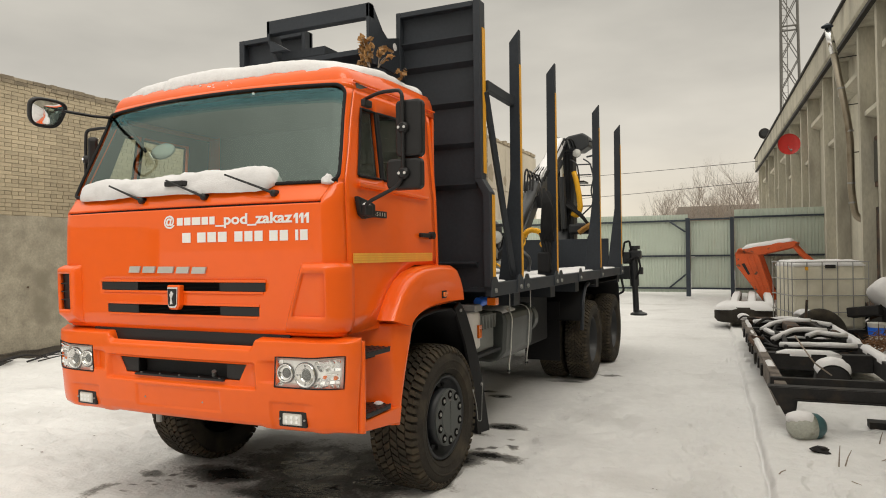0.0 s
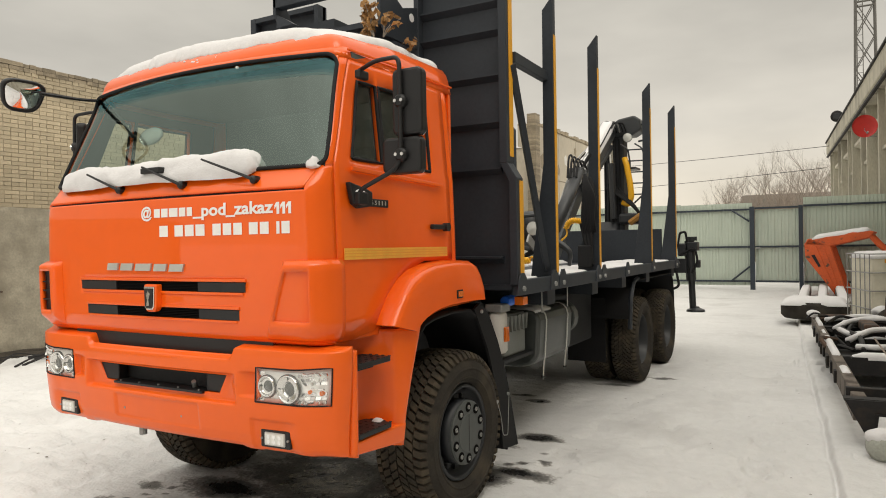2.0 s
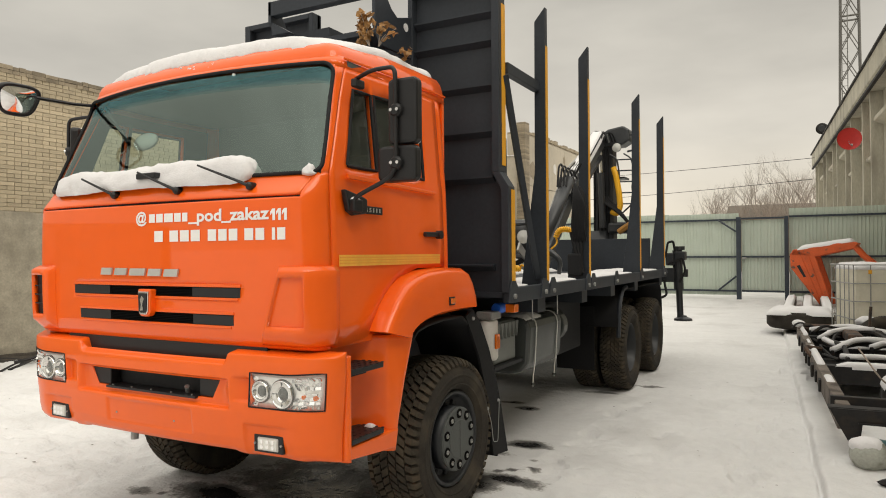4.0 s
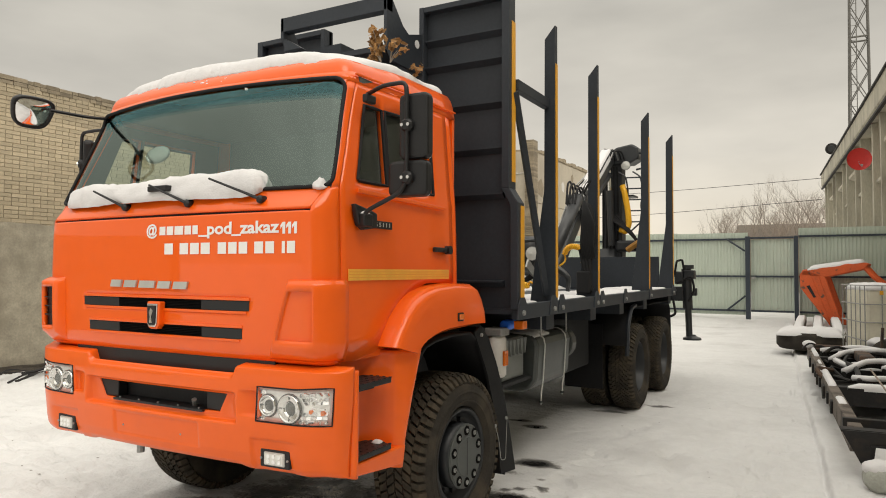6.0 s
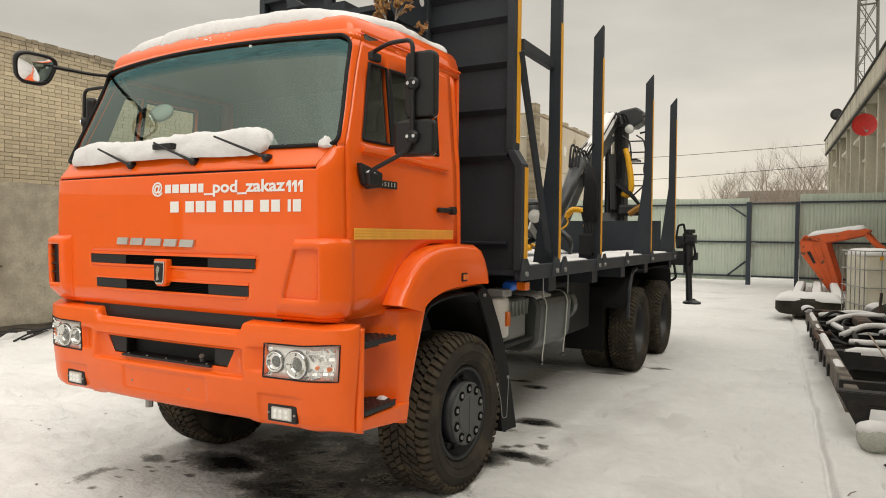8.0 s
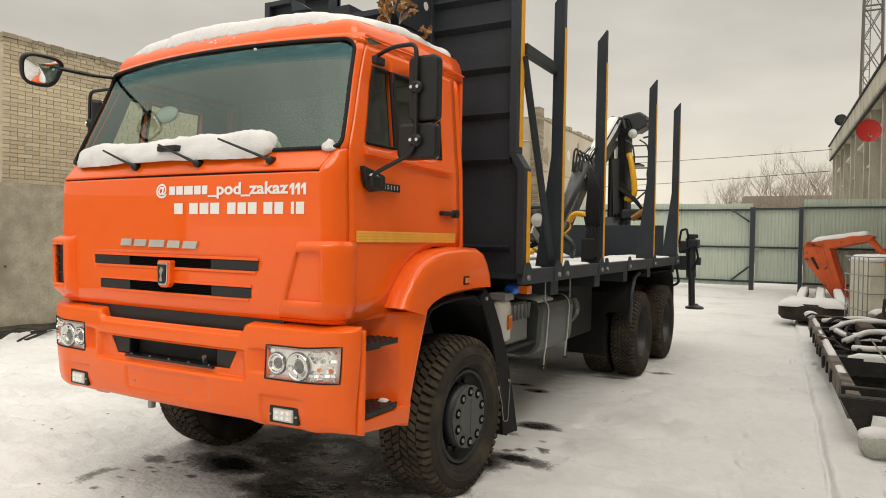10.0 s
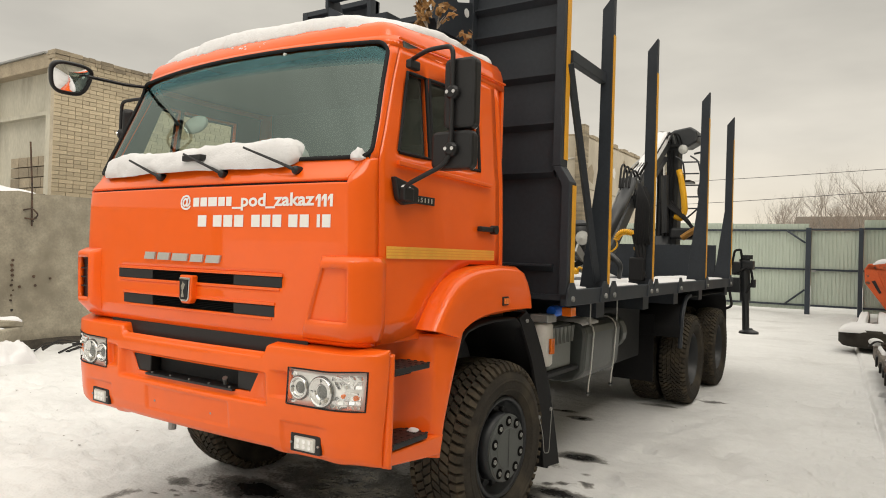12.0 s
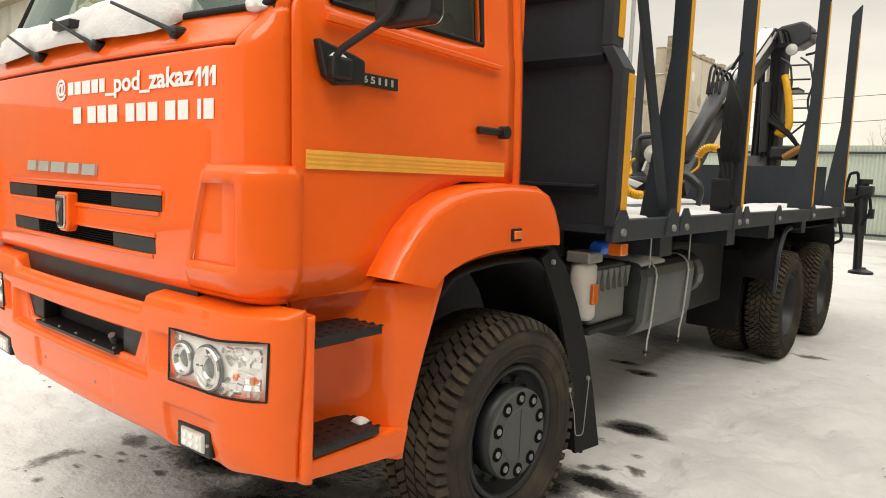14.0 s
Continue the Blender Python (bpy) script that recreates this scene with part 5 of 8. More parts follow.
# headlamps and fog lamps
def headlamp(sg):
    a, b, c, d = 0.742, 1.156, 0.930, 1.085
    xs = steps(a, b, 12)
    wide = steps(a - 0.010, b + 0.008, 12)
    bm = sheet(B(), lambda x, z: bump_at(bx(sg * x), z, -0.015), wide, steps(c - 0.008, d + 0.008, 3))
    lamp = part("headlamp", bm, M_REFLECTOR, truck, "clear headlamp with bright silver bowls", thick=0.008, smooth=True)
    loop = [bump_at(bx(sg * x), c, 0.0) for x in xs] + [bump_at(bx(sg * b), (c + d) / 2, 0)] + [bump_at(bx(sg * x), d, 0.0) for x in reversed(xs)] + [bump_at(bx(sg * a), (c + d) / 2, 0)]
    part("lamp_seal", tube(B(), loop + loop[:1], 0.0042, 6, close=False), M_RUBBER, lamp, "black lamp seal")
    ob = part("lamp_cover", sheet(B(), lambda x, z: bump_at(bx(sg * x), z, 0.002), xs, steps(c, d, 4)), G_LAMP, lamp, "clear lamp cover", smooth=True, facing=(0, -1, 0))
    ob.visible_shadow = False
    for x, r, z, lens in ((0.806, 0.052, 1.010, 0.027), (0.936, 0.068, 1.004, 0.030)):
        p = bump_at(bx(sg * x), z, 0.0)
        # the bowls look straight ahead, sunk behind the cover
        at = (p.x, p.y + 0.004, p.z)
        part("ring", lathe(B(), [(0.006, r + 0.003), (-0.006, r), (-0.008, r - 0.004), (-0.004, r - 0.007)], 32, at, "y"), M_CHROME, lamp, "chrome ring", smooth=True)
        part("bezel", lathe(B(), [(0.010, r + 0.006), (-0.001, r + 0.005), (-0.001, r + 0.002), (0.008, r + 0.001)], 32, at, "y"), M_PROJECTOR, lamp, "dark bezel", smooth=True)
        if x < 0.9:
            rows = [(-0.004, r - 0.007), (0.004, r - 0.010), (0.012, lens + 0.010), (0.013, lens + 0.001)]
        else:
            rows = [(-0.004, r - 0.007), (0.003, r - 0.016), (0.000, r - 0.026), (0.006, lens + 0.006), (0.012, lens + 0.001)]
        part("bowl", lathe(B(), rows, 32, at, "y"), M_CHROME, lamp, "bright reflector bowl", smooth=True)
        part("lens", lathe(B(), [(0.013, lens + 0.003), (0.009, lens), (0.004, lens * 0.72), (0.001, lens * 0.36), (0.0, 0.001)], 24, at, "y"), M_PROJECTOR, lamp, "grey glass projector lens", smooth=True)
        for a in (90, 180, 270) if x > 0.9 else (0, 180):
            q = Vector((math.cos(radians(a)), 0, math.sin(radians(a))))
            part("web", tube(B(), [Vector(at) + q * (lens + 0.004) + Vector((0, 0.006, 0)), Vector(at) + q * (r - 0.010) + Vector((0, -0.001, 0))], 0.0035, 5), M_PROJECTOR, lamp, "dark web in the bowl")
    p = bump_at(bx(sg * 0.872), 1.002, -0.010)
    part("bridge", boxm(p.x - 0.022, p.x + 0.022, p.y, p.y + 0.008, p.z - 0.008, p.z + 0.008), M_PROJECTOR, lamp, "grey bar between the bowls", bevel=0.003)
    rnd = random.Random(4)
    bm = B()
    for j, (z, x0, n) in enumerate(((0.944, 0.99, 5), (0.962, 1.006, 5), (0.980, 1.015, 5), (1.030, 1.015, 4), (1.048, 1.004, 5), (1.066, 0.985, 5))):
        for i in range(n):
            wide = (1.142 - x0) / n
            x = x0 + wide * (i + 0.5)
            p = bump_at(bx(sg * x), z, -0.010)
            m = Matrix.Translation(p) @ Matrix.Rotation(rnd.uniform(-0.5, 0.5), 4, "Z") @ Matrix.Rotation(rnd.uniform(-0.6, 0.6), 4, "X") @ Matrix.Rotation(rnd.uniform(-0.2, 0.2), 4, "Y")
            box(bm, -wide * 0.46, wide * 0.46, 0, 0.008, -0.0082, 0.0082, m=m)
    for x in (0.765, 0.775):
        for z in (0.945, 1.068):
            m = Matrix.Translation(bump_at(bx(sg * x), z, -0.012)) @ Matrix.Rotation(rnd.uniform(-0.5, 0.5), 4, "X")
            box(bm, -0.012, 0.012, 0, 0.008, -0.008, 0.008, m=m)
    part("facets", bm, M_FACET, lamp, "bright faceted reflector")
    p = bump_at(bx(sg * 1.082), 1.006, -0.010)
    part("divider", boxm(p.x - 0.055, p.x + 0.055, p.y - 0.002, p.y + 0.006, p.z - 0.003, p.z + 0.003), M_CHROME, lamp)
    for x, z, r in ((1.060, 0.990, 0.010), (1.118, 0.982, 0.012)):
        p = bump_at(bx(sg * x), z, -0.012)
        part("indicator", disc(B(), p, r, 0.014, "y", 12), M_AMBER, lamp, "amber indicator bulb")


def foglamp(sg):
    mid = sg * 0.856
    c = bump_at(bx(mid), 0.748, 0.0)
    e0, e1 = bump_at(bx(mid - 0.09), 0.748, 0.0), bump_at(bx(mid + 0.09), 0.748, 0.0)
    m = Matrix.Translation(c) @ Matrix.Rotation(math.atan2(e1.y - e0.y, e1.x - e0.x), 4, "Z")
    fog = part("fog_lamp", boxm(-0.092, 0.092, -0.012, 0.05, -0.045, 0.045, m=m), M_BLACK, truck, "black-framed square work lamp", bevel=0.008)
    part("lamp_frame", boxm(-0.064, 0.064, -0.018, -0.006, -0.033, 0.033, m=m), M_SILVER, fog, bevel=0.006)
    part("lens", boxm(-0.057, 0.057, -0.021, -0.016, -0.027, 0.027, m=m), M_LENS, fog, "milky lens", bevel=0.003)
    for i in (-1, 0, 1):
        for j in (-1, 1):
            part("diode", disc(B(), m @ Vector((i * 0.034, -0.0215, j * 0.0125)), 0.0100, 0.004, "y", 10), M_REFLECTOR, fog)
    for s2 in (-1, 1):
        part("screw", disc(B(), m @ Vector((s2 * 0.081, -0.014, 0)), 0.006, 0.008, "y", 8), M_ZINC, fog)


for sg in (1, -1):
    headlamp(sg)
    foglamp(sg)


# steps and wings
def wing(sg):
    def X(a, b):
        a, b = a * 0.984, b * 0.984
        return (sg * a, sg * b) if sg > 0 else (sg * b, sg * a)
    x0, x1 = X(1.0, 1.228)

    def rear(z):
        return lerp([(0.62, 0.612), (0.80, 0.66), (0.98, 0.72), (1.215, 0.81), (1.3, 0.84)], z)

    def well(i, z):
        y1 = rear(z)
        low = smooth01((1.080 - z) / 0.02)
        plan = [(1.02, 0.176), (1.215, 0.176), (1.230, 0.181), (1.236, 0.192), (1.236, 0.202), (1.228, 0.212), (1.206, 0.216),
                (1.09 + 0.03 * low, 0.225), (1.055 + 0.035 * low, 0.245), (1.035 + 0.03 * low, 0.29), (1.030 + 0.025 * low, 0.36), (1.035 + 0.02 * low, 0.43), (1.06 + 0.015 * low, 0.49),
                (1.105 + 0.01 * low, 0.53), (1.155, 0.553), (1.195, 0.568), (1.218, 0.585), (1.228, y1 - 0.03 - 0.02 * (y1 - 0.6)), (1.230, y1 - 0.008), (1.226, y1), (1.215, y1 + 0.004), (1.02, y1 + 0.004)]
        x, y = plan[i]
        return Vector((sg * x * 0.984, y, z - 0.06 * smooth01((0.31 - y) / 0.10) * max(0.0, (z - 1.05) / 0.195) - 0.11 * max(0.0, y - 0.17) * max(0.0, (0.745 - z) / 0.08)))
    st = part("step_panel", sheet(B(), well, list(range(22)), merged(steps(0.665, 1.245, 22), [1.06, 1.066, 1.072, 1.078])), M_ORANGE_PLASTIC, truck, "orange step panel with a deep well", smooth=True, thick=0.008)
    part("seam", boxm(*X(1.05, 1.200), 0.166, 0.180, 0.72, 1.185), M_RUBBER, st, "dark seam beside the bumper")
    part("step_sill", prism(B(), [(0.178, 0.672), (0.625, 0.628), (0.650, 0.735), (0.178, 0.735)], "x", *X(1.02, 1.232)), M_ORANGE_PLASTIC, st, bevel=0.012)
    part("tread_bracket", boxm(*X(1.07, 1.16), 0.23, 0.44, 1.060, 1.088), M_CHASSIS, st)
    part("step_top", boxm(*X(0.98, 1.13), 0.16, 0.74, 1.215, 1.262), M_ORANGE_PLASTIC, st, bevel=0.01)
    for z in (0.742, 1.088):
        tr = part("tread", boxm(*X(1.05, 1.238), 0.207, 0.492, z, z + 0.028), M_BLACK, st, "black step tread", bevel=0.005)
        bm = B()
        for i in range(6):
            for j in range(4):
                disc(bm, (sg * (1.09 + 0.040 * j), 0.24 + 0.05 * i, z + 0.0285), 0.009, 0.004, "z", 8)
        tagged(part("studs", bm, M_BLACK, st), kind="stuff")
    part("snow_clump", mound(B(), *X(1.135, 1.185), 0.45, 0.50, 0.770, 0.016, 8, 8, edge=0.02, rough=0.9, seed=7), M_SNOW, st, "clump of snow", smooth=True)
    outer = [(0.50, 1.272), (0.55, 1.345), (0.62, 1.43), (0.71, 1.505), (0.82, 1.555), (0.96, 1.585), (1.20, 1.600), (1.42, 1.595), (1.50, 1.565), (1.555, 1.50), (1.585, 1.42), (1.590, 1.335)]
    inn = [(0.74, 1.215), (0.765, 1.235), (0.79, 1.25), (0.84, 1.270), (0.92, 1.292), (1.00, 1.306), (1.10, 1.316), (1.22, 1.320), (1.32, 1.323), (1.42, 1.326), (1.52, 1.328), (1.575, 1.33)]
    bm = B()
    lanes = [(1.05, 0.0), (1.145, 0.0), (1.208, 0.008), (1.234, 0.03), (1.243, 0.07)]
    grid = []
    for k, (x, drop) in enumerate(lanes):
        grid.append([bm.verts.new((sg * x, o[0] + (i[0] - o[0]) * drop * 2.2, o[1] + (i[1] - o[1]) * drop * 2.2)) for o, i in zip(outer, inn)])
    for f in (0.45, 0.75, 0.94, 1.0):
        grid.append([bm.verts.new((sg * (1.243 if f < 0.95 else 1.222), o[0] + (i[0] - o[0]) * f, o[1] + (i[1] - o[1]) * f)) for o, i in zip(outer, inn)])
    grid.append([bm.verts.new((sg * 1.05, i[0], i[1])) for i in inn])
    for a, b in zip(grid, grid[1:]):
        for i in range(len(outer) - 1):
            bm.faces.new((a[i], a[i + 1], b[i + 1], b[i]))
    for end in (0, -1):
        bm.faces.new([g[end] for g in grid])
    wg = part("wing", bm, M_ORANGE, truck, "glossy orange front wing", smooth=True)
    wg.data.set_sharp_from_angle(angle=radians(50))
    mk = part("side_marker", boxm(*X(1.25, 1.271), 1.19, 1.262, 1.365, 1.417), M_RUBBER, wg, bevel=0.004)
    part("lens", boxm(*X(1.262, 1.280), 1.20, 1.255, 1.374, 1.408), M_AMBER, wg, "amber side marker", bevel=0.004)
    # liner and mudflap
    bm = B()
    curve = [(0.80, 1.18), (0.88, 1.245), (1.0, 1.27), (1.2, 1.285), (1.45, 1.28), (1.60, 1.20), (1.74, 1.05), (1.85, 0.85), (1.93, 0.62), (1.98, 0.42), (2.02, 0.22)]
    sheet(bm, lambda x, i: Vector((sg * x, curve[i][0], curve[i][1])), [0.70, 0.95, 1.20], list(range(len(curve))))
    lin = part("mudguard", bm, M_FLAP, truck, "black plastic mudguard", smooth=True, thick=0.018)
    bm = B()
    rim_in = [(1.60, 1.31), (1.72, 1.22), (1.86, 1.02), (1.99, 0.78), (2.08, 0.55), (2.19, 0.21)]
    rim_out = [(1.50, 1.27), (1.58, 1.16), (1.70, 0.98), (1.80, 0.75), (1.87, 0.52), (1.93, 0.24)]
    v = [[bm.verts.new((sg * 1.205, y, z)) for y, z in r] for r in (rim_in, rim_out)]
    for i in range(5):
        bm.faces.new((v[0][i], v[0][i + 1], v[1][i + 1], v[1][i]))
    part("flange", bm, M_FLAP, lin, thick=0.02)
    bm = B()
    sheet(bm, lambda x, i: Vector((sg * x, rim_in[i][0], rim_in[i][1])), [0.72, 1.2], list(range(6)))
    part("flap", bm, M_FLAP, lin, thick=0.012)
    part("flap_wire", tube(B(), bent([(sg * 1.222, 1.80, 0.60), (sg * 1.235, 1.83, 0.50), (sg * 1.235, 1.86, 0.36), (sg * 1.23, 1.95, 0.34), (sg * 1.225, 1.99, 0.62)], 4), 0.0025, 4), M_ZINC, lin)
    for y, z in ((1.80, 0.605), (1.99, 0.625), (1.58, 1.25)):
        part("screw", disc(B(), (sg * 1.22, y, z), 0.012, 0.012, "x", 8), M_ZINC, lin)


for sg in (1, -1):
    wing(sg)


# wheels
def wheel(name, cx, cy, cz, R, sg, front, twin=False):
    """Tyre with tread lugs, dished rim, bolted hub. cx: the tyre's middle."""
    carcass, lugs = tyre_mesh(R)
    if front:
        for v in list(carcass.verts) + list(lugs.verts):
            v.co.x = v.co.x * 1.26 - 0.040
    w = part(name, carcass, M_TYRE, truck, "chunky all-terrain tyre, dusty", smooth=True)
    tagged(part("tread", lugs, M_LUG, w, "chunky tread lugs"), kind="stuff")
    w.location = (cx, cy, cz)
    w.rotation_euler = (0, 0, (0 if sg > 0 else math.pi) + (radians(-2.5) if front else 0))
    if twin:
        return w
    ri = 0.303
    if front:
        prof = [(-0.10, ri), (0.105, ri), (0.115, ri - 0.012), (0.085, ri - 0.028), (0.06, ri - 0.045), (0.045, 0.232), (0.045, 0.002)]
    else:
        prof = [(-0.10, ri), (0.105, ri), (0.115, ri - 0.012), (0.085, ri - 0.028), (-0.02, ri - 0.05), (-0.06, 0.20), (-0.09, 0.17), (-0.09, 0.002)]
    rim = part("rim", lathe(B(), prof, 40, (0, 0, 0), "x"), M_RIM, w, "graphite steel rim", smooth=True)
    rim.data.set_sharp_from_angle(angle=radians(30))
    if front:
        part("lock_ring", lathe(B(), [(0.108, ri + 0.004), (0.122, ri - 0.004), (0.118, ri - 0.022), (0.100, ri - 0.026)], 40, (0, 0, 0), "x"), M_RIM, w, smooth=True)
        # hub side in rim paint: the shadow round the cover is put in its colour
        part("hub_side", lathe(B(), [(0.04, 0.206), (0.136, 0.2035)], 40, (0, 0, 0), "x"), M_RIM, w, "hub side, darkened for the shadow round the cover", smooth=True)
        part("hub_cover", lathe(B(), [(0.134, 0.203), (0.148, 0.202), (0.156, 0.192), (0.156, 0.124), (0.160, 0.120), (0.162, 0.002)], 40, (0, 0, 0), "x"), M_HUB, w, "grey bolted hub cover")
        part("hub_crack", boxm(0.1622, 0.1632, -0.0015, 0.0015, -0.116, 0.116), M_CHASSIS, w)
        for i in range(10):
            a = 2 * math.pi * (i + 0.5) / 10
            c = (0.157, 0.163 * math.cos(a), 0.163 * math.sin(a))
            # no pocket is cut: a black disc paints the shade round each nut
            part("bolt_hole", lathe(B(), [(-0.003, 0.031), (0.0026, 0.031)], 16, c, "x"), M_PIT, w, "flat black disc for the shade in a bolt pocket")
            part("bolt", lathe(B(), [(0.0, 0.0145), (0.008, 0.014), (0.008, 0.0105), (0.003, 0.010), (0.003, 0.001)], 10, c, "x"), M_ZINC, w, "bright wheel nut")
        for i in range(14):
            a = 2 * math.pi * i / 14
            part("rim_notch", boxm(0.044, 0.064, -0.022, 0.022, 0.212, 0.240, m=Matrix.Rotation(a, 4, "X")), M_CHASSIS, w)
    else:
        part("hub", lathe(B(), [(-0.09, 0.13), (0.0, 0.12), (0.03, 0.10), (0.04, 0.002)], 24, (0, 0, 0), "x"), M_RIM, w, smooth=True)
        for i in range(10):
            a = 2 * math.pi * i / 10
            part("bolt", lathe(B(), [(-0.09, 0.016), (-0.06, 0.015), (-0.06, 0.002)], 6, (0, 0.165 * math.cos(a), 0.165 * math.sin(a)), "x"), M_CHASSIS, w)
    return w


def tyre_mesh(R):
    bm = B()
    prof = [(-0.105, 0.303), (-0.135, 0.322), (-0.150, 0.365), (-0.152, 0.42), (-0.138, R - 0.062), (-0.110, R - 0.028), (-0.05, R - 0.019), (0.0, R - 0.018),
            (0.05, R - 0.019), (0.110, R - 0.028), (0.138, R - 0.062), (0.152, 0.42), (0.150, 0.365), (0.135, 0.322), (0.105, 0.303)]
    lathe(bm, prof, 56, (0, 0, 0), "x")
    shell, bm = bm, B()
    n = 58
    rnd = random.Random(5)
    for i in range(n):
        for sd in (-1, 1):
            a0 = 2 * math.pi * (i + (0.5 if sd > 0 else 0)) / n
            da = 2 * math.pi / n
            # a middle block, and a shoulder block that runs down over the side wall
            for cut, wd in (([(0.004, -0.30, R), (0.042, 0.28, R + 0.001)], 0.37), ([(0.047, 0.62, R), (0.090, 1.16, R - 0.002)], 0.36),
                            ([(0.094, 1.62, R - 0.004), (0.126, 1.86, R - 0.013), (0.149, 1.90, R - 0.050)], 0.33)):
                tops, lows = [], []
                for x, sh, rr in cut:
                    q = wd - (0.07 if rr < R - 0.04 else 0)
                    for e in (-1, 1):
                        a = a0 + da * (sh + e * q) + rnd.uniform(-0.004, 0.004)
                        tops.append(bm.verts.new((sd * x, rr * math.cos(a), rr * math.sin(a))))
                        a = a0 + da * (sh + e * (q + 0.04))
                        lows.append(bm.verts.new((sd * (x - (0.02 if x > 0.14 else 0)), (rr - 0.026) * math.cos(a), (rr - 0.026) * math.sin(a))))
                for j in range(len(cut) - 1):
                    p = 2 * j
                    bm.faces.new((tops[p], tops[p + 1], tops[p + 3], tops[p + 2]))
                    bm.faces.new((tops[p], tops[p + 2], lows[p + 2], lows[p]))
                    bm.faces.new((tops[p + 1], lows[p + 1], lows[p + 3], tops[p + 3]))
                bm.faces.new((tops[0], lows[0], lows[1], tops[1]))
                bm.faces.new((tops[-2], tops[-1], lows[-1], lows[-2]))
    lathe(shell, [(0.150, 0.395), (0.156, 0.40), (0.156, 0.41), (0.150, 0.415)], 56, (0, 0, 0), "x")
    lathe(shell, [(0.144, 0.338), (0.149, 0.342), (0.149, 0.348), (0.146, 0.353)], 56, (0, 0, 0), "x")
    return shell, bm


R_TYRE = 0.52
for sg in (1, -1):
    wheel("front_wheel", sg * 1.055, 1.385, 0.495, R_TYRE, sg, True)
    for y in (5.98, 7.46):
        wheel("rear_wheel", sg * 1.135, y, 0.52, R_TYRE, sg, False)
        wheel("rear_wheel", sg * 0.785, y, 0.52, R_TYRE, sg, False, twin=True)

# chassis
for sg in (1, -1):
    part("frame_rail", boxm(sg * 0.40 - 0.04, sg * 0.40 + 0.04, 0.35, 8.9, 0.80, 1.06), M_CHASSIS, truck)
for y in (1.385, 5.98, 7.46):
    ax = part("axle", tube(B(), [(-0.85, y, 0.53), (0.85, y, 0.53)], 0.075, 10), M_CHASSIS, truck)
    part("differential", lathe(B(), [(-0.2, 0.05), (-0.1, 0.19), (0.1, 0.19), (0.2, 0.05)], 14, (0.0, y, 0.54), "y"), M_CHASSIS, ax)
part("engine", boxm(-0.45, 0.45, 0.5, 1.7, 0.55, 1.25), M_CHASSIS, truck, "dark engine block", bevel=0.05)
part("gearbox", boxm(-0.3, 0.3, 1.7, 2.9, 0.6, 1.05), M_CHASSIS, truck, bevel=0.06)
for sg in (1, -1):
    part("leaf_spring", prism(B(), [(0.6, 0.72), (1.385, 0.62), (2.2, 0.74), (2.2, 0.78), (1.385, 0.70), (0.6, 0.76)], "x", sg * 0.45, sg * 0.55), M_CHASSIS, truck)
    part("rear_spring", prism(B(), [(5.5, 0.66), (6.72, 0.80), (7.95, 0.66), (7.95, 0.72), (6.72, 0.92), (5.5, 0.72)], "x", sg * 0.45, sg * 0.57), M_CHASSIS, truck)
    part("damper", tube(B(), [(sg * 0.85, 1.15, 0.55), (sg * 0.82, 1.05, 1.24)], 0.035, 8), M_CHASSIS, truck)
    # rear mudguards
    pts = [(5.38, 0.82), (5.44, 1.02), (5.52, 1.16), (5.64, 1.25), (7.90, 1.25), (8.02, 1.14), (8.08, 0.95), (8.10, 0.72)]
    bm = sheet(B(), lambda x, i: Vector((sg * x, pts[i][0], pts[i][1])), [0.55, 0.9, 1.24], list(range(len(pts))))
    part("rear_mudguard", bm, M_FLAP, truck, "black rear mudguard", smooth=True, thick=0.012)
    # flap added to darken the inner wheels like the shadow under the bed
    bm = sheet(B(), lambda x, z: Vector((sg * x, 5.40, z)), steps(0.50, 0.96, 3), steps(0.30, 1.05, 4))
    part("rear_flap", bm, M_FLAP, truck, "black flap, also standing for the shade over the inner wheels", thick=0.012)
    part("guard_bracket", tube(B(), bent([(sg * 1.245, 5.40, 0.70), (sg * 1.245, 5.45, 1.05), (sg * 1.245, 5.60, 1.24), (sg * 1.245, 5.80, 1.27)], 5), 0.026, 6), M_STEEL, truck)

# tank, ribbed box, filter
tank = part("fuel_tank", prism(B(), [(0.62, 0.74), (0.68, 0.675), (0.98, 0.665), (1.08, 0.690), (1.14, 0.76), (1.16, 1.06), (1.14, 1.11), (1.10, 1.14), (1.04, 1.15), (0.68, 1.15), (0.62, 1.09)], "y", 2.78, 3.62), M_TANK, truck, "grey painted fuel tank", bevel=0.03)
for y in (2.92, 3.46):
    part("strap", tube(B(), [(0.75, y, 1.160), (1.09, y, 1.158), (1.13, y, 1.140), (1.157, y, 1.108), (1.168, y, 1.06), (1.150, y, 0.76), (1.135, y, 0.66), (1.130, y, 0.555)], 0.006, 6), M_STRAP, tank, "bright tank strap")
    part("strap_nut", tube(B(), [(1.131, y, 0.585), (1.131, y, 0.57)], 0.018, 8), M_CHASSIS, tank)
part("filler_cap", lathe(B(), [(0, 0.07), (0.035, 0.07), (0.04, 0.06), (0.041, 0.002)], 16, (1.03, 3.05, 1.15), "z"), M_ZINC, tank)
part("snow_cover", mound(B(), 0.70, 1.12, 2.80, 3.15, 1.145, 0.035, 8, 8, edge=0.1, seed=3), M_SNOW, tank, "dusting of snow", smooth=True)
part("tank_end", disc(B(), (1.0, 3.74, 1.0), 0.16, 0.12, "y", 18), M_TANK, truck, "grey air vessel", bevel=0.01)
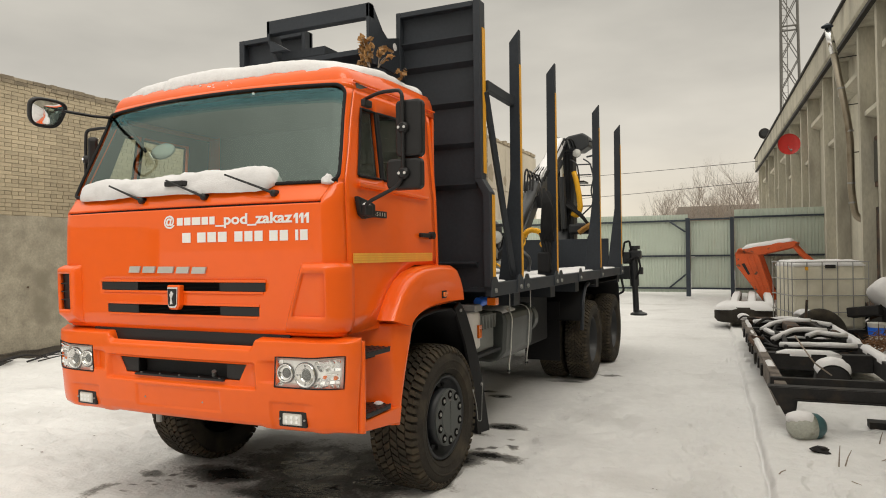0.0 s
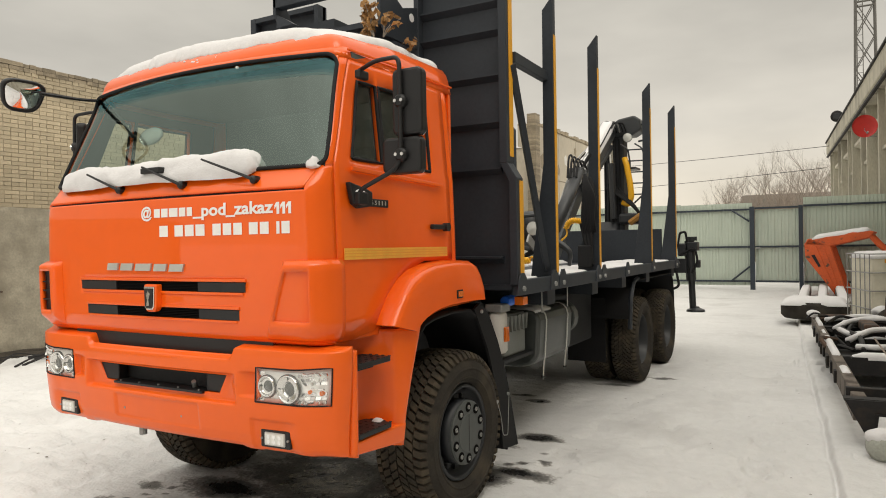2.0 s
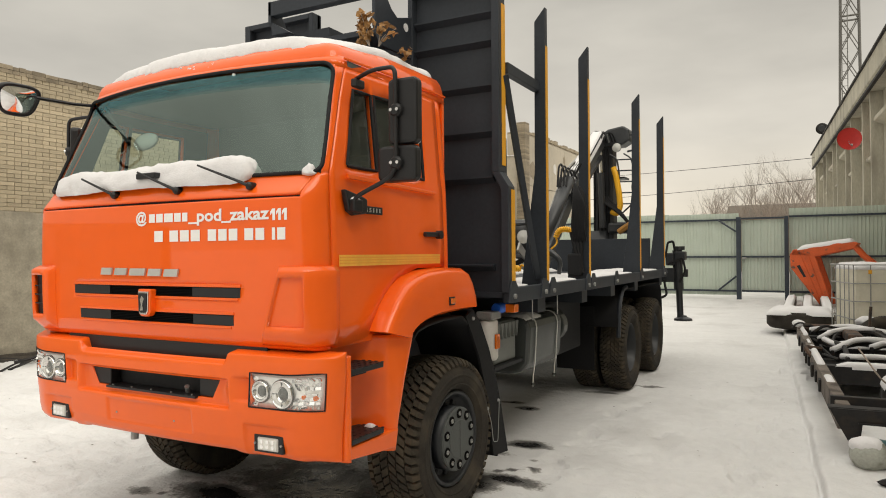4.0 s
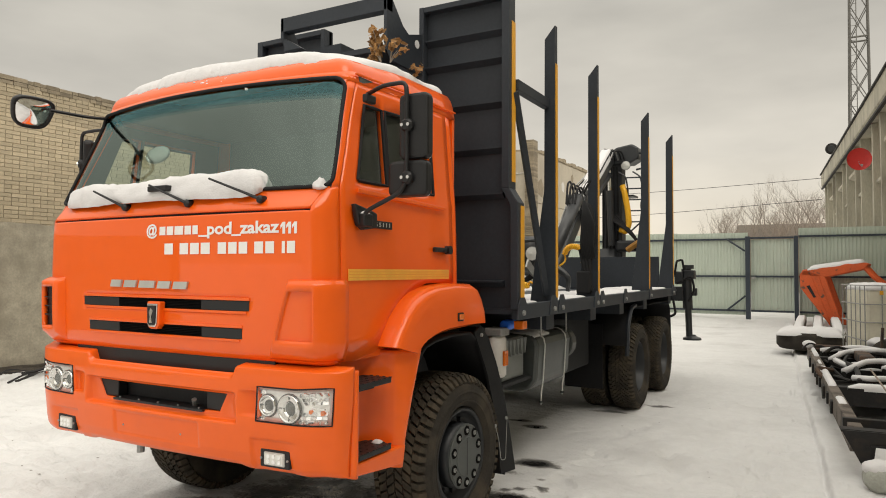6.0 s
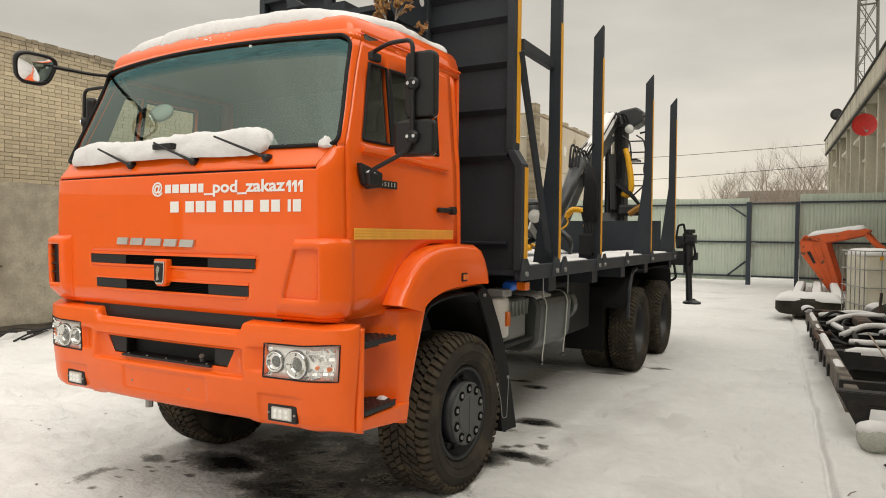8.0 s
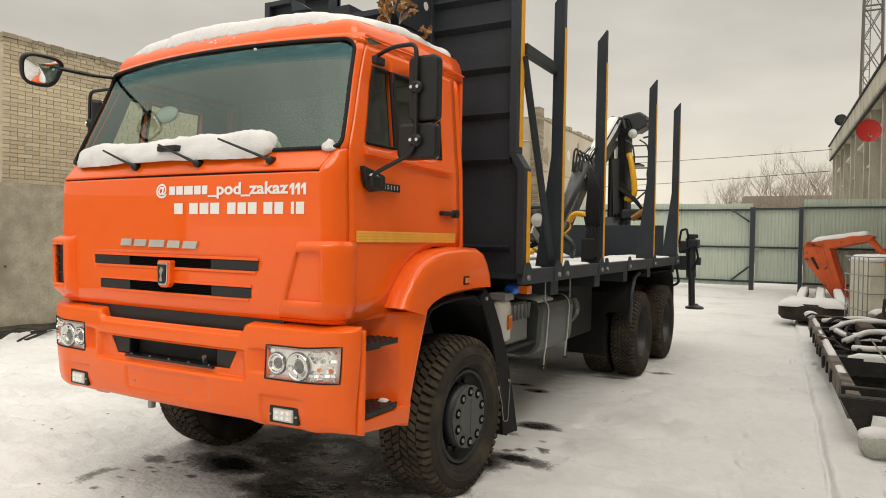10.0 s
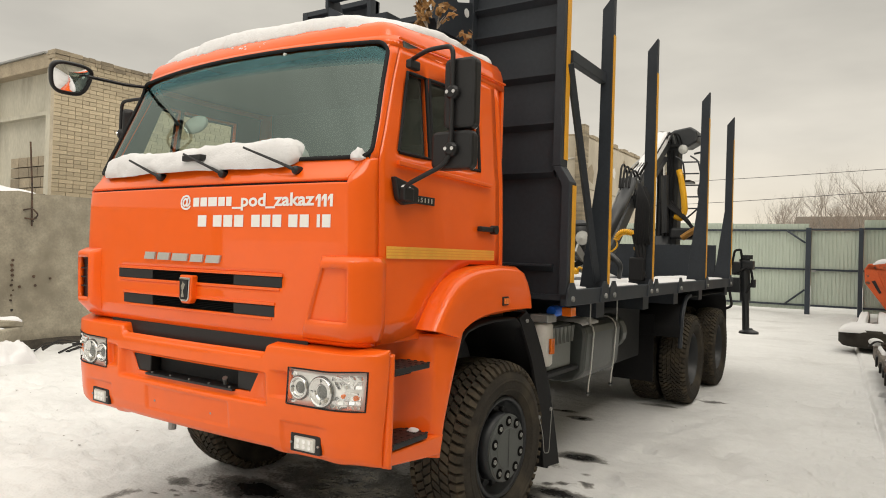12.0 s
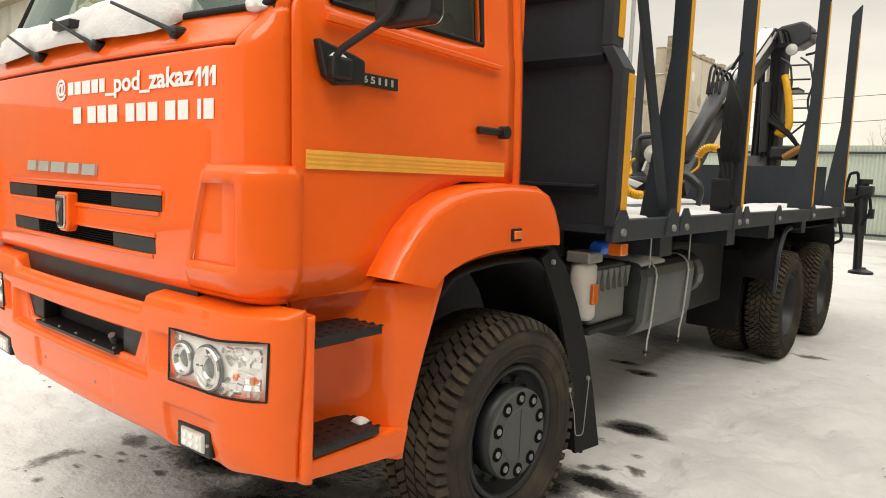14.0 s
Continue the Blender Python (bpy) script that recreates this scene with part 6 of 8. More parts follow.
ribbed = part("ribbed_box", boxm(0.62, 1.06, 2.28, 2.72, 0.82, 1.15), M_GREYBOX, truck, "ribbed grey metal box", bevel=0.02)
for i in range(6):
    part("rib", prism(B(), [(2.285 + i * 0.075, 1.135), (2.345 + i * 0.075, 1.135), (2.315 + i * 0.075, 1.01)], "x", 1.060, 1.084), M_GREYBOX, ribbed)
# added block: fills the space under the bed with its shadow and gear
part("equipment_box", boxm(-0.88, 0.86, 3.95, 5.20, 0.60, 1.19), M_CHASSIS, truck, "dark block added for the shadow and gear under the bed", bevel=0.03)
part("tray", boxm(0.6, 1.10, 2.2, 2.78, 0.79, 0.815), M_CHASSIS, truck)
filt = part("filter", lathe(B(), [(0.88, 0.055), (0.90, 0.07), (1.17, 0.07), (1.19, 0.055)], 18, (1.06, 2.18, 0), "z", caps=True), M_CANISTER, truck, "white filter canister", smooth=True)
part("filter_head", boxm(0.99, 1.13, 2.10, 2.26, 1.19, 1.25), M_ZINC, filt, bevel=0.01)
part("filter_cap", lathe(B(), [(2.22, 0.036), (2.24, 0.042), (2.33, 0.042), (2.34, 0.036), (2.42, 0.036), (2.43, 0.03)], 16, (1.10, 0, 1.265), "y", caps=True), M_BLUE, filt, "blue plastic cap")
part("lens", boxm(1.125, 1.145, 2.14, 2.20, 0.97, 1.08), M_AMBER, truck, "amber side reflector", bevel=0.004)

# bed
bed = truck
for sg in (1, -1):
    part("side_rail", boxm(*sorted((sg * 1.25, sg * 1.315)), 2.02, 8.12, 1.325, 1.435), M_STEEL, bed, "dark steel side rail", bevel=0.006)
    part("long_beam", boxm(sg * 0.42 - 0.06, sg * 0.42 + 0.06, 2.1, 8.3, 1.08, 1.30), M_STEEL, bed)
part("deck", boxm(-1.25, 1.25, 2.05, 8.10, 1.36, 1.40), M_STEEL, bed, "dark steel deck")
STAKES = (2.78, 4.00, 6.28, 7.90)
for y in (2.10, *STAKES, 5.10):
    w = 0.90 if y < 2.2 else 1.25
    part("cross_beam", boxm(-w, w, y - 0.05, y + 0.13, 1.20, 1.357), M_STEEL, bed)
for y in (2.05, 2.71, 2.91, 3.94, 4.12, 5.04, 6.34, 7.86):
    for sg in (1, -1):
        g = part("gusset", prism(B(), [(y - 0.10, 1.33), (y + 0.10, 1.33), (y + 0.07, 1.44), (y + 0.03, 1.485), (y - 0.03, 1.485), (y - 0.07, 1.44)], "x", *sorted((sg * 1.316, sg * 1.326))), M_STEEL, bed)
        part("bolt", lathe(B(), [(0, 0.020), (0.014, 0.019), (0.015, 0.002)] if sg > 0 else [(0, 0.020), (-0.014, 0.019), (-0.015, 0.002)], 8, (sg * 1.326, y, 1.375), "x"), M_ZINC, g, "bright bolt head")


def stake(y, sg, flare):
    bm = B()
    zt = 3.71
    out = 1.31
    for pts in ([(out, 1.40), (out, zt), (out - 0.092, zt - 0.11), (out - 0.098, flare), (out - 0.225, 1.40)],):
        prism(bm, [(sg * a, z) for a, z in pts], "y", y, y + 0.06)
    st = part("stake", bm, M_STEEL, bed, "dark steel stake", bevel=0.005)
    part("tape", boxm(*sorted((sg * 1.311, sg * 1.3145)), y + 0.004, y + 0.054, 1.46, zt - 0.32), M_YELLOW, st, "amber reflective tape")


for y, fl in zip(STAKES, (2.35, 2.15, 2.45, 2.38)):
    for sg in (1, -1):
        stake(y, sg, fl)
part("tail_board", boxm(-1.10, 1.10, 7.93, 7.97, 1.40, 1.90), M_STEEL, bed, "dark steel cross board", bevel=0.004)
part("tail_board", boxm(-1.12, -1.09, 4.2, 7.9, 1.40, 1.62), M_STEEL, bed, bevel=0.004)

# headboard with two tall wings and a boom cradle
hb = part("headboard", boxm(-0.47, 0.47, 2.07, 2.10, 1.40, 3.36), M_STEEL, bed, "dark ribbed steel headboard")
for sg in (1, -1):
    bm = B()
    prism(bm, [(sg * 0.47, 1.40), (sg * 1.295, 1.40), (sg * 1.295, 2.18), (sg * 1.225, 2.30), (sg * 1.225, 3.73), (sg * 0.47, 3.73)], "y", 2.07, 2.10)
    part("wing_plate", bm, M_STEEL, hb)
    part("edge_post", boxm(*sorted((sg * 1.175, sg * 1.235)), 2.0, 2.12, 2.28, 3.735), M_STEEL, hb, bevel=0.005)
    bm = B()
    prism(bm, [(sg * 1.175, 2.28), (sg * 1.235, 2.28), (sg * 1.305, 2.17), (sg * 1.305, 1.40), (sg * 1.245, 1.40), (sg * 1.245, 2.15)], "y", 2.0, 2.12)
    part("edge_post", bm, M_STEEL, hb, bevel=0.005)
    part("edge_post", boxm(*sorted((sg * 0.47, sg * 0.51)), 2.0, 2.12, 1.40, 3.735), M_STEEL, hb, bevel=0.004)
    part("top_bar", boxm(*sorted((sg * 0.512, sg * 1.173)), 2.0, 2.12, 3.69, 3.733), M_STEEL, hb, bevel=0.004)
    for z in (3.47, 3.26, 2.93, 2.59, 2.25, 1.60):
        bm = B()
        prism(bm, [(2.068, z - 0.045), (2.022, z - 0.008), (2.022, z + 0.004), (2.068, z + 0.008)], "x", *sorted((sg * 0.512, sg * 1.173)))
        part("rib", bm, M_STEEL, hb)
    part("tape", boxm(*sorted((sg * 1.2355, sg * 1.239)), 2.05, 2.115, 2.33, 3.52), M_YELLOW, hb, "amber reflective tape")
    part("tape", boxm(*sorted((sg * 1.3055, sg * 1.309)), 2.05, 2.115, 1.45, 2.15), M_YELLOW, hb, "amber reflective tape")
    part("stay_bar", boxm(*sorted((sg * 1.20, sg * 1.26)), 2.12, 2.80, 3.02, 3.10), M_STEEL, hb, bevel=0.004)
    bm = B()
    a, b = Vector((sg * 1.24, 2.10, 3.0)), Vector((sg * 1.24, 2.76, 1.48))
    tube(bm, [a, b], 0.030, 4)
    part("stay_bar", bm, M_STEEL, hb)
for z in (3.10, 2.7, 2.3, 1.9, 1.6):
    part("rib", prism(B(), [(2.068, z - 0.045), (2.022, z - 0.008), (2.022, z + 0.004), (2.068, z + 0.008)], "x", -0.468, 0.468), M_STEEL, hb)
cr = part("boom_cradle", boxm(-0.50, 0.50, 1.50, 1.58, 3.55, 3.66), M_STEEL, truck, "dark steel boom cradle", bevel=0.004)
for sg in (1, -1):
    bm = B()
    if sg > 0:
        prism(bm, [(1.50, 3.32), (1.50, 3.66), (1.56, 3.665), (1.72, 3.50), (1.80, 3.46), (2.0, 3.52), (2.0, 3.20), (1.6, 3.20)], "x", 0.475, 0.50)
    else:
        prism(bm, [(1.50, 3.50), (1.50, 3.66), (1.58, 3.66), (1.70, 3.47), (2.0, 3.45), (2.0, 3.20), (1.72, 3.22)], "x", -0.50, -0.475)
    part("cheek", bm, M_STEEL, cr)
# no hole is cut: a snow-white disc paints the sky showing through
part("cheek_hole", disc(B(), (0.500, 1.92, 3.42), 0.032, 0.006, "x", 18), M_SNOW, cr, "white disc for the sky seen through the cheek's hole")
part("cradle_floor", boxm(-0.474, 0.474, 1.60, 2.0, 3.30, 3.34), M_STEEL, cr)
part("cradle_pad", boxm(-0.44, 0.0, 1.62, 1.9, 3.35, 3.42), M_STEEL, cr)
part("cradle_gusset", prism(B(), [(-0.474, 3.50), (-0.474, 3.40), (-0.30, 3.40), (-0.40, 3.46)], "y", 1.51, 1.57), M_STEEL, cr)

# snow lying on the bed
for k, (y0, y1) in enumerate(((2.2, 2.68), (2.98, 3.92), (4.2, 6.2), (6.55, 7.86), (8.0, 8.35))):
    for sg, x0, x1 in ((1, 0.55, 1.275), (-1, -1.275, -0.3)):
        bm = mound(B(), x0, x1, y0, y1, 1.40, 0.050, 12, max(8, int((y1 - y0) * 10)), edge=0.10, rough=0.25, seed=k + 10 * sg)
        tagged(link("deck_snow", bm, M_SNOW, smooth=True), "soft white snow lying on the steel deck", "snow", "snow patches on the deck")
part("marker_lamp", boxm(1.23, 1.305, 2.10, 2.18, 1.25, 1.312), M_AMBER, bed, "amber marker lamp", bevel=0.006)
for y in (2.5, 3.1):
    part("tie_wire", tube(B(), [(1.29, y, 1.33), (1.29, y, 1.16)], 0.005, 4), M_ZINC, bed)

# mirrors
def mirrors(sg):
    arm = part("mirror_arm", tube(B(), bent([(sg * 1.10, 0.42, 2.612), (sg * 1.24, 0.36, 2.628), (sg * 1.40, 0.33, 2.618), (sg * 1.405, 0.33, 2.50), (sg * 1.405, 0.33, 2.08), (sg * 1.20, 0.30, 1.985), (sg * 1.16, 0.30, 1.95)], 5, 0.35), 0.0115, 8), M_BLACK, truck, "black tubular mirror arm", smooth=True)
    part("bracket", boxm(*sorted((sg * 1.09, sg * 1.125)), 0.385, 0.47, 2.565, 2.61), M_BLACK, arm, bevel=0.008)
    bm = B()
    prism(bm, [(0.250, 2.015), (0.40, 1.988), (0.445, 1.975), (0.445, 1.900), (0.33, 1.885), (0.285, 1.905)], "x", *sorted((sg * 1.12, sg * 1.155)))
    low = part("bracket", bm, M_BLACK, arm, "black mirror bracket", bevel=0.008)
    part("bracket_block", boxm(*sorted((sg * 1.145, sg * 1.185)), 0.285, 0.365, 1.900, 1.968), M_BLACK, arm, bevel=0.01)
    part("snow_clump", mound(B(), *sorted((sg * 1.15, sg * 1.18)), 0.29, 0.34, 1.967, 0.012, 6, 6, edge=0.02, seed=1), M_SNOW, arm, "clump of snow", smooth=True)
    for z0, z1, w0, w1 in ((2.235, 2.565, 1.345, 1.515), (2.048, 2.228, 1.282, 1.508)):
        bm = B()
        r = 0.03
        pts = []
        for cx, cz, a0 in ((w1 - r, z1 - r, 0), (w0 + r, z1 - r, 90), (w0 + r, z0 + r, 180), (w1 - r, z0 + r, 270)):
            for k in range(5):
                a = radians(a0 + 22.5 * k)
                pts.append((cx + r * math.cos(a), cz + r * math.sin(a)))
        prism(bm, [(sg * a, b) for a, b in pts], "y", 0.345, 0.41)
        h = part("mirror_housing", bm, M_BLACK, truck, "black mirror housing", bevel=0.016)
        m2 = B()
        prism(m2, [(sg * (a + (0.012 if a < (w0 + w1) / 2 else -0.012)), b) for a, b in pts], "y", 0.411, 0.415)
        part("mirror_glass", m2, M_MIRROR, h)
        zc = (z0 + z1) / 2
        part("clamp", lathe(B(), [(0.345, 0.036), (0.325, 0.034), (0.312, 0.024), (0.312, 0.002)], 16, (sg * 1.405, 0, zc), "y"), M_BLACK, h)
        for dx in (-0.018, 0.018):
            part("clamp_bolt", disc(B(), (sg * 1.405 + dx, 0.310, zc), 0.009, 0.008, "y", 8), M_CHROME, h)


mirrors(1)
before = set(truck.children)
mirrors(-1)
turn = Matrix.Translation((-1.405, 0.33, 0)) @ Matrix.Rotation(radians(-40), 4, "Z") @ Matrix.Translation((1.405, -0.33, 0))
for o in set(truck.children) - before:
    o.matrix_basis = Matrix.Translation((0.16, 0.02, 0.0)) @ (turn if o.name.startswith("mirror_housing") else Matrix.Identity(4))
plate = part("model_plate", boxm(1.127, 1.135, 0.43, 0.618, 1.900, 1.942), M_BLACK, truck, "black plate with silver figures", bevel=0.003)
for k, figure in enumerate("65111"):
    me = text_mesh(figure, 0.031)
    tx = [v.co.x for v in me.vertices]
    wide = 0.021 if k < 2 else 0.011
    y0 = (0.452, 0.485, 0.521, 0.551, 0.581)[k]
    for v in me.vertices:
        v.co = Vector((1.1365, y0 + (v.co.x - min(tx)) * wide / (max(tx) - min(tx)), 1.911 + v.co.y))
    me.materials.append(M_SILVER)
    fig = new("figure", me)
    fig.parent = plate

# front mirror on a long arm at the far corner


def rounded(r, k, n=36):
    """A soft-cornered outline, a little narrower below."""
    out = []
    for i in range(n):
        a = 2 * math.pi * i / n
        c, q = math.cos(a), math.sin(a)
        x, z = math.copysign(abs(c) ** 0.62, c), math.copysign(abs(q) ** 0.62, q)
        out.append((r * x * (1 + 0.16 * z), r * k * z))
    return out


def dome(bm, rows):
    rings = [[bm.verts.new((x, y, z)) for x, z in rounded(r, 0.84)] for y, r in rows]
    for a, b in zip(rings, rings[1:]):
        for i in range(len(a)):
            bm.faces.new((a[i], a[(i + 1) % len(a)], b[(i + 1) % len(a)], b[i]))
    bm.faces.new(rings[-1])
    return bm


fm = part("front_mirror", dome(B(), [(0.0, 0.105), (-0.012, 0.118), (0.0, 0.128), (0.03, 0.125), (0.07, 0.09), (0.085, 0.03)]), M_BLACK, truck, "black front mirror on a long arm", smooth=True)
fm.matrix_basis = Matrix.Translation((-0.985, -0.135, 2.628)) @ Vector((-0.90, 0.10, 0.40)).to_track_quat("Y", "Z").to_matrix().to_4x4() @ Matrix.Scale(0.92, 4)
g = part("mirror_glass", dome(B(), [(0.004 - 0.030 * (1 - q * q), 0.112 * q) for q in (1.0, 0.9, 0.75, 0.6, 0.45, 0.3, 0.15, 0.03)]), M_MIRROR, fm, "convex mirror glass", smooth=True)
part("front_mirror_arm", tube(B(), bent([(-0.90, -0.08, 2.645), (-0.985, 0.22, 2.672), (-0.982, 0.385, 2.690)]), 0.011, 6), M_BLACK, truck)

# wipers
for x0, x1, zt in ((-0.31, -0.57, 2.14), (0.21, -0.05, 2.145), (0.715, 0.40, 2.155)):
    p0, p1 = front_at(x0, 2.035, 0.02), front_at(x1, zt, 0.095)
    wp = part("wiper", tube(B(), [p0, p0.lerp(p1, 0.25) + Vector((0, -0.012, 0.004)), p1], 0.010, 6, 0.006), M_BLACK, truck, "black wiper arm")
    part("pivot", lathe(B(), [(0.03, 0.021), (-0.008, 0.021), (-0.018, 0.012), (-0.018, 0.002)], 12, p0, "y"), M_BLACK, wp)
part("wiper_box", boxm(-0.075, 0.080, -0.022, 0.04, 2.108, 2.140), M_BLACK, truck, bevel=0.006)
part("washer_jet", disc(B(), (0.42, 0.225, 2.68), 0.008, 0.01, "y", 8), M_LENS, truck)


# ---- snow and dead leaves lying on the cab ----
bm = B()
cs = steps(-1.0, 0.70, 100)
rings = []
for i, x in enumerate(cs):
    left, right = max(0.0, x + 1.0), max(0.0, 0.70 - x)
    e = math.sqrt(max(0.0, 1 - (1 - min(1.0, left / 0.12)) ** 2)) * math.sqrt(max(0.0, 1 - (1 - min(1.0, right / 0.055)) ** 2))
    h = lerp([(-1.0, 0.080), (-0.85, 0.104), (-0.58, 0.108), (-0.30, 0.094), (-0.05, 0.098), (0.35, 0.112), (0.60, 0.116), (0.70, 0.105)], x) * (1 + 0.12 * noise.noise(Vector((x * 3.3, 0, 5))))
    h, d = h * max(e, 0.12), (0.070 + 0.020 * noise.noise(Vector((x * 3, 4, 0)))) * max(e, 0.2)
    base = front_at(x, 2.07)
    ring = []
    for k in range(17):
        a = math.pi * (k / 16 * 1.3 - 0.15)
        # a rolled upper body over a thin lower skirt
        crease = 1 - 0.16 * math.exp(-((a - 0.42) / 0.16) ** 2) * (0.5 + 0.9 * noise.noise(Vector((x * 2.2, 7, 1))) + 0.3)
        n = crease * (1 + 0.14 * noise.noise(Vector((x * 8, math.cos(a) * 1.5, math.sin(a) * 1.5 + 2))) + 0.07 * noise.noise(Vector((x * 24, math.cos(a) * 4, math.sin(a) * 4))))
        ring.append(bm.verts.new((x + 0.02 * noise.noise(Vector((k * 0.5, x, 2))) * (right < 0.1), base.y + 0.026 - math.cos(a) * d * n, 2.080 + max(-0.35, math.sin(a)) * h * n + 0.012)))
    rings.append(ring)
for a, b in zip(rings, rings[1:]):
    for k in range(16):
        bm.faces.new((a[k], a[k + 1], b[k + 1], b[k]))
bm.faces.new(rings[0]), bm.faces.new(rings[-1][::-1])
tagged(link("snow_ridge", bm, M_SNOW, smooth=True), "rounded ridge of old snow lying on the wipers", "snow")
bm = B()
bmesh.ops.create_icosphere(bm, subdivisions=3, radius=0.038)
for v in bm.verts:
    q = v.co / 0.038
    k = 1 + 0.30 * noise.noise(q * 1.6) + 0.12 * noise.noise(q * 4)
    v.co = Vector((q.x * 0.042 * (1 - 0.45 * max(0, q.z)), q.y * 0.035, (q.z * 0.048 if q.z > 0 else q.z * 0.012))) * k + Vector((1.03, 0.128, 2.088))
tagged(link("snow_lump", bm, M_SNOW, smooth=True), "small lump of snow at the windscreen corner", "snow")


bm = B()
nx, ny = 120, 60
prof = [(0.0, 2.735), (0.008, 2.768), (0.022, 2.798), (0.048, 2.824), (0.11, 2.846), (0.25, 2.864), (0.5, 2.875), (2.0, 2.877)]
out = []
for j in range(ny + 1):
    row = []
    for i in range(nx + 1):
        u, v = -1 + 2 * i / nx, (j / ny) ** 1.6
        yf = cab_at(u, 2.74).y + 0.045
        x = u * 0.985 + 0.012 * noise.noise(Vector((v * 8, u * 3, 1)))
        y = yf + (1.47 - yf) * v + (0.020 * noise.noise(Vector((x * 7, 3, 0))) + 0.016 * noise.noise(Vector((x * 20, 5, 0))) + 0.010 * noise.noise(Vector((x * 45, 8, 0)))) * (1 - v)
        e = min(1, (1 - abs(u)) * 0.965 / 0.05), min(1, v * 1.05 / 0.05)
        k = math.sqrt(max(0, 1 - (1 - e[0]) ** 2)) * math.sqrt(max(0, 1 - (1 - e[1]) ** 2))
        inset = max(0.0, y - cab_at(u, 2.74).y) / 1.15
        shell = lerp(prof, inset) + roof_rise(y) + 0.004 - 0.085 * max(0, (abs(u) - 0.6) / 0.4) ** 2
        z = shell - 0.012 + k * (0.058 + 0.006 * u + 0.024 * (1 - u * u) + 0.016 * noise.noise(Vector((x * 3.5, y * 3.5, 2))) + 0.006 * noise.noise(Vector((x * 14, y * 14, 6))))
        row.append(bm.verts.new((x, y, z)))
    out.append(row)
for a, b in zip(out, out[1:]):
    for i in range(nx):
        bm.faces.new((a[i], a[i + 1], b[i + 1], b[i]))
tagged(link("roof_snow", bm, M_SNOW, smooth=True, thick=0.03), "thick soft snow cover on the cab roof", "snow")

crumbs = B()
rnd = random.Random(61)
for k in range(26):
    x, z = rnd.uniform(-0.9, 0.95), rnd.uniform(2.755, 2.80)
    c = cab_at(x / 0.99, 2.74) + Vector((0, 0.010 + (z - 2.755) * 0.35, z - 2.74))
    ball = bmesh.ops.create_icosphere(crumbs, subdivisions=1, radius=rnd.uniform(0.003, 0.009))["verts"]
    for v in ball:
        v.co = Vector((v.co.x * rnd.uniform(1.0, 2.2), v.co.y * 0.6, v.co.z)) + c
tagged(link("snow_crumbs", crumbs, M_SNOW, smooth=True), "crumbs of snow sticking to the cab's brow", "snow", kind="stuff")

sprig = thing("dry_sprig", "dry brown leafy sprig lying on the snowy roof", "twig")
rnd = random.Random(8)
bm, lf = B(), B()
for k in range(13):
    low = k >= 9
    p = Vector((0.88, 0.97, 2.965)) if low else Vector((0.84, 0.93, 2.965))
    q = p + (Vector((rnd.uniform(0.0, 0.12), rnd.uniform(-0.02, 0.05), rnd.uniform(0.06, 0.16))) if low else Vector((rnd.uniform(-0.17, -0.01), rnd.uniform(-0.04, 0.08), rnd.uniform(0.06, 0.24))))
    tube(bm, [p, p.lerp(q, 0.5) + Vector((rnd.uniform(-0.02, 0.02), 0, 0.01)), q], 0.004, 4, 0.002)
    for j in range(6 if not low else 3):
        c = p.lerp(q, rnd.uniform(0.45, 1.05)) + Vector((rnd.uniform(-0.03, 0.03), rnd.uniform(-0.03, 0.03), rnd.uniform(-0.02, 0.02)))
        a, b = Vector((rnd.uniform(-1, 1), rnd.uniform(-1, 1), rnd.uniform(-1, 1))).normalized() * rnd.uniform(0.018, 0.034), Vector((rnd.uniform(-1, 1), rnd.uniform(-1, 1), rnd.uniform(-1, 1))).normalized() * 0.022
        n3 = a.cross(b).normalized() * 0.010
        vs = [lf.verts.new(c - a), lf.verts.new(c - a * 0.3 - b + n3), lf.verts.new(c + a * 0.5 - b * 0.8 - n3), lf.verts.new(c + a), lf.verts.new(c + a * 0.2 + b + n3), lf.verts.new(c - a * 0.5 + b * 0.8)]
        mid = lf.verts.new(c - n3)
        for i in range(6):
            lf.faces.new((mid, vs[i], vs[(i + 1) % 6]))
part("stem", bm, M_BARK, sprig)
part("leaves", lf, M_LEAF, sprig, "curled brown leaves")
clump = thing("dry_leaf", "curled dry brown leaf lying on the snowy roof", "leaf")
lf = B()
for j in range(16):
    c = Vector((0.985 + rnd.uniform(-0.035, 0.035), 1.13 + rnd.uniform(-0.03, 0.03), 2.93 + rnd.uniform(-0.02, 0.06)))
    a, b = Vector((rnd.uniform(-1, 1), rnd.uniform(-1, 1), rnd.uniform(-1, 1))).normalized() * 0.026, Vector((rnd.uniform(-1, 1), rnd.uniform(-1, 1), rnd.uniform(-1, 1))).normalized() * 0.018
    lf.faces.new([lf.verts.new(c - a), lf.verts.new(c - b), lf.verts.new(c + a), lf.verts.new(c + b)])
part("leaves", lf, M_LEAF, clump)


# ---- loading crane behind the bed, its boom folded forward over the deck ----
crane = thing("loading_crane", "dark folded timber crane with yellow hoses, mounted behind the bed", "crane")
part("base", boxm(-0.55, 0.55, 8.35, 9.15, 1.06, 1.55), M_CRANE, crane, bevel=0.03)
part("slewing_drum", lathe(B(), [(1.55, 0.30), (1.75, 0.30), (1.80, 0.24), (2.05, 0.22), (2.06, 0.002)], 20, (0.12, 8.80, 0), "z"), M_CRANE, crane, smooth=True)
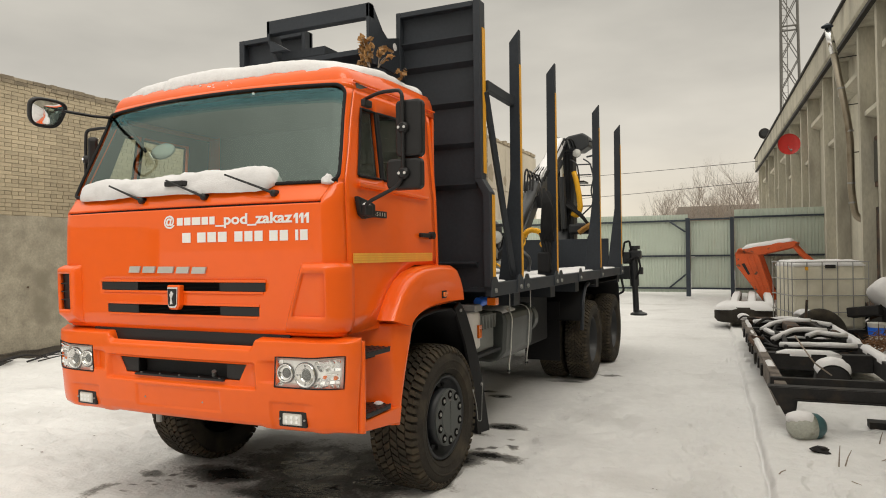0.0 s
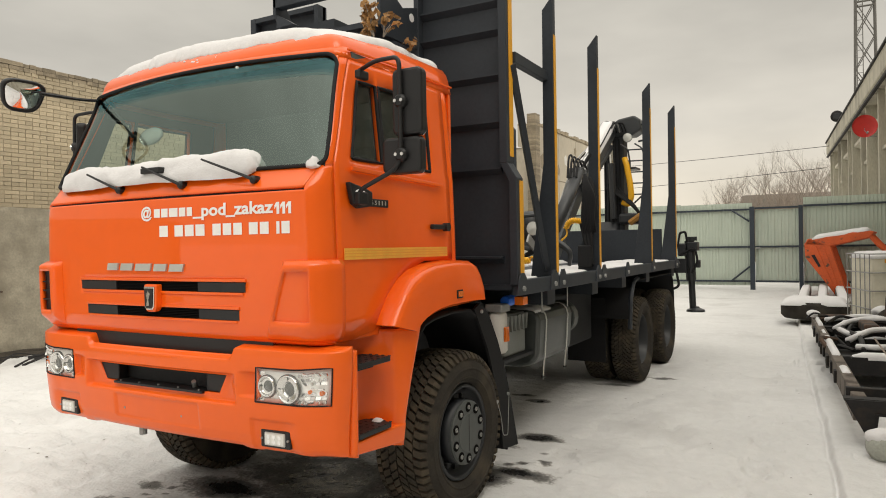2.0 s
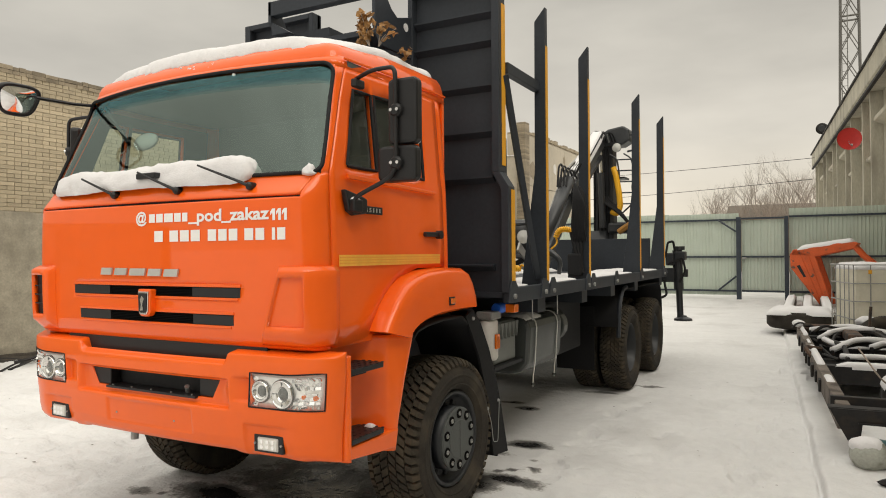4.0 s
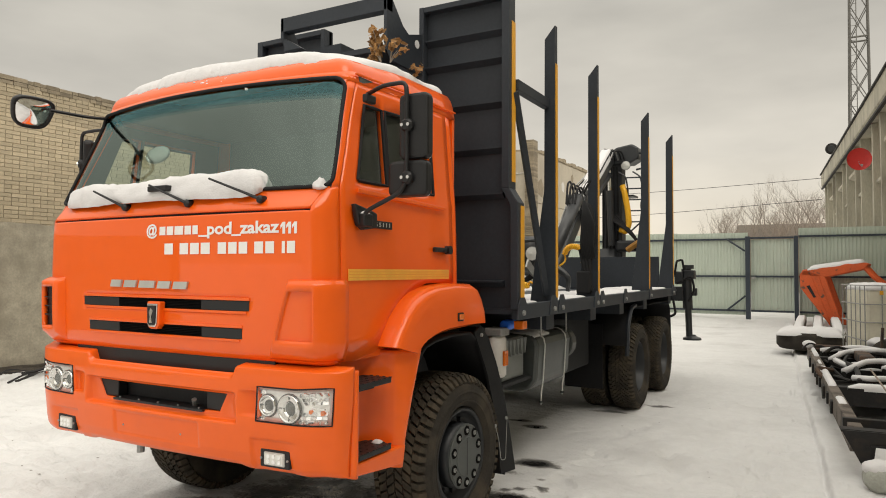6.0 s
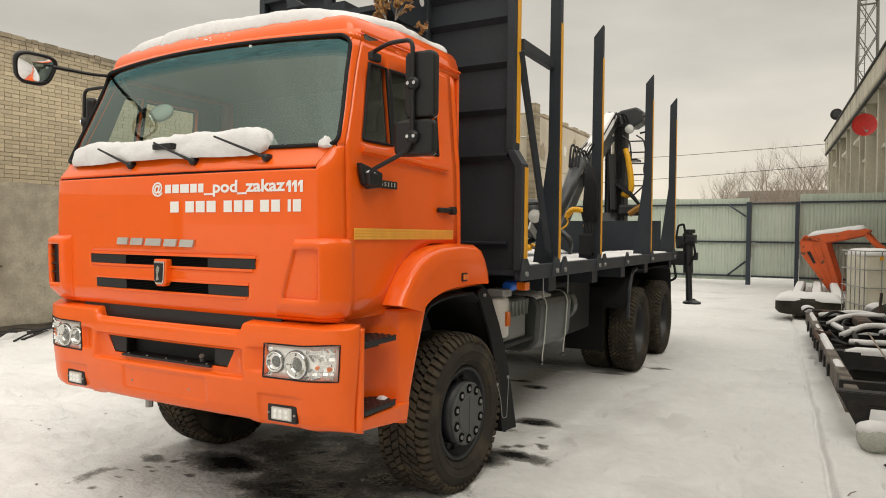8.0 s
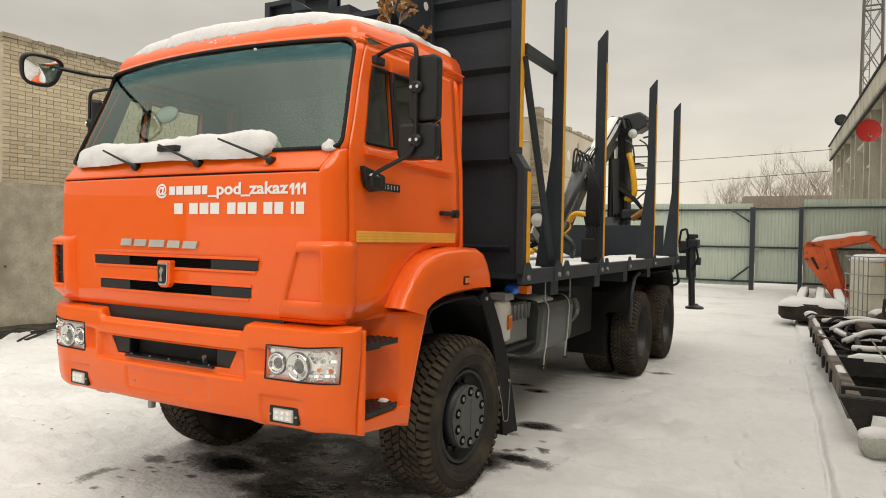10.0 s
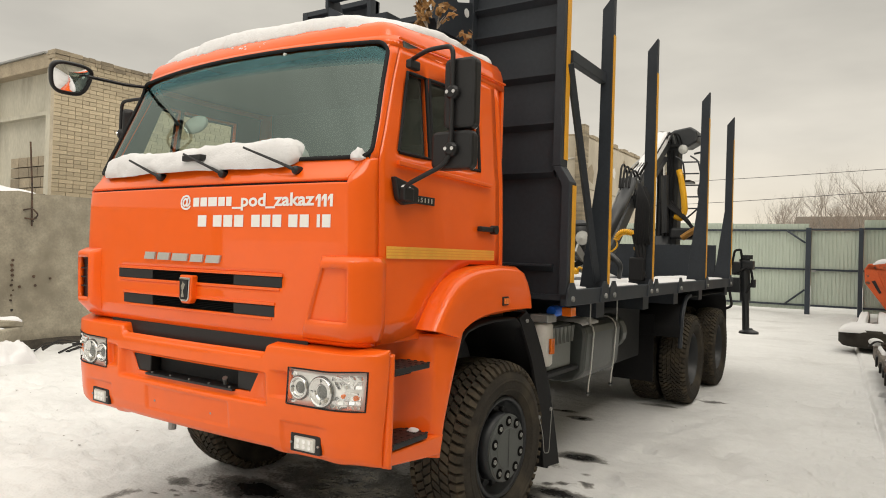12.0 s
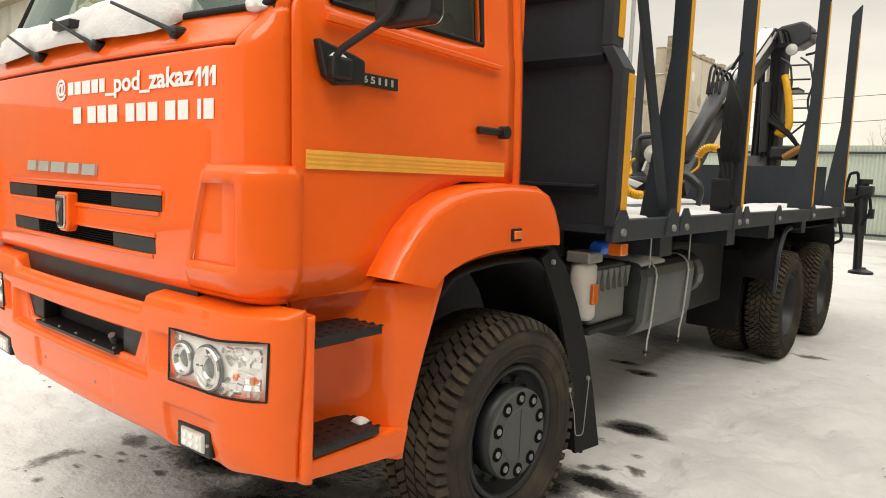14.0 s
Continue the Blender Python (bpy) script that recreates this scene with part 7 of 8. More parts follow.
part("column", prism(B(), [(0.04, 8.66), (0.37, 8.66), (0.38, 8.90), (0.24, 8.98), (0.04, 8.94)], "z", 1.9, 3.50), M_CRANE, crane, "dark crane column", bevel=0.02)
bm = B()
prism(bm, [(0.02, 3.44), (0.10, 3.60), (0.30, 3.72), (0.55, 3.76), (0.64, 3.70), (0.66, 3.52), (0.52, 3.44)], "y", 8.62, 8.98)
part("head", bm, M_CRANE_GREY, crane, "dark rounded crane head", bevel=0.03)
part("ram", tube(B(), [(0.22, 8.58, 2.1), (0.20, 8.55, 3.0)], 0.055, 10), M_CRANE, crane)
part("ram_rod", tube(B(), [(0.20, 8.55, 3.0), (0.19, 8.54, 3.45)], 0.03, 8), M_CHROME, crane, "bright ram rod")


def along(p, q):
    """A frame with its origin at p and its y axis towards q, and the length."""
    p, q = Vector(p), Vector(q)
    return Matrix.Translation(p) @ (q - p).to_track_quat("Y", "Z").to_matrix().to_4x4(), (q - p).length


mb, ln = along((0.18, 8.60, 3.58), (0.30, 6.62, 2.56))
part("upper_boom", boxm(-0.075, 0.075, 0, ln, -0.12, 0.08, m=mb), M_CRANE_GREY, crane, "grey upper boom", bevel=0.012)
part("boom_ram", tube(B(), [mb @ Vector((0.0, 0.2, -0.26)), mb @ Vector((0.0, ln * 0.8, -0.20))], 0.055, 10), M_CRANE, crane)
part("boom_bracket", boxm(-0.11, 0.11, ln * 0.82, ln + 0.12, -0.20, 0.14, m=mb), M_CRANE, crane, "dark boom joint", bevel=0.03)
for k in range(6):
    o = -0.09 + 0.036 * k
    part("hydraulic_line", tube(B(), bent([mb @ Vector((o, -0.05, 0.05)), mb @ Vector((o, 0.12, 0.15)), mb @ Vector((o, ln * 0.55, 0.13)), mb @ Vector((o * 1.2, ln * 0.86, 0.20)), mb @ Vector((o, ln * 1.12, 0.06))], 4), 0.011, 5), M_ZINC if k % 2 else M_RUBBER, crane)
bm = mound(B(), -0.10, 0.10, 0.10, ln * 0.90, 0.078, 0.10, 6, 20, edge=0.05, seed=5)
for v in bm.verts:
    v.co = mb @ v.co
tagged(link("boom_snow", bm, M_SNOW, smooth=True), "strip of snow lying on the crane boom", "snow")
m2, l2 = along((0.27, 6.86, 2.62), (0.30, 5.52, 1.58))
part("outer_boom", boxm(-0.05, 0.05, 0, l2, -0.09, 0.08, m=m2), M_CRANE_GREY, crane, "grey folded outer boom", bevel=0.01)
part("outer_edge", boxm(0.061, 0.066, 0.05, l2, 0.065, 0.085, m=m2), M_ZINC, crane)
m3, l3 = along((0.40, 6.22, 2.64), (0.40, 4.95, 1.62))
part("ram", tube(B(), [m3 @ Vector((0, 0, 0)), m3 @ Vector((0, l3 * 0.75, 0))], 0.075, 12), M_CRANE, crane, "dark hydraulic ram", smooth=True)
part("ram_rod", tube(B(), [m3 @ Vector((0, l3 * 0.75, 0)), m3 @ Vector((0, l3, 0))], 0.035, 8), M_CHROME, crane, "bright ram rod")
part("knuckle", lathe(B(), [(-0.10, 0.085), (0.10, 0.085)], 16, (0.36, 6.24, 2.62), "x"), M_CRANE, crane, "dark boom knuckle", bevel=0.01)
for k in range(4):
    o = 0.03 + 0.035 * k
    part("hydraulic_line", tube(B(), [m2 @ Vector((0.075, 0.12 + 0.05 * k, 0.16 + o)), m2 @ Vector((0.085, l2 * 0.6, 0.13 + o * 0.6)), m2 @ Vector((0.08, l2 * 0.95, 0.12))], 0.009, 5), M_ZINC if k != 1 else M_RUBBER, crane)
for k in range(4):
    part("hydraulic_hose", tube(B(), bent([(0.24 + 0.05 * k, 6.6, 2.72), (0.26 + 0.05 * k, 6.35, 2.90 - 0.03 * k), (0.30 + 0.04 * k, 6.12, 2.84 - 0.03 * k), (0.32 + 0.04 * k, 6.0, 2.55)], 5, 0.4), 0.014, 5), M_RUBBER, crane)
for k in range(6):
    x = 0.10 + k * 0.05
    part("hydraulic_hose", tube(B(), bent([(x + 0.08, 8.60, 3.50), (x + 0.06, 8.50, 3.70 - 0.015 * k), (x, 8.34, 3.62), (x - 0.02, 8.2, 3.46)], 5, 0.4), 0.013, 5), M_ZINC if k % 3 == 0 else M_RUBBER, crane)
for k in range(5):
    part("column_line", tube(B(), [(0.06 + 0.06 * k, 8.645, 2.0), (0.07 + 0.06 * k, 8.64, 2.7), (0.06 + 0.06 * k, 8.645, 3.4)], 0.014, 5), M_RUBBER, crane)

lamp = part("work_lamp", lathe(B(), [(0.08, 0.03), (0.02, 0.070), (-0.01, 0.078)], 18, (0.46, 8.58, 3.40), "y"), M_ZINC, crane, "round work lamp", smooth=True)
part("lens", lathe(B(), [(-0.012, 0.070), (-0.022, 0.04), (-0.026, 0.002)], 18, (0.46, 8.58, 3.40), "y"), M_LENS, lamp, "clear lens", smooth=True)
part("grab_rail", tube(B(), bent([(0.62, 8.72, 3.62), (0.72, 8.70, 3.60), (0.72, 8.70, 3.36), (0.60, 8.70, 3.34)]), 0.016, 6), M_CRANE, crane)
for x0, x1, y in ((0.44, 0.50, 8.58), (0.66, 0.74, 8.62)):
    part("ladder_rail", tube(B(), bent([(x0 - 0.1, y, 3.30), (x0 + 0.02, y, 3.22), (x1, y, 2.95), (x0 + 0.02, y, 2.75), (x1, y, 2.52), (x0 - 0.12, y, 2.34)], 4, 0.4), 0.014, 6), M_CRANE, crane)
for z in (3.20, 3.02, 2.84, 2.66, 2.48):
    part("ladder_rung", tube(B(), [(0.46, 8.58, z), (0.70, 8.62, z)], 0.012, 5), M_CRANE, crane)
part("platform", boxm(0.34, 0.56, 8.66, 9.0, 2.90, 2.93), M_CRANE, crane)
hose = [(0.40, 8.60, 3.08), (0.44, 8.58, 2.95), (0.49, 8.57, 2.68), (0.51, 8.57, 2.45), (0.46, 8.58, 2.32), (0.36, 8.6, 2.36)]
part("sleeved_hose", tube(B(), bent(hose, 4), 0.048, 10), M_HOSE, crane, "bright yellow sleeved hose", smooth=True)
part("seat_block", boxm(0.30, 0.75, 8.55, 8.95, 2.0, 2.18), M_CRANE, crane, bevel=0.04)
for k in range(5):
    part("hydraulic_hose", tube(B(), bent([(0.1 + 0.05 * k, 8.6, 2.6), (0.42 + 0.05 * k, 8.5, 2.40 - 0.04 * k), (0.72, 8.55, 2.12 - 0.03 * k), (0.6, 8.7, 1.9)], 5, 0.4), 0.018, 6), M_RUBBER, crane)
part("sleeved_hose", tube(B(), bent([(0.50, 8.5, 2.02), (0.62, 8.48, 2.10), (0.76, 8.48, 2.18)], 4), 0.05, 8), mat("dusty_ochre_sleeve", (0.35, 0.17, 0.03), 0.6), crane)

# grapple lying at the front of the deck
grap = thing("grapple", "dark steel log grapple resting on the deck", "grapple")
grap.location = (-0.05, 0.70, 0.0)
c = Vector((0.42, 3.85, 1.72))
part("side_plate", prism(B(), [(3.30, 1.72), (3.36, 1.80), (3.95, 1.46), (3.90, 1.40)], "x", 0.60, 0.62), M_ZINC, grap, "worn bright claw plate")
part("rotator", lathe(B(), [(-0.16, 0.09), (-0.02, 0.13), (0.12, 0.12), (0.18, 0.06)], 16, c + Vector((0, 0, 0.16)), "z", caps=True), M_CRANE, grap, "dark rotator", smooth=True)
part("link", tube(B(), [c + Vector((0, 0, 0.25)), (0.30, 4.3, 1.85)], 0.06, 8), M_CRANE, grap)
part("grapple_body", boxm(c.x - 0.14, c.x + 0.14, c.y - 0.22, c.y + 0.16, 1.52, 1.68), M_CRANE, grap, bevel=0.03)
for k, sg in enumerate((-1, 1, -1)):
    y = c.y - 0.18 + 0.15 * k
    pts = [(c.x + sg * 0.10, y, 1.62), (c.x + sg * 0.34, y, 1.72), (c.x + sg * 0.48, y, 1.60), (c.x + sg * 0.46, y, 1.46)]
    part("claw", tube(B(), bent(pts, 4, 0.4), 0.05, 6, 0.022), M_CRANE_GREY if k == 1 else M_CRANE, grap, smooth=True)
part("ram", tube(B(), [(c.x - 0.3, c.y - 0.3, 1.70), (c.x + 0.28, c.y - 0.3, 1.52)], 0.045, 8), M_SILVER, grap)
g = part("work_lamp", lathe(B(), [(0.06, 0.03), (0.0, 0.075)], 16, (0.62, 3.45, 1.86), "y"), M_ZINC, grap)
part("lens", lathe(B(), [(-0.002, 0.07), (-0.02, 0.002)], 16, (0.62, 3.45, 1.86), "y"), M_LENS, g)
part("lamp_bow", tube(B(), bent([(0.50, 3.5, 1.85), (0.50, 3.45, 1.99), (0.76, 3.45, 2.0), (0.78, 3.5, 1.88)]), 0.018, 6), M_CRANE, grap)


def spiral(name, pts, r, turns, wire, parent):
    pts = bent(pts, 8, 0.45)
    n = turns * 10
    out = []
    for i in range(n + 1):
        f = i / n * (len(pts) - 1)
        k = min(int(f), len(pts) - 2)
        p = pts[k].lerp(pts[k + 1], f - k)
        d = (pts[k + 1] - pts[k]).normalized()
        s = d.cross(Vector((1, 0.2, 0.1))).normalized()
        u = d.cross(s)
        a = 2 * math.pi * i / 10
        out.append(p + (s * math.cos(a) + u * math.sin(a)) * r)
    part(name, tube(B(), out, wire, 5), M_HOSE, parent, "yellow spiral hose sleeve", smooth=True)


spiral("spiral_hose", [(0.56, 4.5, 1.66), (0.66, 4.45, 1.98), (0.90, 4.40, 1.94), (0.87, 4.40, 1.68)], 0.026, 20, 0.011, grap)
spiral("spiral_hose", [(0.55, 3.3, 1.80), (0.48, 3.2, 1.62), (0.62, 3.15, 1.52), (0.78, 3.2, 1.56)], 0.026, 16, 0.011, grap)
for k in range(4):
    part("hydraulic_hose", tube(B(), bent([(0.35 + 0.05 * k, 4.2, 1.75), (0.55 + 0.04 * k, 3.9, 1.95), (0.7, 3.6, 1.75 - 0.03 * k), (0.5, 3.4, 1.55)], 5, 0.4), 0.016, 5), M_RUBBER, grap)

# hose coil and box hung on a stake
coil = thing("hose_coil", "black hose coil and strap hung on a stake", "hose coil")
coil.location = (0.05, 0.0, -0.06)
bm = B()
bmesh.ops.create_icosphere(bm, subdivisions=3, radius=1.0)
for v in bm.verts:
    q = v.co * (1 + 0.15 * noise.noise(v.co * 2.5))
    v.co = Vector((1.19 + 0.070 * q.x, 3.95 + 0.04 * q.y, 2.10 + 0.29 * q.z))
part("wrap", bm, M_RUBBER, coil, "black wrapped hose bundle", smooth=True)
for k in range(8):
    x = 1.135 + 0.016 * k
    part("loop", tube(B(), bent([(x, 3.93, 1.86), (x - 0.01, 3.895, 2.0), (x + 0.008, 3.885, 2.2), (1.15, 3.92, 2.42)], 4), 0.013, 6), M_RUBBER, coil, smooth=True)
part("strap", tube(B(), [(1.14, 3.94, 2.5), (1.20, 3.96, 2.62)], 0.012, 5), M_RUBBER, coil)
for k in range(3):
    part("hanging_end", tube(B(), bent([(1.10 + 0.04 * k, 3.94, 1.95), (1.15 + 0.03 * k, 3.93, 1.75), (1.22 - 0.04 * k, 3.94, 1.55)], 4), 0.018, 6), M_RUBBER, coil)
part("pouch", boxm(1.07, 1.21, 3.90, 3.99, 1.52, 1.74), M_RUBBER, coil, "black pouch", bevel=0.02)

# outriggers
for sg in (1, -1):
    leg = thing("outrigger", "dark hydraulic outrigger leg with a round foot, raised", "outrigger", "outriggers")
    part("beam", boxm(*sorted((sg * 0.4, sg * 1.34)), 8.55, 8.80, 1.22, 1.44), M_CRANE, leg, bevel=0.01)
    part("sleeve", tube(B(), [(sg * 1.39, 8.68, 1.10), (sg * 1.37, 8.68, 1.72)], 0.075, 12), M_CRANE, leg)
    part("leg", tube(B(), [(sg * 1.41, 8.68, 0.655), (sg * 1.38, 8.68, 1.55)], 0.05, 12), M_CRANE, leg)
    part("foot", lathe(B(), [(0.615, 0.14), (0.645, 0.135), (0.675, 0.06), (0.695, 0.05)], 18, (sg * 1.45, 8.68, 0), "z", caps=True), M_CRANE, leg, "round foot plate")
    part("head_block", boxm(*sorted((sg * 1.34, sg * 1.50)), 8.58, 8.78, 1.56, 1.70), M_CRANE, leg, bevel=0.015)
    part("hose", tube(B(), bent([(sg * 1.36, 8.55, 1.70), (sg * 1.34, 8.5, 1.86), (sg * 1.26, 8.5, 1.84), (sg * 1.22, 8.52, 1.62)], 4), 0.018, 6), M_RUBBER, leg)
    part("valve", boxm(*sorted((sg * 1.22, sg * 1.34)), 8.52, 8.66, 1.48, 1.68), M_CRANE, leg, bevel=0.02)
    part("cap", lathe(B(), [(1.72, 0.085), (1.78, 0.085)], 14, (sg * 1.40, 8.68, 0), "z"), M_CRANE, leg)
    part("hose", tube(B(), bent([(sg * 1.26, 8.5, 1.5), (sg * 1.48, 8.48, 1.62), (sg * 1.52, 8.5, 1.40), (sg * 1.43, 8.5, 1.22)], 4), 0.018, 6), M_RUBBER, leg)
    part("hose", tube(B(), bent([(sg * 1.20, 8.5, 1.25), (sg * 1.25, 8.45, 1.02), (sg * 1.10, 8.45, 0.95), (sg * 0.9, 8.45, 1.1)], 4), 0.02, 6), M_RUBBER, leg)
    part("clamp", boxm(*sorted((sg * 1.47, sg * 1.53)), 8.62, 8.72, 1.30, 1.42), M_CRANE, leg, bevel=0.01)


# ---- scrap along the kerb ----
def snow_cap(name, x0, x1, y0, y1, z, h, label, seed=0.0, edge=0.12, n=12, rough=0.3):
    return tagged(link(name, mound(B(), x0, x1, y0, y1, z, h, n, n, edge=edge, rough=rough, seed=seed), M_SNOW, smooth=True), label, "snow")


def snow_rope(name, pts, r, label, seed=0):
    bm = tube(B(), bent(pts, 5, 0.4), r, 8)
    for v in bm.verts:
        k = noise.noise(v.co * 9 + Vector((seed, 0, 0)))
        v.co += Vector((0, 0, 0.25 * r * k))
    return tagged(link(name, bm, M_SNOW, smooth=True), label, "snow")


T = pose(3.43, 3.72, 0.08, 0, 0, 3.4)
frame_ = thing("trailer_frame", "rusty black trailer chassis with snow on its rails", "trailer frame")


def tp(x, y, z):
    return T @ Vector((x, y, z))


M_RAIL = mat("grey_brown_rusted_rail", (0.135, 0.112, 0.092), 0.85, var=0.3, scale=7, fine=50, bump=0.004, bscale=50, stain=(0.05, 0.036, 0.028), stain_scale=5, stain_lo=0.5, stain_hi=0.62)
for x in (0.02, 1.22):
    part("rail", boxm(x - 0.05, x + 0.05, 0.15, 6.6, 0.16, 0.36, m=T), M_RAIL if x < 1 else M_SCRAP, frame_, "grey-brown rusted rail", bevel=0.008)
# added sheet: makes the inside of the chassis black
part("pan", boxm(0.07, 1.17, 2.45, 6.4, 0.17, 0.19, m=T), M_SCRAP, frame_, "black sheet added between the rails, under the scrap")
rnd = random.Random(31)
for k in range(8):
    y = 1.9 + 0.50 * k + rnd.uniform(-0.2, 0.2)
    a, d = rnd.uniform(0.04, 0.12), rnd.uniform(0.008, 0.026)
    chunk = prism(B(), [(y - a, 0.30), (y + a * 0.7, 0.31), (y + a, 0.22), (y + a * 0.3, 0.13 + rnd.uniform(0, 0.05)), (y - a * 0.6, 0.18)], "x", -0.04 - d, -0.028)
    for v in chunk.verts:
        v.co = T @ v.co
    part("lug", chunk, M_SCRAP, frame_, "rusted bracket on the rail", bevel=0.008)
bm = B()
prism(bm, [(-0.10, 0.36), (0.07, 0.03), (0.10, 0.03), (0.13, 0.25), (2.3, 0.25), (2.3, 0.36)], "y", -0.02, 0.0)
box(bm, -0.10, 2.3, 0.0, 0.12, 0.345, 0.365)
box(bm, 0.10, 2.3, -0.045, 0.0, 0.25, 0.262)
for v in bm.verts:
    v.co = T @ v.co
part("channel_beam", bm, M_SCRAP, frame_, "black channel cross beam")
part("channel_beam", boxm(-0.06, 2.3, 0.34, 0.40, 0.31, 0.39, m=T), M_SCRAP, frame_, bevel=0.006)
part("coupling", boxm(1.25, 1.55, 0.1, 0.75, 0.36, 0.46, m=T), M_SCRAP, frame_, bevel=0.01)
for y, h in ((2.35, 0.20), (3.9, 0.14), (5.2, 0.14), (6.5, 0.22)):
    part("cross_member", boxm(0.07, 1.17, y - 0.06, y + 0.06, 0.36 - h, 0.36, m=T), M_SCRAP, frame_, bevel=0.008)
for k, pts in enumerate((((0.2, 3.2, 0.40), (0.5, 3.6, 0.62), (0.9, 3.7, 0.55), (1.1, 4.3, 0.42)), ((0.15, 4.4, 0.4), (0.4, 4.8, 0.60), (0.8, 4.5, 0.70), (1.0, 3.4, 0.45)), ((0.1, 5.4, 0.42), (0.6, 5.6, 0.55), (1.15, 5.0, 0.46)), ((0.3, 2.6, 0.40), (0.35, 3.4, 0.55), (0.2, 4.2, 0.50), (0.4, 5.5, 0.45)))):
    pts = [(p[0], p[1], 0.37 + (p[2] - 0.37) * 0.45) for p in pts]
    part("brake_pipe", tube(B(), bent([tp(*p) for p in pts], 5, 0.4), 0.030, 6), M_SCRAP, frame_)
    if k != 3:
        snow_rope("pipe_snow", [tp(p[0], p[1], p[2] + 0.035) for p in pts[:3]], 0.038, "snow lying along a bent scrap pipe", k)
for k, pts in enumerate((((0.25, 2.75, 0.40), (0.42, 2.62, 0.42), (0.62, 2.78, 0.41), (0.85, 2.66, 0.42), (1.08, 2.74, 0.41)), ((0.18, 4.05, 0.45), (0.26, 3.75, 0.42), (0.40, 3.62, 0.45), (0.55, 3.82, 0.46), (0.70, 3.74, 0.45)), ((0.62, 3.30, 0.46), (0.78, 3.52, 0.49), (0.98, 3.42, 0.46), (1.12, 3.66, 0.44)), ((0.30, 5.0, 0.44), (0.62, 5.15, 0.46), (0.98, 5.05, 0.44)))):
    part("bent_pipe", tube(B(), bent([tp(p[0], p[1], p[2] - 0.03) for p in pts], 5, 0.4), 0.030, 6), M_SCRAP, frame_)
    snow_rope("pipe_snow", [tp(*p) for p in pts], 0.036, "snow lying along a bent scrap pipe", 5 + k)
rnd = random.Random(12)
for k in range(16):
    p = Vector((rnd.uniform(0.1, 1.1), rnd.uniform(2.6, 6.2), rnd.uniform(0.22, 0.42)))
    q = p + Vector((rnd.uniform(-0.4, 0.4), rnd.uniform(-0.7, 0.7), rnd.uniform(-0.05, 0.16)))
    part("loose_pipe", tube(B(), bent([tp(*p), tp(*((p + q) / 2 + Vector((rnd.uniform(-0.15, 0.15), 0, rnd.uniform(0, 0.12))))), tp(*q)], 4, 0.4), rnd.uniform(0.012, 0.028), 6), (M_SCRAP, M_RUST, M_SCRAP)[k % 3], frame_)
part("spring_pot", lathe(B(), [(0.0, 0.13), (0.12, 0.13), (0.16, 0.09)], 16, tp(0.85, 4.9, 0.34), "z", caps=True), M_SCRAP, frame_)
part("axle_beam", tube(B(), [tp(0.05, 5.9, 0.40), tp(1.3, 5.9, 0.40)], 0.07, 8), M_RUST, frame_)
part("lever", tube(B(), [tp(0.75, 4.6, 0.4), tp(0.78, 4.6, 0.85)], 0.02, 5), M_RUST, frame_)
part("bracket", boxm(0.45, 0.62, 4.0, 5.0, 0.40, 0.52, m=T), M_RUST, frame_, bevel=0.02)
for k, (x0, x1, y0, y1, z, h) in enumerate(((-0.025, 0.065, 2.3, 3.9, 0.36, 0.045), (-0.02, 0.06, 1.2, 1.6, 0.36, 0.025), (0.0, 0.068, 5.2, 6.2, 0.36, 0.05), (1.17, 1.29, 1.9, 3.1, 0.36, 0.05), (1.16, 1.29, 3.4, 6.3, 0.36, 0.06), (0.15, 0.85, 2.29, 2.42, 0.36, 0.045), (0.0, 0.05, 4.3, 4.7, 0.355, 0.03), (0.9, 2.2, 0.13, 0.33, 0.20, 0.03), (0.2, 1.0, 3.85, 3.98, 0.36, 0.04))):
    bm = mound(B(), x0, x1, y0, y1, z - 0.005, h, 6, 16, edge=0.05, seed=20 + k)
    for v in bm.verts:
        v.co = T @ v.co
    tagged(link("rail_snow", bm, M_SNOW, smooth=True), "snow lying along the trailer chassis", "snow")
for k, (x, y, z, r) in enumerate(((-0.02, 6.25, 0.44, 0.10), (0.9, 5.9, 0.52, 0.16))):
    bm = B()
    bmesh.ops.create_icosphere(bm, subdivisions=3, radius=r)
    for v in bm.verts:
        v.co = T @ (Vector((v.co.x, v.co.y, v.co.z * 0.6)) * (1 + 0.2 * noise.noise(v.co * 8)) + Vector((x, y, z)))
    tagged(link("snow_lump", bm, M_SNOW, smooth=True), "lump of snow on the scrap chassis", "snow")
drum = thing("brake_drum", "rusty black brake drum with a snow cap", "brake drum")
part("drum", lathe(B(), [(-0.13, 0.145), (-0.11, 0.17), (0.11, 0.17), (0.13, 0.145), (0.10, 0.13), (0.0, 0.06), (0.0, 0.002)], 24, tp(0.64, 1.55, 0.20), "y", caps=True), M_SCRAP, drum, smooth=True)
p = tp(0.64, 1.55, 0.0)
bm = B()
rows = []
for i in range(21):
    a = radians(24 + 132 * i / 20)
    row = []
    for j in range(11):
        v = -1 + j / 5
        lift = 0.060 * math.sqrt(max(0.0, 1 - v ** 4)) * math.sqrt(max(0.0, 1 - (i / 10 - 1) ** 4)) * (1 + 0.3 * noise.noise(Vector((a * 3, v * 2, 1))))
        r = 0.168 + lift
        row.append(bm.verts.new((p.x + math.cos(a) * r, p.y + v * 0.135, tp(0.64, 1.55, 0.20).z + math.sin(a) * r)))
    rows.append(row)
for q, r in zip(rows, rows[1:]):
    for j in range(10):
        bm.faces.new((q[j], q[j + 1], r[j + 1], r[j]))
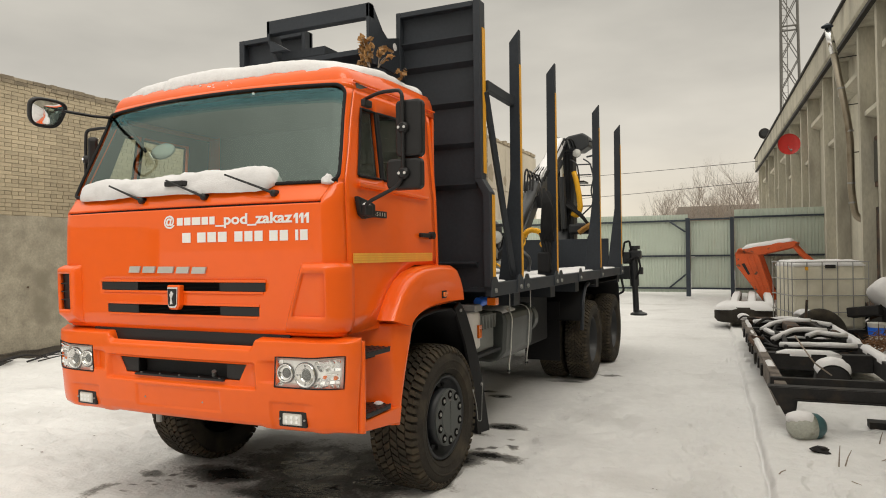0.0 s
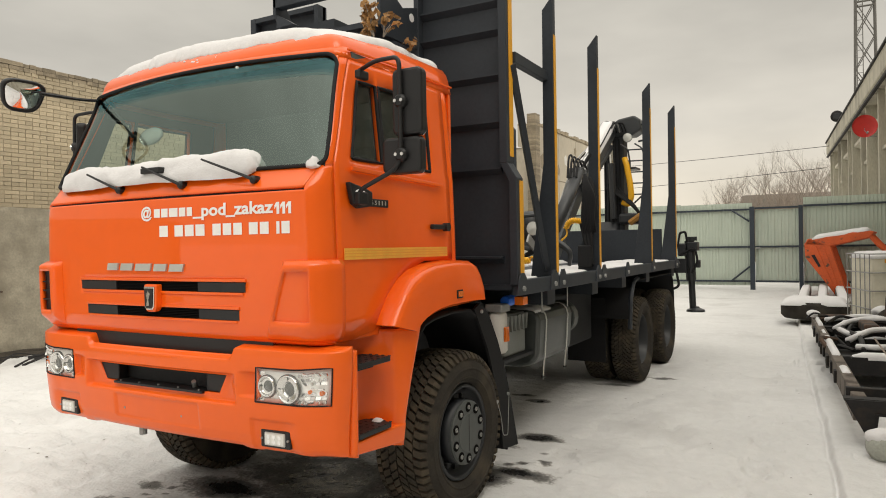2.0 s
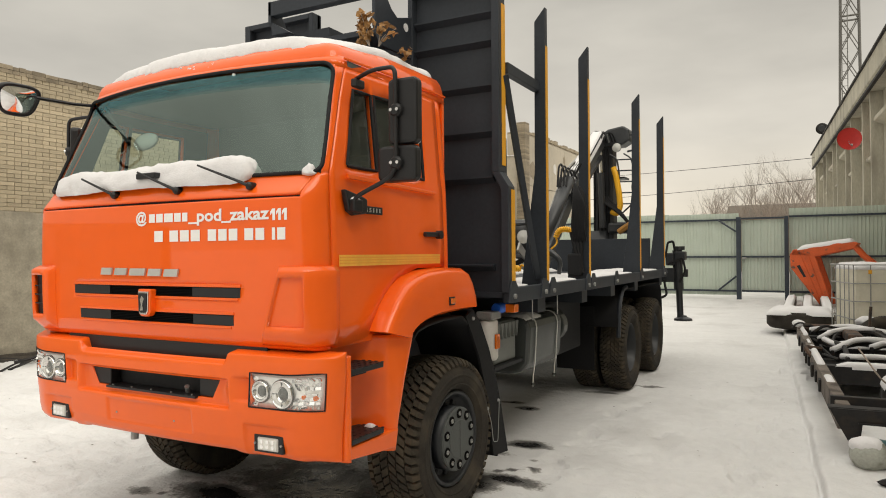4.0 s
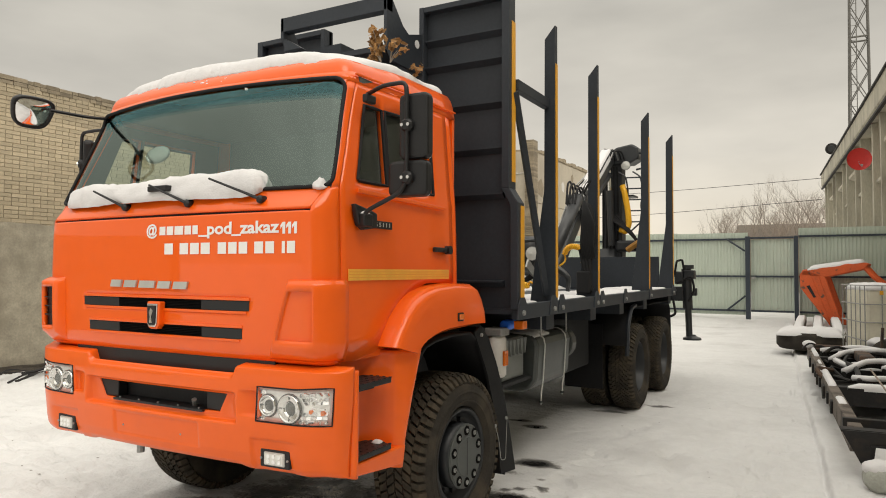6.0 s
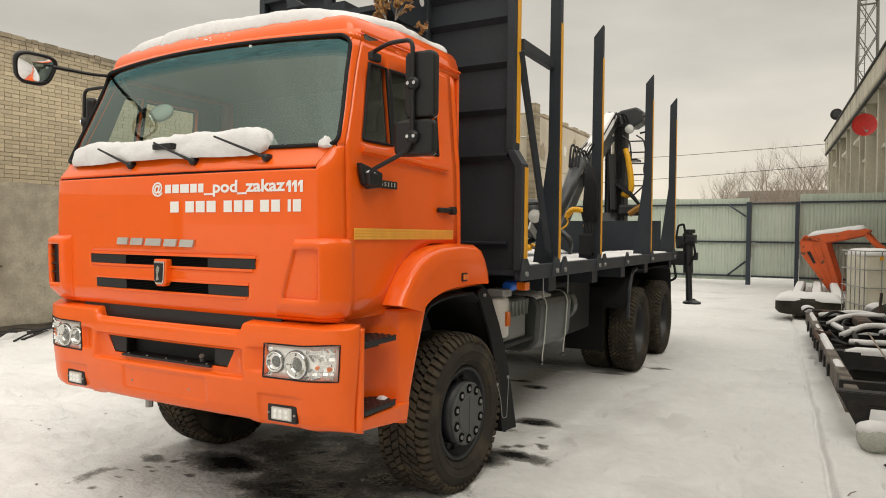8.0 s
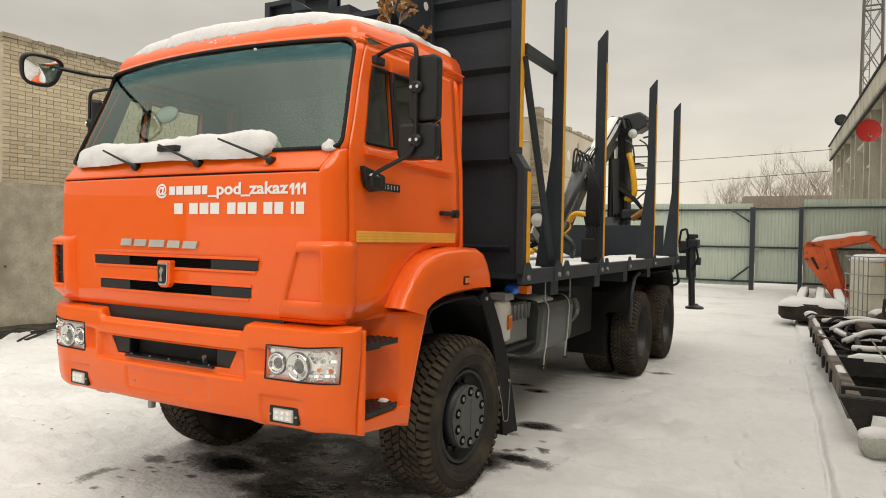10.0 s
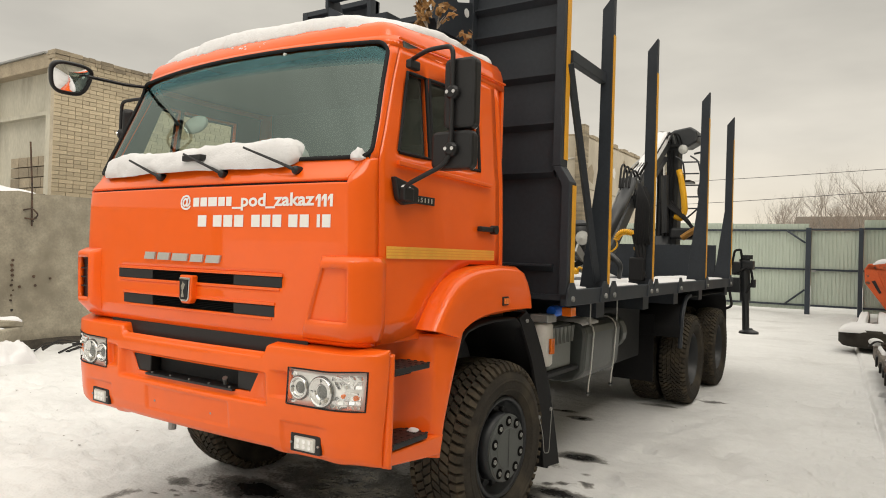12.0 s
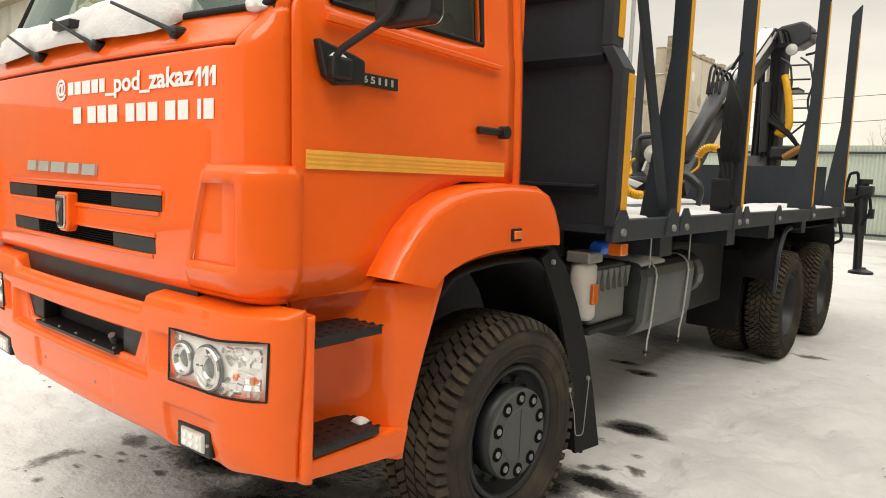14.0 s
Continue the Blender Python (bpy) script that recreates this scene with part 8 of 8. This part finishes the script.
tagged(link("snow_cover", bm, M_SNOW, smooth=True), "rounded cap of snow on a brake drum", "snow")

# plastic canister in the snow
can = thing("plastic_canister", "pale round plastic canister half sunk in snow, blue end", "canister")
cp = Vector((3.60, 3.52, 0.150))
mc = Matrix.Translation(cp) @ Matrix.Rotation(radians(28), 4, "Z") @ Matrix.Scale(0.84, 4)
bm = lathe(B(), [(-0.17, 0.02), (-0.155, 0.075), (-0.11, 0.125), (-0.02, 0.148), (0.07, 0.142)], 20, (0, 0, 0), "x", caps=True)
for v in bm.verts:
    v.co = mc @ v.co
part("body", bm, mat("dirty_grey_plastic", (0.40, 0.41, 0.36), 0.5, var=0.2, scale=9, stain=(0.20, 0.20, 0.16), stain_scale=9), can, "cloudy plastic", smooth=True)
bm = lathe(B(), [(0.07, 0.140), (0.14, 0.125), (0.19, 0.085), (0.205, 0.002)], 20, (0, 0, 0), "x")
for v in bm.verts:
    v.co = mc @ v.co
part("end", bm, mat("teal_plastic", (0.04, 0.105, 0.115), 0.5), can, "blue-green end", smooth=True)
bm = B()
bmesh.ops.create_icosphere(bm, subdivisions=3, radius=1.0)
for v in bm.verts:
    q = v.co * (1 + 0.12 * noise.noise(v.co * 2))
    v.co = Vector((cp.x - 0.025 + 0.120 * q.x, cp.y - 0.015 + 0.095 * q.y, cp.z + 0.068 + 0.070 * q.z))
tagged(link("snow_cover", bm, M_SNOW, smooth=True), "snow cap on a plastic canister", "snow")
rnd = random.Random(31)
for k, (x, y) in enumerate(((3.70, 3.12), (4.35, 2.55), (4.55, 3.05))):
    bm = B()
    bmesh.ops.create_icosphere(bm, subdivisions=2, radius=0.06)
    for v in bm.verts:
        v.co = Vector((v.co.x * 1.2, v.co.y * 0.8, v.co.z * 0.5)) * (1 + 1.1 * noise.noise(v.co * 22 + Vector((k, 0, 0)))) + Vector((x, y, ground_z(x, y) + 0.015))
    tagged(link("clod", bm, M_SCRAP), "dark clod poking out of the snow", "clod", "clods in the snow")
for k, (x, y, dx, dy, h) in enumerate(((3.78, 2.75, 0.01, 0.0, 0.16), (3.82, 2.78, 0.05, 0.02, 0.12), (4.25, 2.35, 0.05, -0.04, 0.13), (4.5, 2.6, 0.2, 0.1, 0.03), (3.35, 2.3, 0.06, 0.02, 0.03), (4.05, 3.0, 0.14, 0.05, 0.02), (4.6, 3.3, 0.12, -0.09, 0.05), (3.9, 2.1, -0.10, 0.08, 0.02), (4.15, 3.55, 0.03, 0.01, 0.10))):
    z = ground_z(x, y)
    tagged(link("twig", tube(B(), [(x, y, z - 0.02), (x + dx * 0.5, y + dy * 0.5, z + h * 0.55), (x + dx, y + dy, z + h)], 0.006, 5, 0.003), M_BARK), "thin dark twig sticking out of the snow", "twig", "twigs in the snow")
p = [(3.95, 5.1, 0.35), (3.75, 4.6, 0.55), (3.6, 4.9, 0.78)]
tagged(link("branch", tube(B(), bent(p, 4), 0.008, 5), M_BARK), "thin bare branch over the trailer chassis", "branch")
plank = thing("steel_strip", "dark steel strip lying in the snow", "scrap strip")
part("strip", boxm(4.15, 5.3, 4.05, 4.20, ground_z(4.4, 4.1) + 0.0, ground_z(4.4, 4.1) + 0.06, m=None), M_SCRAP, plank)

# tank in a wire cage
I = pose(3.81, 9.85, 0.20, 0, 0, 15.7)
ibc = thing("cage_tank", "cloudy white plastic tank in a galvanised wire cage, snow on top", "tank")
bm = boxm(0.03, 1.17, 0.03, 0.97, 0.14, 1.22, m=I)
part("bottle", bm, M_IBC, ibc, "cloudy white plastic bottle", bevel=0.05)
for x in steps(0.0, 1.2, 5):
    part("bar", tube(B(), [I @ Vector((x, 0.0, 0.12)), I @ Vector((x, 0.0, 1.27))], 0.009, 6), M_ZINC, ibc)
for y in steps(0.0, 1.0, 5)[1:]:
    part("bar", tube(B(), [I @ Vector((0.0, y, 0.12)), I @ Vector((0.0, y, 1.27))], 0.009, 6), M_ZINC, ibc)
for z in (0.14, 0.42, 0.70, 0.98, 1.27):
    ring = [I @ Vector(q) for q in ((-0.01, -0.01, z), (1.21, -0.01, z), (1.21, 1.01, z), (-0.01, 1.01, z), (-0.01, -0.01, z))]
    part("hoop", tube(B(), ring, 0.010, 6), M_ZINC, ibc)
part("pallet", boxm(0, 1.2, 0, 1.0, 0.08, 0.12, m=I), M_SCRAP, ibc)
for x in (0.02, 0.52, 1.02):
    part("skid", boxm(x, x + 0.16, 0, 1.0, -0.14, 0.08, m=I), M_SCRAP, ibc)
part("hazard_label", boxm(0.20, 0.25, -0.028, -0.022, 1.13, 1.19, m=I), M_YELLOW, ibc, "small yellow label")
part("filler", lathe(B(), [(0, 0.11), (0.06, 0.11)], 16, I @ Vector((0.62, 0.10, 1.16)), "z"), M_SCRAP, ibc, "black filler neck")
bm = mound(B(), 0.03, 1.17, 0.03, 0.97, 1.225, 0.075, 18, 16, edge=0.10, seed=8)
for v in bm.verts:
    v.co = I @ v.co
tagged(link("tank_snow", bm, M_SNOW, smooth=True), "soft snow cover on the caged tank", "snow")

# worn tyre lying flat, and a half-sunk wheel
def flat_tyre(x, y, z, R, h, tilt, label):
    t = thing("tyre_casing", label, "tyre", "old tyres")
    prof = [(0, R * 0.55), (0, R * 0.9), (h * 0.2, R), (h * 0.8, R), (h, R * 0.9), (h, R * 0.55), (h * 0.8, R * 0.5), (h * 0.2, R * 0.5), (0, R * 0.55)]
    part("tyre", lathe(B(), prof, 40, (0, 0, 0), "z"), M_TYRE, t, smooth=True)
    t.matrix_world = pose(x, y, z, *tilt)
    return t


flat_tyre(3.02, 13.35, 0.12, 0.62, 0.34, (0, 0, 0), "large worn tyre lying flat in the snow")
snow_cap("tyre_snow", 2.42, 3.62, 12.78, 13.92, 0.43, 0.12, "snow cover on the flat tyre", 6.0, edge=0.4, n=16)
flat_tyre(4.15, 9.45, 0.30, 0.40, 0.20, (75, 0, 20), "old tyre leaning on the caged tank")
for k in range(4):
    x = 2.62 + 0.42 * k
    pl = link("beam", boxm(x, x + 0.24, 14.6, 20.5, 0.16, 0.34), M_WOOD)
    tagged(pl, "snow-covered timber beam stacked by the fence", "beam", "timber beams")
    snow_cap("beam_snow", x + 0.01, x + 0.23, 14.6, 20.5, 0.335, 0.08, "snow along a timber beam", k, edge=0.06, n=14)

# discarded cab shell
old = thing("old_cab_shell", "discarded orange cab shell leaning on the ground, snow on its roof", "cab shell")
OC = pose(3.55, 20.2, 0.10, 0, 0, -6)


def shell(pts, r, name):
    bm = tube(B(), [OC @ Vector(p) for p in pts], r, 4)
    part(name, bm, M_OLD_ORANGE, old, bevel=0.02)


bm = B()
prism(bm, [(-0.80, 1.50), (-0.68, 1.66), (-0.14, 1.45), (0.25, 0.13), (0.28, 0.0), (0.0, 0.0), (-0.17, 0.25), (-0.52, 0.75), (-0.78, 1.12)], "y", -0.5, -0.38)
for v in bm.verts:
    v.co = OC @ v.co
part("side_panel", bm, M_OLD_ORANGE, old, "faded orange side panel", bevel=0.02)
bm = B()
prism(bm, [(-0.80, 1.50), (-0.68, 1.66), (-0.14, 1.45), (0.25, 0.13), (0.28, 0.0), (0.0, 0.0), (-0.17, 0.25), (-0.52, 0.75), (-0.78, 1.12)], "y", 0.9, 1.02)
for v in bm.verts:
    v.co = OC @ v.co
part("side_panel", bm, M_OLD_ORANGE, old, bevel=0.02)
bm = B()
prism(bm, [(-0.80, 1.46), (-0.72, 1.64), (0.72, 1.87), (0.92, 1.82), (0.82, 1.66), (-0.14, 1.43)], "y", -0.5, 1.02)
for v in bm.verts:
    v.co = OC @ v.co
part("roof", bm, M_OLD_ORANGE, old, "faded orange roof", bevel=0.03)
shell([(0.78, -0.42, 1.76), (1.02, -0.45, 1.45), (1.45, -0.45, 1.05)], 0.07, "pillar")
shell([(0.78, 0.95, 1.76), (1.02, 0.95, 1.45), (1.45, 0.95, 1.05)], 0.07, "pillar")
shell([(1.45, -0.45, 1.05), (1.5, -0.45, 0.1)], 0.08, "pillar")
bm = B()
prism(bm, [(-0.62, 1.17), (-0.54, 1.20), (-0.38, 0.86), (-0.44, 0.84)], "y", -0.512, -0.50)
for v in bm.verts:
    v.co = OC @ v.co
part("vent", bm, M_BLACK, old)
for x0, z0, x1, z1 in ((-0.30, 1.42, 0.10, 0.10), (-0.50, 1.44, -0.02, 0.16)):
    part("crease", tube(B(), [OC @ Vector((x0, -0.503, z0)), OC @ Vector((x1, -0.503, z1))], 0.014, 5), M_OLD_ORANGE, old)
bm = mound(B(), -0.60, 0.80, -0.5, 1.0, 0, 0.10, 14, 14, edge=0.2, seed=12, base=lambda x, y: 1.650 + (x + 0.60) * 0.162)
for v in bm.verts:
    v.co = OC @ v.co
tagged(link("shell_snow", bm, M_SNOW, smooth=True), "snow on the discarded cab shell", "snow")

# brushwood, scrap heap and bucket by the wall
brush = B()
rnd = random.Random(77)
for k in range(420):
    a, r = rnd.uniform(0, 6.283), rnd.uniform(0, 1) ** 0.6
    x, y = 4.98 + 0.62 * r * math.cos(a), 7.9 + 0.9 * r * math.sin(a)
    z = 0.16 + 0.42 * (1 - r * r) * rnd.uniform(0.3, 1.0)
    d = Vector((rnd.uniform(-1, 1), rnd.uniform(-1, 1), rnd.uniform(-0.3, 0.7))).normalized() * rnd.uniform(0.08, 0.26)
    tube(brush, [(x, y, z), Vector((x, y, z)) + d * 0.5 + Vector((0, 0, 0.02)), Vector((x, y, z)) + d], 0.008, 3, 0.003, close=False)
tagged(link("brushwood", brush, M_BRUSH), "heap of rusty brown dry brushwood", "brushwood", kind="stuff")
heap = thing("scrap_heap", "snow-covered heap of dark scrap against the hall", "scrap heap")
for k in range(12):
    x, y, z = 5.0 + rnd.uniform(-0.2, 0.5), 10.2 + rnd.uniform(-0.6, 1.6), 0.15 + rnd.uniform(0.0, 0.55)
    m = pose(x, y, z, rnd.uniform(-40, 40), rnd.uniform(-40, 40), rnd.uniform(0, 180))
    part("scrap", boxm(-0.25, 0.25, -0.12, 0.12, -0.08, 0.08, m=m), M_SCRAP if k % 3 else M_RUST, heap, bevel=0.02)
part("pipe", tube(B(), bent([(5.2, 9.9, 0.3), (5.1, 9.8, 0.9), (5.3, 9.9, 1.2), (5.6, 10.2, 1.2)]), 0.06, 8), M_SCRAP, heap, smooth=True)
bm = B()
bmesh.ops.create_icosphere(bm, subdivisions=3, radius=0.34)
for v in bm.verts:
    v.co = Vector((v.co.x * 1.1, v.co.y * 0.9, v.co.z * 0.8)) * (1 + 0.3 * noise.noise(v.co * 3)) + Vector((5.28, 9.9, 0.95))
tagged(link("snow_lump", bm, M_SNOW, smooth=True), "big lump of snow on the scrap heap", "snow")
buck = thing("bucket", "white and blue plastic bucket standing in the snow", "bucket")
part("body", lathe(B(), [(0, 0.10), (0.02, 0.115), (0.26, 0.135), (0.27, 0.14)], 18, (4.93, 9.1, 0.28), "z", caps=True), M_CANISTER, buck, smooth=True)
part("band", lathe(B(), [(0.08, 0.1225), (0.20, 0.1325)], 18, (4.93, 9.1, 0.28), "z"), M_BLUE, buck, "blue printed band")

# rubble by the slab wall
block = thing("concrete_block", "chipped concrete block under snow by the slab wall", "concrete block")
m = pose(-7.02, 2.14, 0.0, 0, 0, 32)
part("block", boxm(-0.27, 0.27, -0.24, 0.24, -0.02, 0.47, m=m), M_CONCRETE_WALL, block, bevel=0.03)
snow_cap("block_snow", -7.20, -6.84, 2.0, 2.28, 0.462, 0.03, "snow cap on a concrete block", 4.0, edge=0.15)
for k, (x, y, a) in enumerate(((-7.12, 2.02, 80), (-7.02, 2.36, 95))):
    m = pose(x, y, 0.535, 4, 5 * k, a)
    o = link("stone", boxm(-0.17, 0.17, -0.10, 0.10, -0.045, 0.045, m=m), M_CONCRETE_WALL, bevel=0.02)
    tagged(o, "flat stone lying on the concrete block", "stone", "flat stones")
    snow_cap("stone_snow", x - 0.09, x + 0.09, y - 0.15, y + 0.14, 0.572, 0.045, "snow on a flat stone", 3.0 + k, edge=0.07, n=8)
snow_cap("drift", -7.00, -6.46, 1.94, 2.56, 0.0, 0.40, "snow drift heaped against a concrete block", 9.0, edge=0.60, n=26, rough=0.75)
pile = thing("board_stack", "stepped stack of dark wet boards with snow on its ledges", "board stack")
M_DARK_BOARD = mat("dark_wet_board", (0.040, 0.034, 0.028), 0.8, var=0.35, scale=5, fine=40, stretch=(1, 6, 1), random=0.3)
for k, (z0, z1, back, end) in enumerate(((0.0, 0.15, 0.0, 1.66), (0.16, 0.28, 0.02, 1.65), (0.30, 0.44, 0.20, 1.70), (0.45, 0.60, 0.22, 1.69), (0.62, 0.78, 0.42, 1.72), (0.79, 0.93, 0.44, 1.70))):
    m = pose(-6.62 - back, end, 0, 0, 0, 3 * (k % 2) - 1)
    part("board", boxm(-0.60, 0.0, -1.3, 0.0, z0, z1, m=m), M_DARK_BOARD, pile, bevel=0.012)
for z, x in ((0.28, -6.80), (0.60, -7.0)):
    part("snow_layer", mound(B(), x - 0.04, x + 0.17, 0.4, 1.66, z - 0.01, 0.055, 8, 20, edge=0.06, rough=0.8, seed=z), M_SNOW, pile, "ragged snow on the ledge", smooth=True)
for k in range(34):
    y = 2.7 + 0.17 * k + rnd.uniform(-0.15, 0.15)
    x = -7.45 + rnd.uniform(-0.25, 0.65) * (1 if k % 2 else 0.6)
    z = ground_z(x, y) + 0.015
    bend = rnd.uniform(-0.25, 0.25)
    o = link("dead_branch", tube(B(), bent([(x, y, z), (x + bend, y + rnd.uniform(0.25, 0.5), z + rnd.uniform(0.02, 0.10)), (x + 2 * bend + rnd.uniform(-0.2, 0.3), y + rnd.uniform(0.6, 1.1), z + rnd.uniform(0.0, 0.04))], 3), rnd.uniform(0.010, 0.024), 5, 0.006), M_SCRAP)
    tagged(o, "dark bare branch lying in snow by the wall", "branch", "branches by the wall")

# footprints and small dark flecks on the yard
bits = B()
for k in range(130):
    if k < 90:
        x, y = rnd.uniform(-6.5, -0.6), rnd.uniform(-1.8, 2.4)
    else:
        x, y = rnd.uniform(1.3, 3.2), rnd.uniform(0.5, 7)
    s = rnd.uniform(0.004, 0.013) * (1 if k < 90 else 0.7)
    a = rnd.uniform(0, 3.14)
    z = ground_z(x, y) + 0.006
    bits.faces.new([bits.verts.new((x + s * math.cos(a + q) * (1.7 if i % 2 else 1), y + s * math.sin(a + q), z)) for i, q in enumerate((0, 1.2, 2.5, 3.6, 5.0))])
tagged(link("dirt_flecks", bits, M_WOOD), "small dark flecks of dirt on the snow", "dirt", kind="stuff")


# ---- the brick face of the workshop: real bricks proud of their mortar ----
def brick_mesh(w):
    me = bpy.data.meshes.new("brick")
    bm = boxm(-9.512, -9.497, 0.0, w, 0.0, 0.065)
    bmesh.ops.recalc_face_normals(bm, faces=bm.faces)
    bm.to_mesh(me)
    bm.free()
    me.materials.append(M_BRICK)
    return me


whole, half = brick_mesh(0.250), brick_mesh(0.118)
wall_part = [o for o in brick_house.children if o.name.startswith("wall")][0]
rest = B()
rnd = random.Random(12)
count, zb, row = 0, 2.22, 0
while zb < 5.0:
    y = 4.152
    header = row % 3 == 0
    shift = (row % 2) * 0.130
    first = True
    while y < 14.0:
        w = 0.118 if header else 0.250
        if first and shift and not header:
            w = 0.118
        first = False
        if count < 300 and y < 5.9:
            o = new("brick", half if w < 0.2 else whole)
            o.parent = wall_part
            o.location = (rnd.uniform(-0.003, 0.003), y, zb)
            count += 1
        else:
            e = rnd.uniform(-0.003, 0.003)
            box(rest, -9.512, -9.497 + e, y, y + w, zb, zb + 0.065)
        y += w + 0.012
    zb += 0.0755
    row += 1
tagged(link("brickwork", rest, M_BRICK, wall_part), "cream brick courses", kind="stuff")
